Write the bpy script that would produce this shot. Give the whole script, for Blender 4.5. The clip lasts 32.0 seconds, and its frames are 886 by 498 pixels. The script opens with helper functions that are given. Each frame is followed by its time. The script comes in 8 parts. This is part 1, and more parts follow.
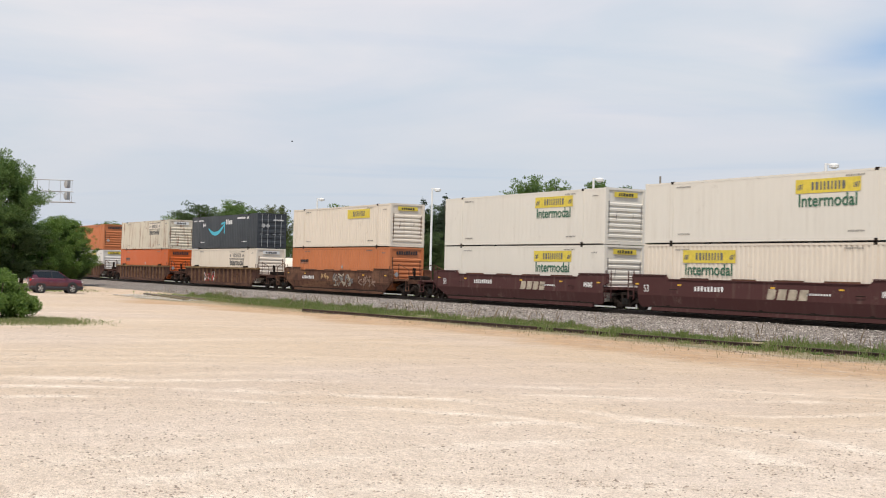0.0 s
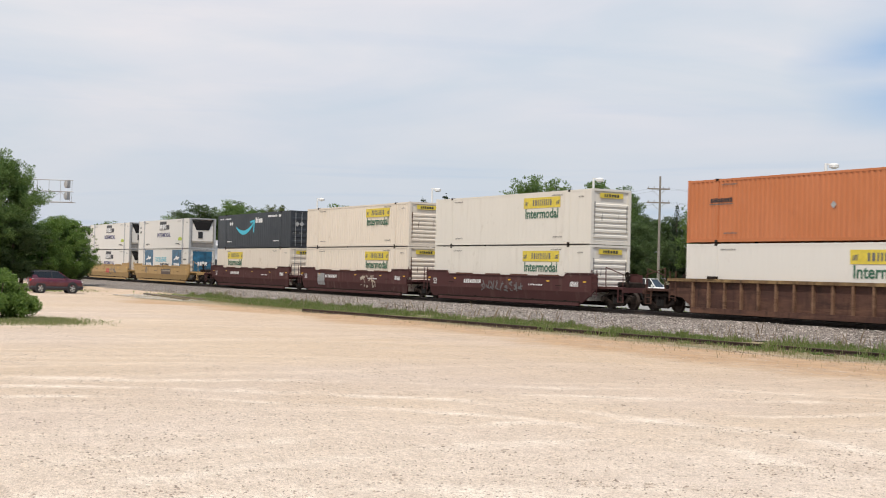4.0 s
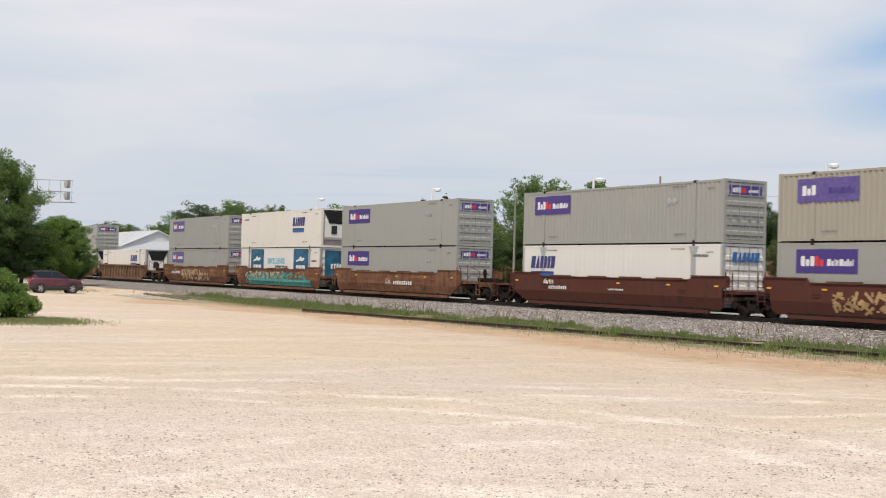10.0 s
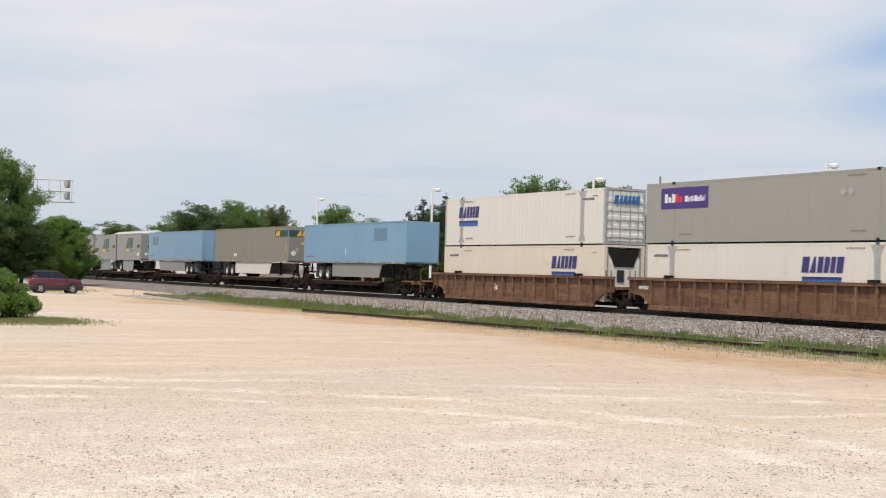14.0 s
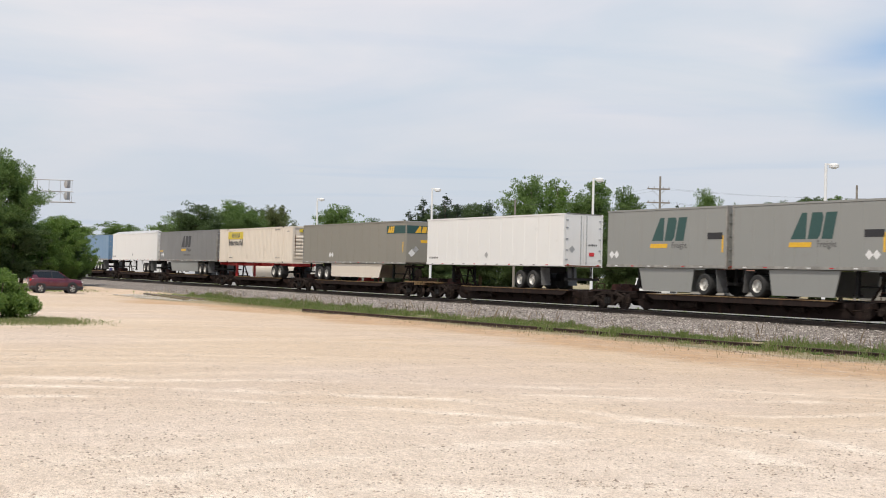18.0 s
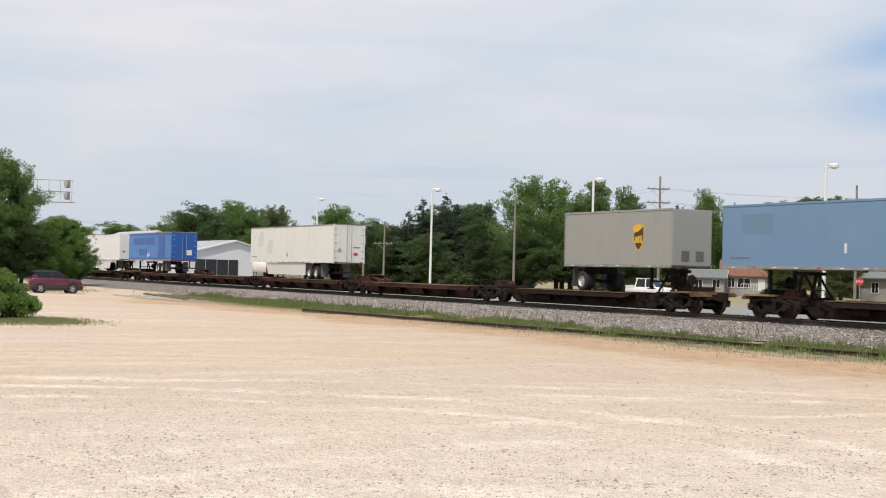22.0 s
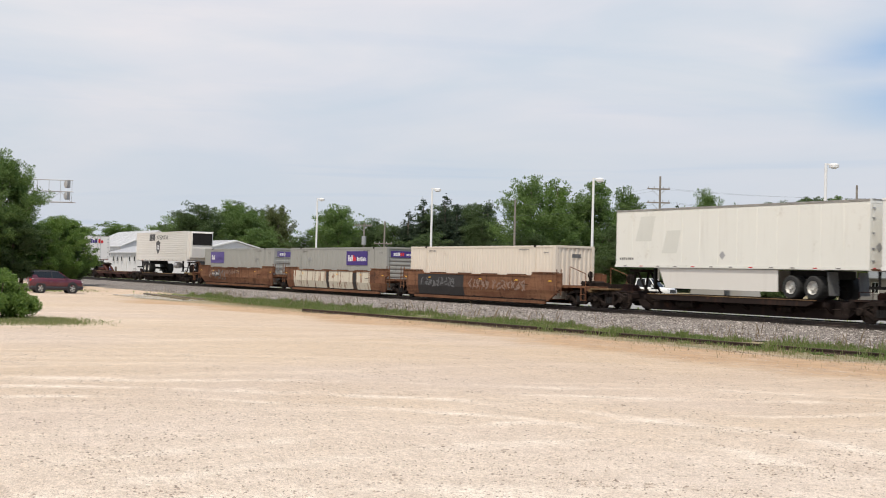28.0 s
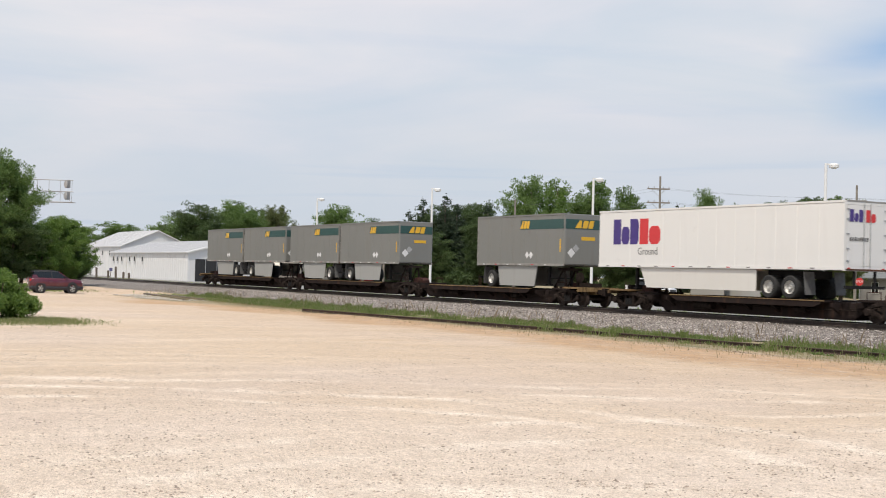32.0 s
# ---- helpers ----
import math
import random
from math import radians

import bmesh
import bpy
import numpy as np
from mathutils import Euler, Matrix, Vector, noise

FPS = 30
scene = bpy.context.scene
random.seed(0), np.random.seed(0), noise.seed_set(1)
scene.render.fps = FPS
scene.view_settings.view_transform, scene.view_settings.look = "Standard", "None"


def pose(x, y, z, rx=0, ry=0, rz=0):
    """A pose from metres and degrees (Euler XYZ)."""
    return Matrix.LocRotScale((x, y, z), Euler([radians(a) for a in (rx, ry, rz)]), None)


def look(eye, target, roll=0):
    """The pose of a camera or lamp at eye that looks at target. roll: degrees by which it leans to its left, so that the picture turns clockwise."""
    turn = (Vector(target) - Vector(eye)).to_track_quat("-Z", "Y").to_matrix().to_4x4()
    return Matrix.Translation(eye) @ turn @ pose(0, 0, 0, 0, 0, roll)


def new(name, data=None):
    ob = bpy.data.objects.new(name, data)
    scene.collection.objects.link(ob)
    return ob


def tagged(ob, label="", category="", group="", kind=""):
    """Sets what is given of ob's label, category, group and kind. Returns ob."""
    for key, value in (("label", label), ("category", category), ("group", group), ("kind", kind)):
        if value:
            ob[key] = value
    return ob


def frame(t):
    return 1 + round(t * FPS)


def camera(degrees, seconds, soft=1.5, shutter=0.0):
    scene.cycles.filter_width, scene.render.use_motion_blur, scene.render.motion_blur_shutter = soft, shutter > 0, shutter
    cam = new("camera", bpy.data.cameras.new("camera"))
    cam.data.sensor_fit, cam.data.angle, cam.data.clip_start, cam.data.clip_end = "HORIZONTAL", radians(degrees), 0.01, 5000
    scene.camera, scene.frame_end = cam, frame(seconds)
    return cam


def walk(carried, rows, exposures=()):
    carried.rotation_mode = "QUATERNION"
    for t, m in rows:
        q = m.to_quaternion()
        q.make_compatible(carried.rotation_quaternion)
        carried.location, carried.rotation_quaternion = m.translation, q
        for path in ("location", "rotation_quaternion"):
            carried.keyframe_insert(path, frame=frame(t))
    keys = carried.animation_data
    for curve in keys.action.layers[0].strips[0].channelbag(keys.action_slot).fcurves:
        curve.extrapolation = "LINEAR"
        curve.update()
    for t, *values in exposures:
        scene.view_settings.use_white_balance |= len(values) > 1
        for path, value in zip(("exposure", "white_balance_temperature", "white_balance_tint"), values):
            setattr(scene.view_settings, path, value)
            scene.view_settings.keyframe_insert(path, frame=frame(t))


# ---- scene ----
# the camera stands still beside a gravel lot, x runs along the track, y away from it, z from the top of the rail
EYE = (0.0, -41.0, 1.594)
YAW, PITCH, ROLL = radians(59.85), radians(1.081), 1.478
AIM = (EYE[0] - math.sin(YAW) * math.cos(PITCH), EYE[1] + math.cos(YAW) * math.cos(PITCH), EYE[2] + math.sin(PITCH))
cam = camera(38.26, 32.0, soft=1.0, shutter=0.1)
walk(cam, [(0, look(EYE, AIM, ROLL)), (32, look(EYE, AIM, ROLL))])
SPEED = 29.0

# ---- world and sun ----
SUN_AZ, SUN_EL = radians(-52), radians(61)      # the sun stands behind the camera, a little to its side
world = bpy.data.worlds.new("sky")
scene.world = world
world.use_nodes = True
wn, wl = world.node_tree.nodes, world.node_tree.links
sky = wn.new("ShaderNodeTexSky")
sky.sky_type, sky.sun_disc = "NISHITA", False
sky.sun_elevation, sky.sun_rotation = SUN_EL, math.pi / 2 - SUN_AZ
sky.air_density, sky.dust_density, sky.ozone_density = 1.0, 1.6, 1.2
wtc = wn.new("ShaderNodeTexCoord")


def sky_noise(stretch, scale, detail, turn, shift):
    mp, no = wn.new("ShaderNodeMapping"), wn.new("ShaderNodeTexNoise")
    mp.inputs["Scale"].default_value, mp.inputs["Location"].default_value = stretch, shift
    mp.inputs["Rotation"].default_value = [radians(q) for q in turn]
    wl.new(wtc.outputs["Generated"], mp.inputs["Vector"])
    no.inputs["Scale"].default_value, no.inputs["Detail"].default_value, no.inputs["Roughness"].default_value, no.inputs["Distortion"].default_value = scale, detail, 0.5, 0.6
    wl.new(mp.outputs["Vector"], no.inputs["Vector"])
    return no.outputs["Fac"]


def sky_range(value, lo, hi, a, b):
    r = wn.new("ShaderNodeMapRange")
    for k, q in (("From Min", lo), ("From Max", hi), ("To Min", a), ("To Max", b)):
        r.inputs[k].default_value = q
    wl.new(value, r.inputs["Value"])
    return r.outputs["Result"]


def sky_mix(fac, a, b):
    x = wn.new("ShaderNodeMix")
    x.data_type = "RGBA"
    wl.new(fac, x.inputs[0])
    for slot, q in ((6, a), (7, b)):
        if isinstance(q, tuple):
            x.inputs[slot].default_value = (*q, 1)
        else:
            wl.new(q, x.inputs[slot])
    return x.outputs[2]


def sky_math(op, a, b):
    x = wn.new("ShaderNodeMath")
    x.operation, x.use_clamp = op, False
    for slot, q in ((0, a), (1, b)):
        if isinstance(q, (int, float)):
            x.inputs[slot].default_value = q
        else:
            wl.new(q, x.inputs[slot])
    return x.outputs[0]


def sky_along(direction):
    d = wn.new("ShaderNodeVectorMath")
    d.operation = "DOT_PRODUCT"
    d.inputs[1].default_value = direction
    wl.new(wtc.outputs["Generated"], d.inputs[0])
    return d.outputs["Value"]


wispy = sky_noise((1.5, 1.5, 7.0), 2.1, 9, (12, -9, 20), (0.4, 0.2, 0.1))
broad_sky = sky_noise((1.0, 1.0, 4.6), 3.4, 7, (8, -6, 0), (2.3, 1.1, 0.7))
threads = sky_noise((1.0, 1.0, 16.0), 2.6, 8, (3, -2, 0), (5.1, 0.3, 2.7))
height, east = sky_along((0, 0, 1)), sky_along((0.502, 0.865, 0))
# the veil of cloud opens towards the east into two ragged lanes of blue
ragged = sky_math("ADD", east, sky_math("MULTIPLY", sky_math("SUBTRACT", wispy, 0.5), 0.16))
opening = sky_range(ragged, 0.262, 0.325, 0.0, 1.0)
slanted = sky_math("ADD", height, sky_math("ADD", sky_math("MULTIPLY", east, -0.12), sky_math("MULTIPLY", sky_math("SUBTRACT", wispy, 0.5), 0.05)))
lane_high = sky_range(sky_math("ABSOLUTE", sky_math("SUBTRACT", slanted, 0.136), 0), 0.003, 0.022, 1.0, 0.0)
lane_low = sky_range(sky_math("ABSOLUTE", sky_math("SUBTRACT", slanted, 0.094), 0), 0.004, 0.026, 0.8, 0.0)
above = sky_range(slanted, 0.165, 0.24, 0.0, 0.9)
lanes = sky_math("MAXIMUM", sky_math("MAXIMUM", lane_high, lane_low), above)
open_part = sky_math("MULTIPLY", opening, sky_math("ADD", sky_math("MULTIPLY", lanes, 0.62), sky_range(slanted, 0.06, 0.09, 0.0, 0.2)))
seams = sky_math("MULTIPLY", sky_range(threads, 0.56, 0.68, 0.0, 0.3), sky_range(height, 0.14, 0.05, 0.25, 1.0))
thin = sky_math("ADD", open_part, seams)
amount = sky_math("SUBTRACT", sky_range(wispy, 0.34, 0.62, 0.86, 1.0), thin)
amount.node.use_clamp = True
cloud_tone = sky_mix(sky_range(broad_sky, 0.36, 0.64, 0.0, 1.0), (6.45, 6.95, 7.6), (7.85, 7.65, 7.95))
cloud_tone = sky_mix(sky_range(height, 0.17, 0.01, 0.0, 0.85), cloud_tone, (5.65, 6.15, 6.8))      # the haze is greyer low down
wbg = wn["Background"]
wbg.inputs["Strength"].default_value = 0.1
open_sky = wn.new("ShaderNodeMix")
open_sky.data_type = "RGBA"
open_sky.inputs[0].default_value = 0.7
open_sky.inputs[7].default_value = (3.5, 5.3, 8.0, 1)      # hazy summer blue
wl.new(sky.outputs["Color"], open_sky.inputs[6])
wl.new(sky_mix(amount, open_sky.outputs[2], cloud_tone), wbg.inputs["Color"])
sun = new("sun", bpy.data.lights.new("sun", "SUN"))
sun.data.energy, sun.data.angle, sun.data.color = 3.35, radians(1.5), (1.0, 0.92, 0.81)
to_sun = Vector((math.cos(SUN_AZ) * math.cos(SUN_EL), math.sin(SUN_AZ) * math.cos(SUN_EL), math.sin(SUN_EL)))
sun.matrix_world = look(to_sun * 200, (0, 0, 0))
scene.view_settings.exposure = 0.06

# ---- materials ----
def material(name, rough=0.6, metal=0.0):
    m = bpy.data.materials.new(name)
    m.use_nodes = True
    b = m.node_tree.nodes["Principled BSDF"]
    b.inputs["Roughness"].default_value, b.inputs["Metallic"].default_value = rough, metal
    return m, m.node_tree.nodes, m.node_tree.links, b


def noise_node(n, l, vector, scale, detail=3.0, stretch=None, w=None, rough=0.55):
    t = n.new("ShaderNodeTexNoise")
    t.inputs["Scale"].default_value, t.inputs["Detail"].default_value, t.inputs["Roughness"].default_value = scale, detail, rough
    if w is not None:
        t.noise_dimensions = "4D"
        l.new(w, t.inputs["W"])
    if stretch:
        mp = n.new("ShaderNodeMapping")
        mp.inputs["Scale"].default_value = stretch
        l.new(vector, mp.inputs["Vector"])
        vector = mp.outputs["Vector"]
    l.new(vector, t.inputs["Vector"])
    return t.outputs["Fac"]


def ramp(n, l, value, lo, hi, a=0.0, b=1.0):
    r = n.new("ShaderNodeMapRange")
    for k, q in (("From Min", lo), ("From Max", hi), ("To Min", a), ("To Max", b)):
        r.inputs[k].default_value = q
    l.new(value, r.inputs["Value"])
    return r.outputs["Result"]


def blend(n, l, fac, a, b):
    x = n.new("ShaderNodeMix")
    x.data_type = "RGBA"
    for slot, q in ((0, fac), (6, a), (7, b)):
        if isinstance(q, (int, float)):
            x.inputs[slot].default_value = q
        elif isinstance(q, tuple):
            x.inputs[slot].default_value = (*q, 1)
        else:
            l.new(q, x.inputs[slot])
    return x.outputs[2]


def times(n, l, a, b, op="MULTIPLY"):
    x = n.new("ShaderNodeMath")
    x.operation = op
    for slot, q in ((0, a), (1, b)):
        if isinstance(q, (int, float)):
            x.inputs[slot].default_value = q
        else:
            l.new(q, x.inputs[slot])
    return x.outputs[0]


def bumped(n, l, b, height, strength, distance=0.02):
    k = n.new("ShaderNodeBump")
    k.inputs["Strength"].default_value, k.inputs["Distance"].default_value = strength, distance
    l.new(height, k.inputs["Height"])
    l.new(k.outputs["Normal"], b.inputs["Normal"])


def paint(name, rgb, rough=0.5, metal=0.0, dirt=(0.16, 0.12, 0.09), amount=0.35, streak=0.5, fade=0.12, bump=0.15, shine=0.4):
    """Weathered paint: broad fading, downward streaks of dirt and fine grain."""
    m, n, l, b = material(name, rough, metal)
    b.inputs["Specular IOR Level"].default_value = shine
    tc, oi = n.new("ShaderNodeTexCoord"), n.new("ShaderNodeObjectInfo")
    v, w = tc.outputs["Object"], times(n, l, oi.outputs["Random"], 37.0)
    broad = noise_node(n, l, v, 0.45, 4, None, w)
    down = noise_node(n, l, v, 2.2, 5, (1.6, 1.6, 0.14), w)
    fine = noise_node(n, l, v, 22, 3, None, w)
    pale = 0.45 * max(rgb) + 0.1
    lighter = tuple(min(0.9, c * (1 - fade) + (0.5 * pale + 0.5 * c) * fade) for c in rgb)
    darker = tuple(c * (1 - fade) for c in rgb)
    base = blend(n, l, ramp(n, l, broad, 0.3, 0.7), darker, lighter)
    base = blend(n, l, ramp(n, l, fine, 0.3, 0.7, 0, 0.12), base, darker)
    stain = times(n, l, ramp(n, l, down, 0.52, 0.78), ramp(n, l, broad, 0.35, 0.65))
    patch = ramp(n, l, noise_node(n, l, v, 1.3, 6, None, w, 0.7), 0.6, 0.72)
    grime = times(n, l, times(n, l, stain, streak, "MULTIPLY"), times(n, l, patch, 0.5), "ADD")
    base = blend(n, l, times(n, l, grime, amount * 2), base, dirt)
    freckle = ramp(n, l, noise_node(n, l, v, 9, 6, (1, 1, 0.6), w, 0.75), 0.62, 0.7, 0, min(0.8, amount * 0.9))
    l.new(blend(n, l, freckle, base, tuple(0.5 * (c + d) for c, d in zip(dirt, lighter))), b.inputs["Base Color"])
    l.new(ramp(n, l, broad, 0.3, 0.7, rough - 0.08, rough + 0.12), b.inputs["Roughness"])
    bumped(n, l, b, fine, bump, 0.01)
    return m


def plain(name, rgb, rough=0.6, metal=0.0, spread=0.2, scale=6.0, bump=0.2, shine=0.5):
    m, n, l, b = material(name, rough, metal)
    b.inputs["Specular IOR Level"].default_value = shine
    tc, oi = n.new("ShaderNodeTexCoord"), n.new("ShaderNodeObjectInfo")
    w = times(n, l, oi.outputs["Random"], 29.0)
    k = noise_node(n, l, tc.outputs["Object"], scale, 4, None, w)
    k2 = noise_node(n, l, tc.outputs["Object"], scale * 6, 3, None, w)
    c = blend(n, l, ramp(n, l, k, 0.3, 0.7), tuple(q * (1 - spread) for q in rgb), tuple(min(0.95, q * (1 + spread)) for q in rgb))
    l.new(blend(n, l, ramp(n, l, k2, 0.35, 0.7, 0, 0.3), c, tuple(q * (1 - spread) for q in rgb)), b.inputs["Base Color"])
    bumped(n, l, b, k2, bump, 0.01)
    return m


M = {}
M["white"] = paint("white_paint", (0.71, 0.675, 0.61), 0.45, dirt=(0.3, 0.24, 0.18), amount=0.3, fade=0.05)
M["cream"] = paint("cream_paint", (0.72, 0.645, 0.55), 0.5, dirt=(0.3, 0.2, 0.13), amount=0.32, fade=0.06)
M["rusty_cream"] = paint("rusty_cream_paint", (0.68, 0.62, 0.5), 0.55, dirt=(0.24, 0.1, 0.045), amount=1.3, streak=1.4)
M["white3"] = paint("old_white_paint", (0.77, 0.765, 0.71), 0.45, dirt=(0.34, 0.29, 0.22), amount=0.3, fade=0.05)
M["bright_white"] = paint("bright_white_paint", (0.78, 0.77, 0.75), 0.4, dirt=(0.4, 0.36, 0.32), amount=0.15, fade=0.03)
M["pale_grey"] = paint("pale_grey_paint", (0.37, 0.37, 0.355), 0.45, amount=0.4, fade=0.08)
M["white2"] = paint("clean_white_paint", (0.72, 0.695, 0.65), 0.4, dirt=(0.4, 0.33, 0.27), amount=0.2, fade=0.04)
M["orange"] = paint("orange_paint", (0.6, 0.115, 0.012), 0.5, dirt=(0.2, 0.07, 0.03), amount=0.4, fade=0.08)
M["pale_orange"] = paint("sun_faded_orange_paint", (0.53, 0.175, 0.062), 0.55, dirt=(0.3, 0.1, 0.05), amount=0.5, fade=0.14)
M["slate"] = paint("dark_slate_paint", (0.038, 0.044, 0.053), 0.45, dirt=(0.1, 0.1, 0.1), amount=0.15, fade=0.02)
M["grey"] = paint("warm_grey_paint", (0.325, 0.325, 0.3), 0.5, amount=0.2, fade=0.05)
M["tan_grey"] = paint("tan_grey_paint", (0.36, 0.33, 0.275), 0.5, amount=0.3, fade=0.06)
M["trailer_grey"] = paint("trailer_grey_paint", (0.275, 0.28, 0.268), 0.45, amount=0.18, fade=0.05)
M["brown_grey"] = paint("brown_grey_paint", (0.255, 0.24, 0.205), 0.5, amount=0.3, fade=0.06)
M["mid_grey"] = paint("mid_grey_paint", (0.2, 0.2, 0.2), 0.45, amount=0.2, fade=0.05)
M["light_blue"] = paint("faded_light_blue_paint", (0.21, 0.37, 0.53), 0.45, amount=0.15, fade=0.1)
M["steel_blue"] = paint("faded_steel_blue_paint", (0.16, 0.28, 0.43), 0.45, amount=0.15, fade=0.1)
M["blue"] = paint("strong_blue_paint", (0.02, 0.105, 0.39), 0.4, amount=0.2, fade=0.05)
M["blue_patch"] = paint("pale_blue_paint", (0.04, 0.215, 0.54), 0.4, dirt=(0.03, 0.13, 0.4), amount=0.7, streak=1.0, fade=0.12)
M["maroon"] = paint("maroon_car_paint", (0.08, 0.03, 0.029), 0.7, dirt=(0.17, 0.12, 0.1), amount=0.75, fade=0.12, shine=0.2)
M["red_brown"] = paint("red_brown_car_paint", (0.1, 0.034, 0.024), 0.75, dirt=(0.04, 0.027, 0.023), amount=1.0, fade=0.12, shine=0.15)
M["yellow_car"] = paint("ochre_yellow_car_paint", (0.48, 0.315, 0.135), 0.65, dirt=(0.2, 0.1, 0.04), amount=1.0, fade=0.12, shine=0.25)
M["spine"] = paint("spine_car_paint", (0.026, 0.018, 0.016), 0.85, dirt=(0.1, 0.05, 0.03), amount=0.7, fade=0.1, shine=0.1)


def rusted(name, dark, mid, bright, rough=0.8):
    """Old car paint gone to rust: broad patches, streaks that run down and fine pits."""
    m, n, l, b = material(name, rough)
    b.inputs["Specular IOR Level"].default_value = 0.15
    tc, oi = n.new("ShaderNodeTexCoord"), n.new("ShaderNodeObjectInfo")
    v, w = tc.outputs["Object"], times(n, l, oi.outputs["Random"], 41.0)
    patch = noise_node(n, l, v, 0.55, 6, (1, 1, 1.7), w, 0.68)
    down = noise_node(n, l, v, 2.6, 6, (1.7, 1.7, 0.2), w, 0.7)
    along = noise_node(n, l, v, 1.2, 5, (0.25, 1, 3.5), w, 0.65)
    pits = noise_node(n, l, v, 16, 5, None, w, 0.75)
    c = blend(n, l, ramp(n, l, patch, 0.42, 0.6), mid, tuple(0.5 * (p + q) for p, q in zip(mid, bright)))
    c = blend(n, l, ramp(n, l, noise_node(n, l, v, 0.9, 7, None, times(n, l, w, 1.7), 0.72), 0.56, 0.64, 0, 0.65), c, dark)
    c = blend(n, l, ramp(n, l, down, 0.5, 0.66, 0, 0.75), c, dark)
    c = blend(n, l, ramp(n, l, along, 0.55, 0.68, 0, 0.65), c, bright)
    c = blend(n, l, ramp(n, l, along, 0.45, 0.33, 0, 0.6), c, dark)
    c = blend(n, l, ramp(n, l, pits, 0.55, 0.68, 0, 0.55), c, dark)
    l.new(c, b.inputs["Base Color"])
    bumped(n, l, b, pits, 0.3, 0.01)
    return m


M["rust_brown"] = rusted("rusty_brown_car_paint", (0.055, 0.032, 0.024), (0.16, 0.072, 0.041), (0.3, 0.155, 0.085))
M["rust_dark"] = rusted("dark_rusty_car_paint", (0.04, 0.025, 0.022), (0.105, 0.05, 0.036), (0.24, 0.13, 0.075))
M["rust_ochre"] = rusted("ochre_rust_car_paint", (0.05, 0.032, 0.026), (0.15, 0.082, 0.053), (0.28, 0.165, 0.1))
M["dark_brown"] = rusted("dark_brown_car_paint", (0.036, 0.023, 0.02), (0.078, 0.041, 0.033), (0.17, 0.09, 0.06))
M["deck_edge"] = rusted("worn_yellow_edge", (0.03, 0.02, 0.016), (0.16, 0.1, 0.055), (0.4, 0.28, 0.13))
M["spine_rust"] = rusted("rusty_spine_car_paint", (0.01, 0.007, 0.007), (0.042, 0.018, 0.016), (0.13, 0.062, 0.045))
M["worn_rib"] = rusted("worn_pale_rust_rib", (0.06, 0.035, 0.025), (0.17, 0.095, 0.06), (0.3, 0.19, 0.12))
M["bogie"] = plain("bogie_steel", (0.026, 0.019, 0.016), 0.9, 0.0, 0.6, shine=0.12)
M["wheel"] = plain("wheel_steel", (0.045, 0.032, 0.026), 0.75, 0.0, 0.5, shine=0.25)
M["black"] = plain("black_steel", (0.016, 0.015, 0.015), 0.75, 0.0, 0.35, shine=0.2)
M["galv"] = plain("galvanised_steel", (0.42, 0.43, 0.44), 0.45, 0.6, 0.12)
M["alu"] = plain("dull_aluminium", (0.45, 0.45, 0.45), 0.4, 0.5, 0.12)
M["rubber"] = plain("tyre_rubber", (0.022, 0.022, 0.022), 0.85, 0, 0.25)
M["rim"] = plain("pale_wheel_rim", (0.52, 0.51, 0.48), 0.45, 0.2, 0.35, 9)
M["purple"] = plain("purple_vinyl", (0.055, 0.03, 0.2), 0.4, 0, 0.15)
M["purple_fade"] = plain("faded_purple_vinyl", (0.11, 0.08, 0.28), 0.5, 0, 0.3)
M["vinyl_white"] = plain("white_vinyl", (0.72, 0.72, 0.72), 0.45, 0, 0.06)
M["vinyl_orange"] = plain("crimson_vinyl", (0.62, 0.035, 0.04), 0.45, 0, 0.06)
M["vinyl_yellow"] = plain("yellow_vinyl", (0.66, 0.52, 0.06), 0.45, 0, 0.15)
M["vinyl_gold"] = plain("gold_vinyl", (0.72, 0.42, 0.03), 0.45, 0, 0.08)
M["vinyl_green"] = plain("dark_green_vinyl", (0.03, 0.12, 0.07), 0.5, 0, 0.1)
M["vinyl_dgreen"] = plain("deep_teal_green_vinyl", (0.025, 0.075, 0.07), 0.45, 0, 0.1)
M["vinyl_black"] = plain("black_vinyl", (0.02, 0.02, 0.024), 0.45, 0, 0.1)
M["vinyl_navy"] = plain("navy_vinyl", (0.035, 0.035, 0.16), 0.45, 0, 0.1)
M["vinyl_blue"] = plain("blue_vinyl", (0.025, 0.13, 0.36), 0.45, 0, 0.08)
M["vinyl_cyan"] = plain("cyan_vinyl", (0.06, 0.47, 0.62), 0.45, 0, 0.05)
M["vinyl_teal"] = plain("sea_blue_picture_vinyl", (0.02, 0.11, 0.2), 0.4, 0, 0.6, 1.6)
M["vinyl_brown"] = plain("brown_vinyl", (0.06, 0.03, 0.015), 0.45, 0, 0.1)
M["vinyl_red"] = plain("red_vinyl", (0.5, 0.03, 0.03), 0.45, 0, 0.08)
M["vinyl_lime"] = plain("lime_vinyl", (0.4, 0.5, 0.03), 0.45, 0, 0.1)
M["mark_grey"] = plain("worn_grey_print", (0.2, 0.19, 0.18), 0.6, 0, 0.3)
M["faded_black"] = plain("faded_grey_print", (0.13, 0.13, 0.13), 0.6, 0, 0.25)
M["worn_alu"] = plain("dirty_aluminium_rail", (0.3, 0.29, 0.27), 0.55, 0.2, 0.3, 3)
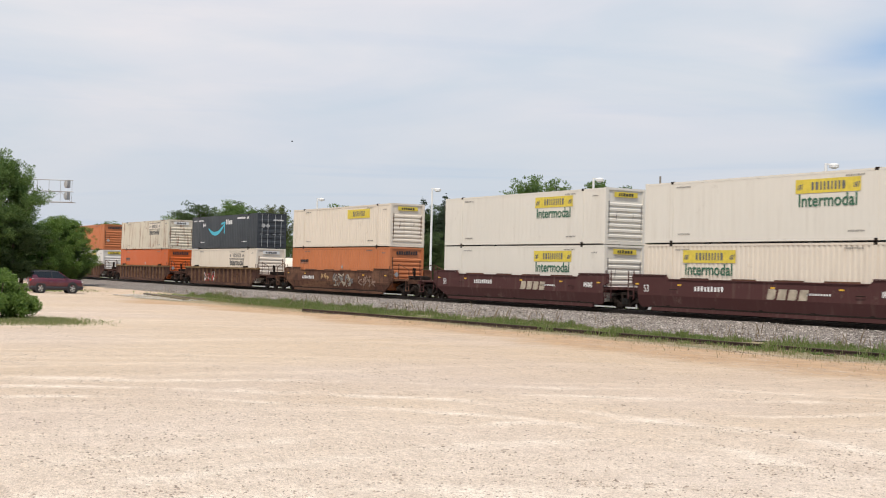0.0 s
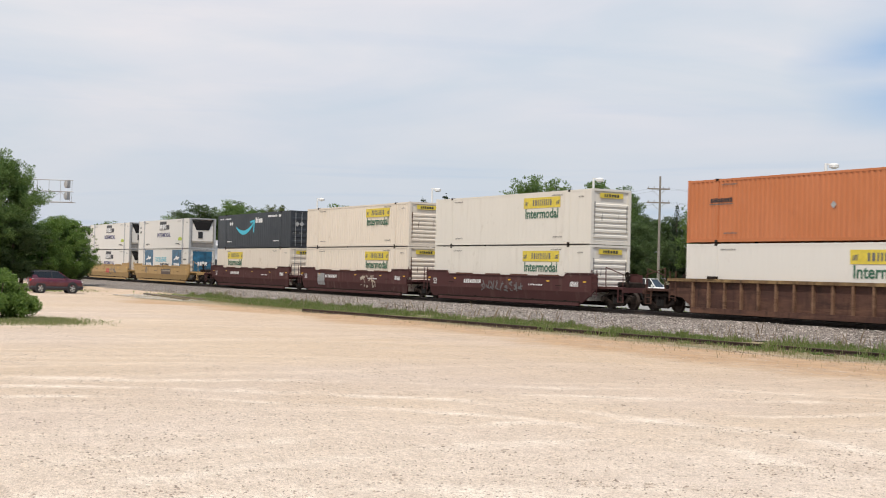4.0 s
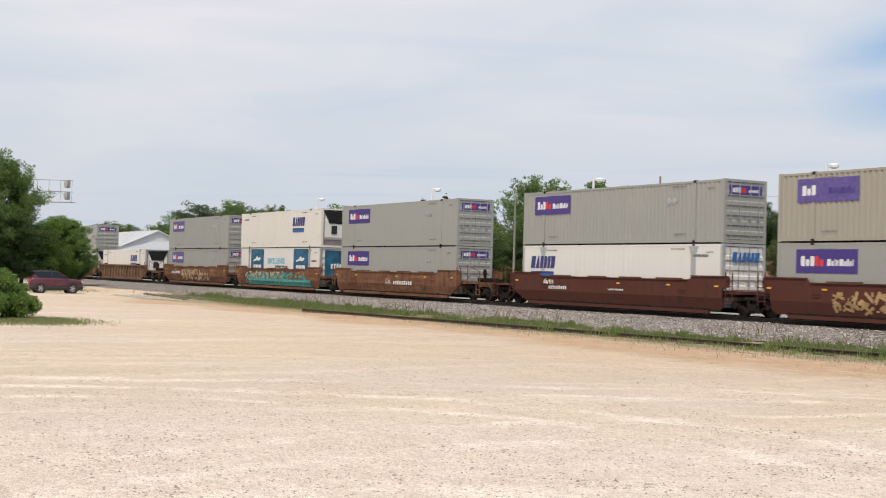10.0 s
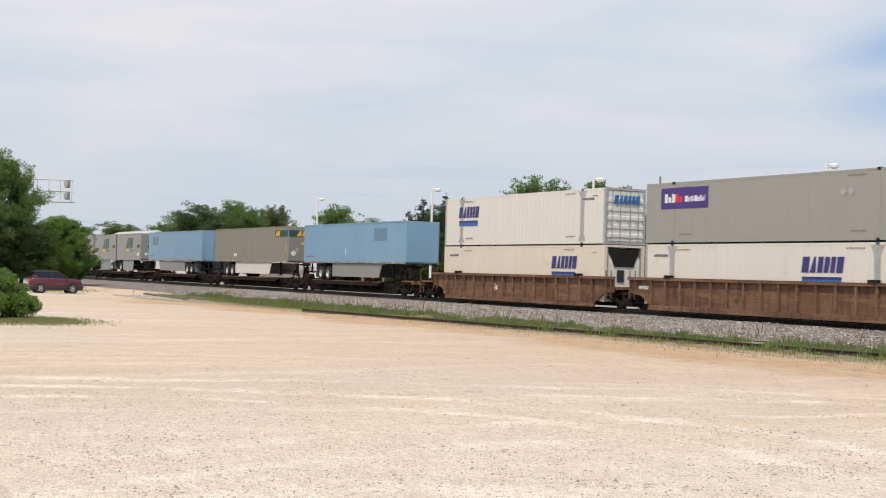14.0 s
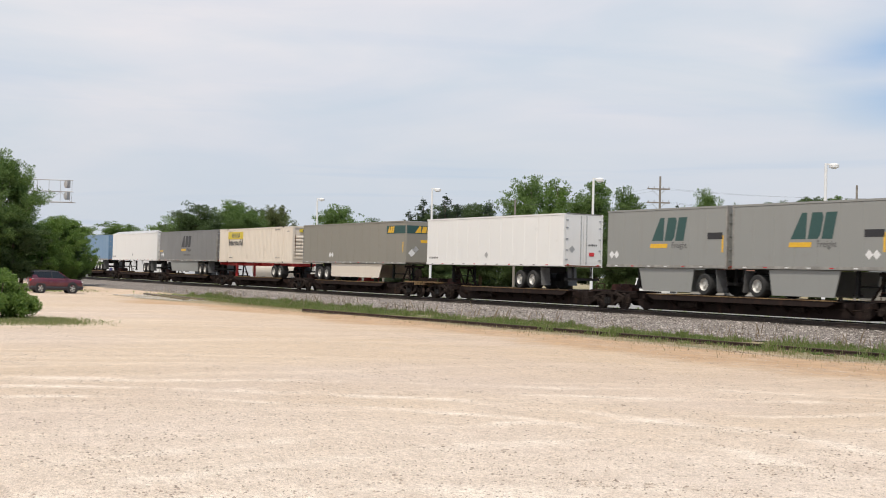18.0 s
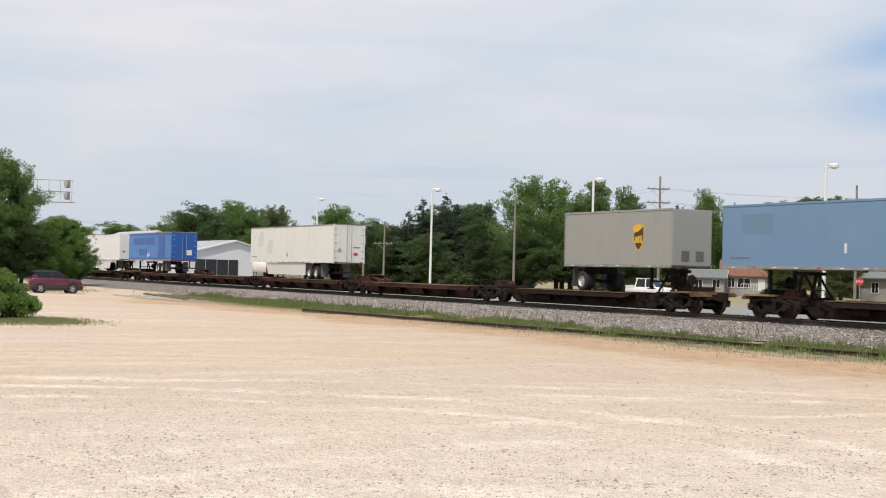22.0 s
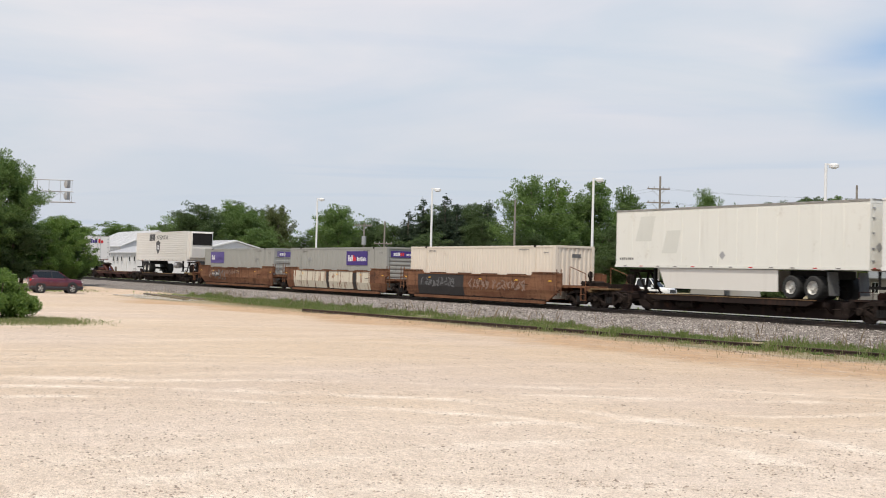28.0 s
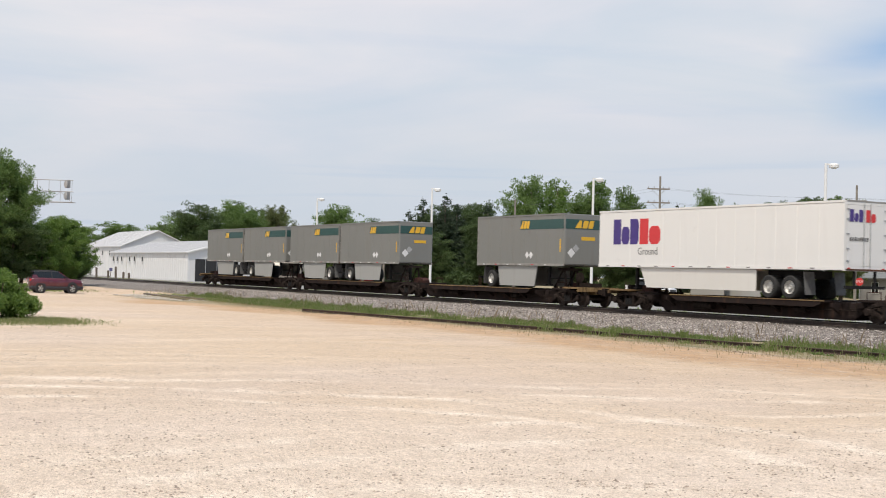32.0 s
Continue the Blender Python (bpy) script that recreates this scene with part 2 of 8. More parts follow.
M["casting_blue"] = plain("worn_blue_casting", (0.06, 0.075, 0.16), 0.7, 0, 0.4)
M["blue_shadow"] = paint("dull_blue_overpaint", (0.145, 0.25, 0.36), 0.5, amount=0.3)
M["ghost"] = paint("grey_overpaint", (0.7, 0.7, 0.645), 0.5, amount=0.2)
M["pup_grey"] = paint("weathered_grey_trailer_paint", (0.21, 0.212, 0.2), 0.5, amount=0.35, fade=0.08)
M["spray_pale"] = plain("pale_spray_paint", (0.42, 0.36, 0.28), 0.6, 0, 0.35, 3)
M["spray_dim"] = plain("washed_out_spray_paint", (0.24, 0.16, 0.12), 0.7, 0, 0.3, 3)
M["spray_tan"] = plain("ochre_spray_paint", (0.42, 0.27, 0.12), 0.6, 0, 0.3, 3)
M["spray_teal"] = plain("teal_spray_paint", (0.06, 0.28, 0.25), 0.6, 0, 0.4, 3)
M["spray_dark"] = plain("black_spray_paint", (0.025, 0.022, 0.022), 0.6, 0, 0.3, 3)


# ---- mesh building ----
class Build:
    """Collects boxes, prisms and tubes into one mesh."""

    def __init__(self):
        self.v, self.f = [], []

    def add(self, pts, faces):
        k = len(self.v)
        self.v += [tuple(q) for q in pts]
        self.f += [tuple(i + k for i in face) for face in faces]
        return self

    def box(self, x0, x1, y0, y1, z0, z1):
        p = [(x, y, z) for x in (x0, x1) for y in (y0, y1) for z in (z0, z1)]
        return self.add(p, [(0, 1, 3, 2), (4, 6, 7, 5), (0, 4, 5, 1), (2, 3, 7, 6), (0, 2, 6, 4), (1, 5, 7, 3)])

    def prism(self, outline, a, b, axis="y"):
        """An outline of two coordinates, drawn out along an axis from a to b."""
        put = {"y": lambda p, q: (p[0], q, p[1]), "x": lambda p, q: (q, p[0], p[1]), "z": lambda p, q: (p[0], p[1], q)}[axis]
        n = len(outline)
        pts = [put(p, a) for p in outline] + [put(p, b) for p in outline]
        return self.add(pts, [tuple(range(n)), tuple(range(2 * n - 1, n - 1, -1))] + [(i, n + i, n + (i + 1) % n, (i + 1) % n) for i in range(n)])

    def tube(self, p, q, r, r2=None, n=8):
        p, q = Vector(p), Vector(q)
        r2 = r if r2 is None else r2
        t = (q - p).to_track_quat("Z", "Y").to_matrix()
        ring = [t @ Vector((math.cos(a), math.sin(a), 0)) for a in (2 * math.pi * i / n for i in range(n))]
        return self.add([p + c * r for c in ring] + [q + c * r2 for c in ring],
                        [tuple(range(n - 1, -1, -1)), tuple(range(n, 2 * n))] + [(i, (i + 1) % n, n + (i + 1) % n, n + i) for i in range(n)])

    def lathe(self, profile, centre=(0, 0, 0), n=20):
        """Radius and depth pairs, turned round the y axis."""
        k = len(profile)
        pts = [(centre[0] + r * math.cos(a), centre[1] + d, centre[2] + r * math.sin(a)) for a in (2 * math.pi * i / n for i in range(n)) for r, d in profile]
        faces = [(i * k + j, i * k + j + 1, (i + 1) % n * k + j + 1, (i + 1) % n * k + j) for i in range(n) for j in range(k - 1)]
        return self.add(pts, faces)

    def mesh(self, name, mat, smooth=False):
        me = bpy.data.meshes.new(name)
        me.from_pydata(self.v, [], self.f)
        bm = bmesh.new()
        bm.from_mesh(me)
        bmesh.ops.recalc_face_normals(bm, faces=bm.faces)
        bm.to_mesh(me)
        bm.free()
        if smooth:
            me.shade_smooth()
        me.materials.append(mat)
        return me


KEPT = {}


def piece(name, key, make, mat, parent=None, at=(0, 0, 0), turn=(0, 0, 0), label="", smooth=False):
    """One mesh object; alike pieces share the mesh that make() fills the first time."""
    key = (name, key, mat.name)
    if key not in KEPT:
        b = Build()
        make(b)
        KEPT[key] = b.mesh(name, mat, smooth)
    ob = new(name, KEPT[key])
    ob.location, ob.rotation_euler = at, [radians(a) for a in turn]
    ob.parent = parent
    return tagged(ob, label)


def bx(*d):
    return lambda b: b.box(*d)


def thing(name, label, category, group="", kind="", at=(0, 0, 0)):
    ob = new(name)
    ob.location = at
    return tagged(ob, label, category, group, kind)


def lettering(words, size, mat, parent, at, end=False, name="lettering", back=False, slant=0.0, weight=0.0, squeeze=1.0):
    """Words of the built-in font, standing on a side (facing -y) or on an end (facing +x)."""
    key = ("text", words, size, mat.name, slant, weight, squeeze)
    if key not in KEPT:
        cu = bpy.data.curves.new("text", "FONT")
        cu.body, cu.size, cu.align_x, cu.align_y, cu.extrude, cu.shear, cu.offset = words, size, "CENTER", "CENTER", 0.004, slant, weight
        cu.resolution_u = 3
        t = new("text", cu)
        me = bpy.data.meshes.new_from_object(t)
        bpy.data.objects.remove(t)
        for q in me.vertices:
            q.co.x *= squeeze
        me.materials.clear()
        me.materials.append(mat)
        KEPT[key] = me
    ob = new(name, KEPT[key])
    ob.location, ob.parent = at, parent
    ob.rotation_euler = (radians(90), 0, radians(90 if end else 0))
    return ob


# ---- the train ----
MOVING = []      # things of the train and where each stands along the track at the start


def rolling(ob, x, z=0.0):
    ob.location = (x, 0, z)
    MOVING.append((ob, x, z))
    return ob


CL, CH, CW = 16.15, 2.9, 2.59


def corrugated(b, x0, x1, z0, z1, y, deep, pitch):
    """A side sheet with upright folds, outer faces at y, inner ones deep behind."""
    n = max(2, round((x1 - x0) / pitch))
    s = (x1 - x0) / n
    line = [(x0, y + deep)]
    for i in range(n):
        a = x0 + i * s
        line += [(a + 0.18 * s, y + deep), (a + 0.32 * s, y), (a + 0.68 * s, y), (a + 0.82 * s, y + deep)]
    line.append((x1, y + deep))
    k = len(b.v)
    b.v += [(px, py, z) for z in (z0, z1) for px, py in line]
    c = len(line)
    b.f += [(k + i, k + i + 1, k + c + i + 1, k + c + i) for i in range(c - 1)]


FORMS = {"I": [(0, 0), (1, 0), (1, 1), (0, 1)], "T": [(0, 0), (1, 0), (0.8, 1), (0.45, 1)], "O": [(0, 0.22), (0.22, 0), (0.78, 0), (1, 0.22), (1, 0.78), (0.78, 1), (0.22, 1), (0, 0.78)],
         "D": [(0, 0), (0.82, 0), (1, 0.15), (1, 0.85), (0.82, 1), (0, 1)]}


def bars(parent, mat, x, z, widths, height, y, gap=0.06, name="marking", slant=0.0, end=False, tall=None, forms=""):
    """A row of plain blocks in the place of letters."""
    total = sum(widths) + gap * (len(widths) - 1)

    def make(b):
        p = -total / 2
        for i, w in enumerate(widths):
            h = height * (tall[i] if tall else 1.0 if forms else 0.86 + 0.14 * ((i * 7) % 3) / 2)
            b.prism([(p + u * w + slant * h * q, -height / 2 + q * h) for u, q in FORMS[forms[i] if forms else "I"]], -0.004, 0.0)
            p += w + gap
    ob = piece(name, (tuple(widths), height, gap, slant, tuple(tall or ()), forms), make, mat, parent, (y, x, z) if end else (x, y, z), (0, 0, 90) if end else (0, 0, 0))
    return tagged(ob, kind="stuff") if len(widths) > 6 else ob


def smile(parent, y):
    """A curved arrow, drawn as a plain band."""
    def make(b):
        top, low = [], []
        for i in range(25):
            t = i / 24
            x = -2.05 + 3.95 * t
            zc = -0.3 + 0.62 * (2 * t - 0.86) ** 2
            w = 0.05 + 0.3 * math.sin(math.pi * min(1, t * 0.86 + 0.07)) ** 0.8
            top.append((x, zc + w / 2))
            low.append((x, zc - w / 2))
        for i in range(24):
            b.prism([top[i], top[i + 1], low[i + 1], low[i]], -0.004, 0)
        b.prism([(1.1, 0.62), (2.15, 0.75), (1.95, 0.58), (1.2, 0.46)], -0.005, 0)
        b.prism([(2.15, 0.75), (2.0, -0.35), (1.83, -0.25), (1.92, 0.6)], -0.005, 0)
    return piece("arrow_emblem", 0, make, M["vinyl_cyan"], parent, (-1.55, y, 1.6), (0, 0, 0), "curved cyan arrow emblem")


def diamonds(parent, x, z, y, n=2, size=0.2, end=False, mat="vinyl_white"):
    for i in range(n):
        q = x + i * size * 1.9
        piece("hazard_placard", size, lambda b: b.prism([(-size, 0), (0, -size), (size, 0), (0, size)], -0.004, 0), M[mat],
              parent, (y, q, z) if end else (q, y, z), (0, 0, 90) if end else (0, 0, 0))


def sign_frame(parent, x, y, z, w, h, mat, end=False, name="sign_panel", thick=0.006):
    return piece(name, (w, h, thick), bx(-w / 2, w / 2, -thick, 0, -h / 2, h / 2), mat, parent, (y, x, z) if end else (x, y, z), (0, 0, 90) if end else (0, 0, 0))


def livery(c, kind, frac, y):
    """Signs on the long side of a container; frac is their place along it."""
    x = (frac - 0.5) * CL
    if kind in ("yellow", "faded_yellow", "framed"):
        pm = {"yellow": M["vinyl_yellow"], "faded_yellow": M["cream"], "framed": M["cream"]}[kind]
        s = sign_frame(c, x, y, 2.3, 3.5, 0.58, pm)
        bars(s, M["faded_black"], 0.05, 0, [0.12, 0.15, 0.09, 0.09, 0.11, 0.09, 0.1, 0.09, 0.16], 0.34, -0.008, 0.1, forms="IDIIIIIID")
        bars(s, M["faded_black"], -1.52, -0.02, [0.05, 0.09, 0.05], 0.24, -0.008, 0.04, "emblem", 0.3)
        bars(s, M["faded_black"], 1.5, -0.02, [0.05, 0.09, 0.05], 0.24, -0.008, 0.04, "emblem", 0.3)
        if kind != "yellow":
            for dz in (-0.29, 0.29):
                piece("sign_border", 0, bx(-1.75, 1.75, -0.004, 0, -0.02, 0.02), M["faded_black"], s, (0, -0.007, dz))
    if kind in ("yellow", "framed", "faded_yellow"):
        lettering("Intermodal", 0.74, M["vinyl_green"] if kind == "yellow" else M["faded_black"], c, (x, y - 0.004, 1.68), weight=0.012, squeeze=0.98)
    if kind == "yellow_only":
        s = sign_frame(c, x, y, 2.3, 3.5, 0.62, M["vinyl_yellow"])
        bars(s, M["faded_black"], 0.05, 0, [0.12, 0.15, 0.09, 0.09, 0.11, 0.09, 0.1, 0.09, 0.16], 0.36, -0.008, 0.1, forms="IDIIIIIID")
    if kind == "small_mark":
        bars(c, M["vinyl_black"], x, 1.92, [0.13, 0.13, 0.14, 0.15, 0.13, 0.06, 0.14, 0.14, 0.14], 0.2, y, 0.03)
        bars(c, M["faded_black"], x, 1.74, [1.5], 0.05, y)
        diamonds(c, 0.8, 1.5, y, 1, 0.16, mat="galv")
    if kind == "smile":
        smile(c, y)
        bars(c, M["vinyl_white"], 1.5, 2.3, [0.26, 0.14, 0.09, 0.42, 0.28], 0.46, y, 0.07, tall=[0.95, 0.75, 1, 0.72, 0.75])
        diamonds(c, -5.0, 2.1, y, 2, 0.2)
        bars(c, M["vinyl_white"], -5.6, 2.52, [0.14] * 8, 0.13, y, 0.03)
        bars(c, M["vinyl_white"], -7.2, 2.52, [0.1] * 6, 0.13, y, 0.05)
        bars(c, M["vinyl_white"], 4.4, 2.56, [0.17] * 9, 0.15, y, 0.04)
        bars(c, M["vinyl_white"], 5.9, 2.56, [0.14] * 3, 0.2, y, 0.03)
        for q in (-5.2, 5.2):
            bars(c, M["vinyl_white"], q, 0.55, [0.12] * 8, 0.09, y, 0.02)
    if kind in ("purple", "purple_fade"):
        s = sign_frame(c, x, y, 2.12, 3.3, 0.98, M[kind])
        bars(s, M["vinyl_white"], -1.0, 0, [0.22, 0.2, 0.22], 0.42, -0.008, 0.05, tall=[1, 0.7, 1], forms="IOD")
        bars(s, M["vinyl_orange" if kind == "purple" else "purple_fade"], -0.36, 0, [0.2, 0.24], 0.42, -0.008, 0.04, tall=[1, 0.7], forms="IO")
        bars(s, M["vinyl_white" if kind == "purple" else "purple"], 0.75, -0.05, [0.2, 0.1, 0.04, 0.07, 0.04, 0.2, 0.11, 0.11, 0.1, 0.04], 0.28, -0.008, 0.04, tall=[1, 0.7, 1, 0.9, 0.8, 1, 0.7, 1, 0.7, 1])
        diamonds(c, 4.3 if frac < 0.5 else -4.6, 2.0, y, 2, 0.2, mat="alu")
    if kind == "block_logo":
        bars(c, M["vinyl_black"], -0.02, 2.28, [0.42, 0.44, 0.2, 0.6, 0.42], 0.86, y, 0.0, slant=0.1, forms="DDIDI")
        bars(c, M["vinyl_black"], 1.55, 2.12, [0.1, 0.28, 0.26, 0.07], 0.46, y, 0.05, forms="IDOI")
        bars(c, M["vinyl_white"], -0.02, 2.17, [0.26, 0.28, 0.12, 0.42, 0.26], 0.5, y - 0.005, 0.12, slant=0.0, forms="DDIDI")
        lettering("INTERMODAL", 0.62, M["vinyl_navy"], c, (0.35, y - 0.004, 1.35), weight=0.004, squeeze=1.08)
        piece("picture_mark", 0, lambda b: b.prism([(-0.6, -0.14), (0.5, -0.16), (0.62, 0), (0.4, 0.16), (-0.2, 0.18), (-0.5, 0.04)], -0.004, 0), M["vinyl_lime"], c, (5.3, y, 0.95), (0, 0, 0), "lime green car-shaped mark")
        lettering("53FT", 0.3, M["faded_black"], c, (-7.3, y - 0.004, 2.2), squeeze=0.9)
        bars(c, M["faded_black"], -7.3, 1.75, [0.16, 0.16, 0.16], 0.22, y, 0.04)
        for q in (-4.8, 4.6):
            bars(c, M["faded_black"], q, 0.5, [0.12] * 8, 0.1, y, 0.03)
    if kind == "picture":
        for q in (-4.3, 4.5):
            s = sign_frame(c, q, y, 1.55, 2.75, 2.55, M["vinyl_teal"], name="picture_panel")
            bars(s, M["vinyl_white"], 0, -0.3, [0.36, 0.28, 0.28, 0.5], 0.6, -0.008, 0.07, forms="IIID", tall=[1, 1, 1, 1])
            piece("animal_mark", 0, lambda b: b.prism([(-0.8, 0.25), (-0.2, 0.36), (0.3, 0.3), (0.75, 0.5), (0.55, 0.6), (0.2, 0.56), (-0.1, 0.72), (-0.35, 0.5), (-0.85, 0.36)], -0.004, 0), M["vinyl_white"], s, (0, -0.008, 0))
        lettering("EXCELLENCE", 0.62, M["vinyl_cyan"], c, (-0.35, y - 0.004, 1.85), weight=0.006, squeeze=0.95)
        lettering("EXECUTION", 0.5, M["vinyl_black"], c, (0.8, y - 0.004, 1.3), weight=0.012, squeeze=0.95)
        bars(c, M["faded_black"], 6.9, 1.9, [0.14] * 5, 0.14, y, 0.04)
    if kind == "blue_slant":
        bars(c, M["vinyl_navy"], x, 1.98, [0.4, 0.34, 0.3, 0.28, 0.26, 0.36], 0.66, y, 0.06, slant=0.14, forms="ITIDII")
        sign_frame(c, x, y, 1.42, 2.15, 0.12, M["vinyl_navy"], name="stripe")
        sign_frame(c, x, y, 1.26, 2.12, 0.2, M["vinyl_blue"], name="stripe")
        bars(c, M["faded_black"], 6.6 if frac < 0.6 else -6.9, 2.35, [0.12] * 7, 0.12, y, 0.03)


def container_end(c, style, mat):
    """The end that faces the way the train goes: doors, a ribbed wall or a cooling unit."""
    e = CL / 2
    if style == "doors":
        for side in (-1, 1):
            def make(b):
                line = [(-0.02, CH - 0.14), (-0.02, 0.17), (0.0, 0.17)]
                for z in (0.45, 0.9, 1.35, 1.8, 2.25):
                    line += [(0.0, z - 0.13), (0.035, z - 0.08), (0.035, z + 0.08), (0.0, z + 0.13)]
                b.prism(line + [(0.0, CH - 0.14)], -0.575, 0.575, "y")
            d = piece("door", "leaf", make, mat, c, (e - 0.03, side * 0.585, 0))
            for q in (-0.3, 0.22):
                piece("lock_rod", 0, lambda b: b.tube((0, 0, 0.12), (0, 0, CH - 0.1), 0.022, n=6), M["galv"], d, (0.055, q, 0))
                piece("rod_handle", 0, bx(-0.02, 0.02, -0.2, 0.06, -0.02, 0.02), M["galv"], d, (0.07, q, 1.15))
    elif style == "ribs":
        def make(b):
            line = [(-0.03, CH - 0.12), (-0.03, 0.16), (0, 0.16)]
            for i in range(7):
                z = 0.42 + i * 0.27
                line += [(0, z - 0.11), (0.05, z - 0.05), (0.05, z + 0.05), (0, z + 0.11)]
            b.prism(line + [(0, CH - 0.12)], -1.15, 1.15, "y")
        piece("end_wall", "ribs", make, mat, c, (e - 0.06, 0, 0))
        piece("rust_run", 0, lambda b: [b.prism([(q, 2.3 - r), (q + 0.07, 2.3 - r * 0.6), (q + 0.05, 0.5 + r), (q + 0.02, 0.3 + r)], 0.0, 0.003, "x") for q, r in ((-1.1, 0.1), (-0.62, 0.9), (0.45, 1.1), (1.0, 0.3))], M["rust_dark"] if mat.name.startswith(("cream", "rusty", "sun", "orange")) else M["mark_grey"], c, (e - 0.008, 0, 0))
    elif style == "folds":
        piece("end_wall", "folds", lambda b: corrugated(b, -1.15, 1.15, 0.15, CH - 0.12, -0.03, 0.045, 0.29), mat, c, (e - 0.06, 0, 0), (0, 0, 90))
        piece("number_mark", 0, bx(0, 0.004, -0.3, 0.3, -0.1, 0.1), M["faded_black"], c, (e - 0.028, 0.1, 2.35))
    elif style == "cooler":
        piece("end_wall", "plate", bx(-0.05, 0, -1.16, 1.16, 0.15, CH - 0.12), mat, c, (e - 0.75, 0, 0))
        u = piece("cooling_unit", 0, lambda b: b.prism([(0, 0.55), (0.5, 0.55), (0.62, 0.75), (0.62, 2.0), (0.5, 2.62), (0, 2.62)], -1.02, 1.02, "y"), M["white2"], c, (e - 0.7, 0, 0), (0, 0, 0), "white cooling unit")
        piece("grille", 0, lambda b: b.prism([(-0.98, 2.66), (0.98, 2.66), (0.62, 1.78), (-0.62, 1.78)], -0.02, 0.1, "x"), M["black"], u, (0.56, 0, 0), (0, 0, 0), "black grille")
        for q in (-1.08, 1.08):
            piece("frame_post", 0, bx(0.42, 0.5, -0.05, 0.05, 0.15, CH - 0.14), M["worn_alu"], u, (0.16, q, 0))
        piece("fuel_tank", 0, lambda b: b.tube((0.3, -0.55, 0.36), (0.3, 0.55, 0.36), 0.17, n=10), M["bogie"], u)
        piece("control_box", 0, bx(0, 0.06, -0.42, 0.02, 1.0, 1.62), M["vinyl_black"], u, (0.6, 0, 0))
        piece("lower_guard", 0, bx(0, 0.06, -1.1, 1.1, 0.18, 0.52), M["mark_grey"], u, (0.5, 0, 0))


def container(x_right, level, colour, sign="", frac=0.72, end="ribs", sheet="smooth", label="", trim=None):
    """A 53-foot domestic container. level 0 stands in the well, 1 on top of the lower one."""
    c = thing("shipping_container", label, "container", "containers on the train")
    mat, e, y = M[colour], CL / 2, CW / 2
    tm = M[trim] if trim else mat
    deep, pitch = {"folded": (0.032, 0.29), "smooth": (0.005, 0.4)}[sheet]
    for s in (0, 180):
        piece("side_panel", (sheet, "bays"), lambda b: [corrugated(b, q0, q1, 0.15, CH - 0.1, -y + 0.008, deep, pitch) for q0, q1 in ((-e + 0.08, -6.17), (-6.02, 6.02), (6.17, e - 0.08))], mat, c, (0, 0, 0), (0, 0, s))
        piece("top_rail", 0, bx(-e + 0.02, e - 0.02, -y + 0.004, -y + 0.1, CH - 0.12, CH - 0.025), mat, c, (0, 0, 0), (0, 0, s))
        piece("bottom_rail", 0, bx(-e + 0.02, e - 0.02, -y + 0.004, -y + 0.12, 0.03, 0.17), mat, c, (0, 0, 0), (0, 0, s))
        for q in (-6.096, 6.096):
            piece("middle_post", trim, (lambda b: b.box(-0.09, 0.09, -y - 0.004, -y + 0.1, 0.17, CH - 0.12)) if not trim else
                  (lambda b: b.prism([(-0.34, 0.17), (0.34, 0.17), (0.16, 0.55), (0.16, 2.35), (0.34, CH - 0.12), (-0.34, CH - 0.12), (-0.16, 2.35), (-0.16, 0.55)], -y - 0.004, -y + 0.1)), tm, c, (q, 0, 0), (0, 0, s))
            for z in (0.002, CH - 0.115):
                piece("corner_casting", 0, bx(-0.09, 0.09, -y - 0.012, -y + 0.15, 0, 0.118), M["casting_blue" if trim else "bogie"], c, (q, 0, z), (0, 0, s))
    for sx in (-1, 1):
        for sy in (-1, 1):
            piece("corner_post", 0, bx(-0.08, 0.08, -0.09, 0.09, 0, CH - 0.002), tm, c, (sx * (e - 0.078), sy * (y - 0.088), 0))
        piece("end_sill", 0, bx(-0.06, 0.06, -y + 0.17, y - 0.17, 0, 0.15), tm, c, (sx * (e - 0.062), 0, 0))
        piece("end_header", 0, bx(-0.06, 0.06, -y + 0.17, y - 0.17, CH - 0.12, CH - 0.003), tm, c, (sx * (e - 0.062), 0, 0))
    piece("roof", 0, lambda b: [b.box(-e + 0.1, e - 0.1, -y + 0.1, y - 0.1, CH - 0.05, CH - 0.02)] + [b.box(-e + 0.4 + 0.6 * i, -e + 0.5 + 0.6 * i, -y + 0.12, y - 0.12, CH - 0.02, CH - 0.005) for i in range(26)], M["white"] if colour in ("cream", "rusty_cream") else mat, c)
    piece("back_wall", 0, bx(-e + 0.03, -e + 0.07, -y + 0.17, y - 0.17, 0.15, CH - 0.12), mat, c)
    container_end(c, end, mat)
    if sign:
        livery(c, sign, frac, -y - 0.001)
    ey = e + 0.004
    if sign in ("purple", "purple_fade"):
        s = sign_frame(c, 0.0, ey, 2.42, 2.0, 0.42, M[sign], True)
        bars(s, M["vinyl_white"], -0.55, 0, [0.14, 0.12, 0.14], 0.24, -0.008, 0.04)
        bars(s, M["vinyl_orange" if sign == "purple" else "purple_fade"], -0.14, 0, [0.12, 0.12], 0.24, -0.008, 0.04)
        bars(s, M["vinyl_white"], 0.5, -0.02, [0.1, 0.05, 0.04, 0.1, 0.06, 0.06, 0.05], 0.14, -0.008, 0.03)
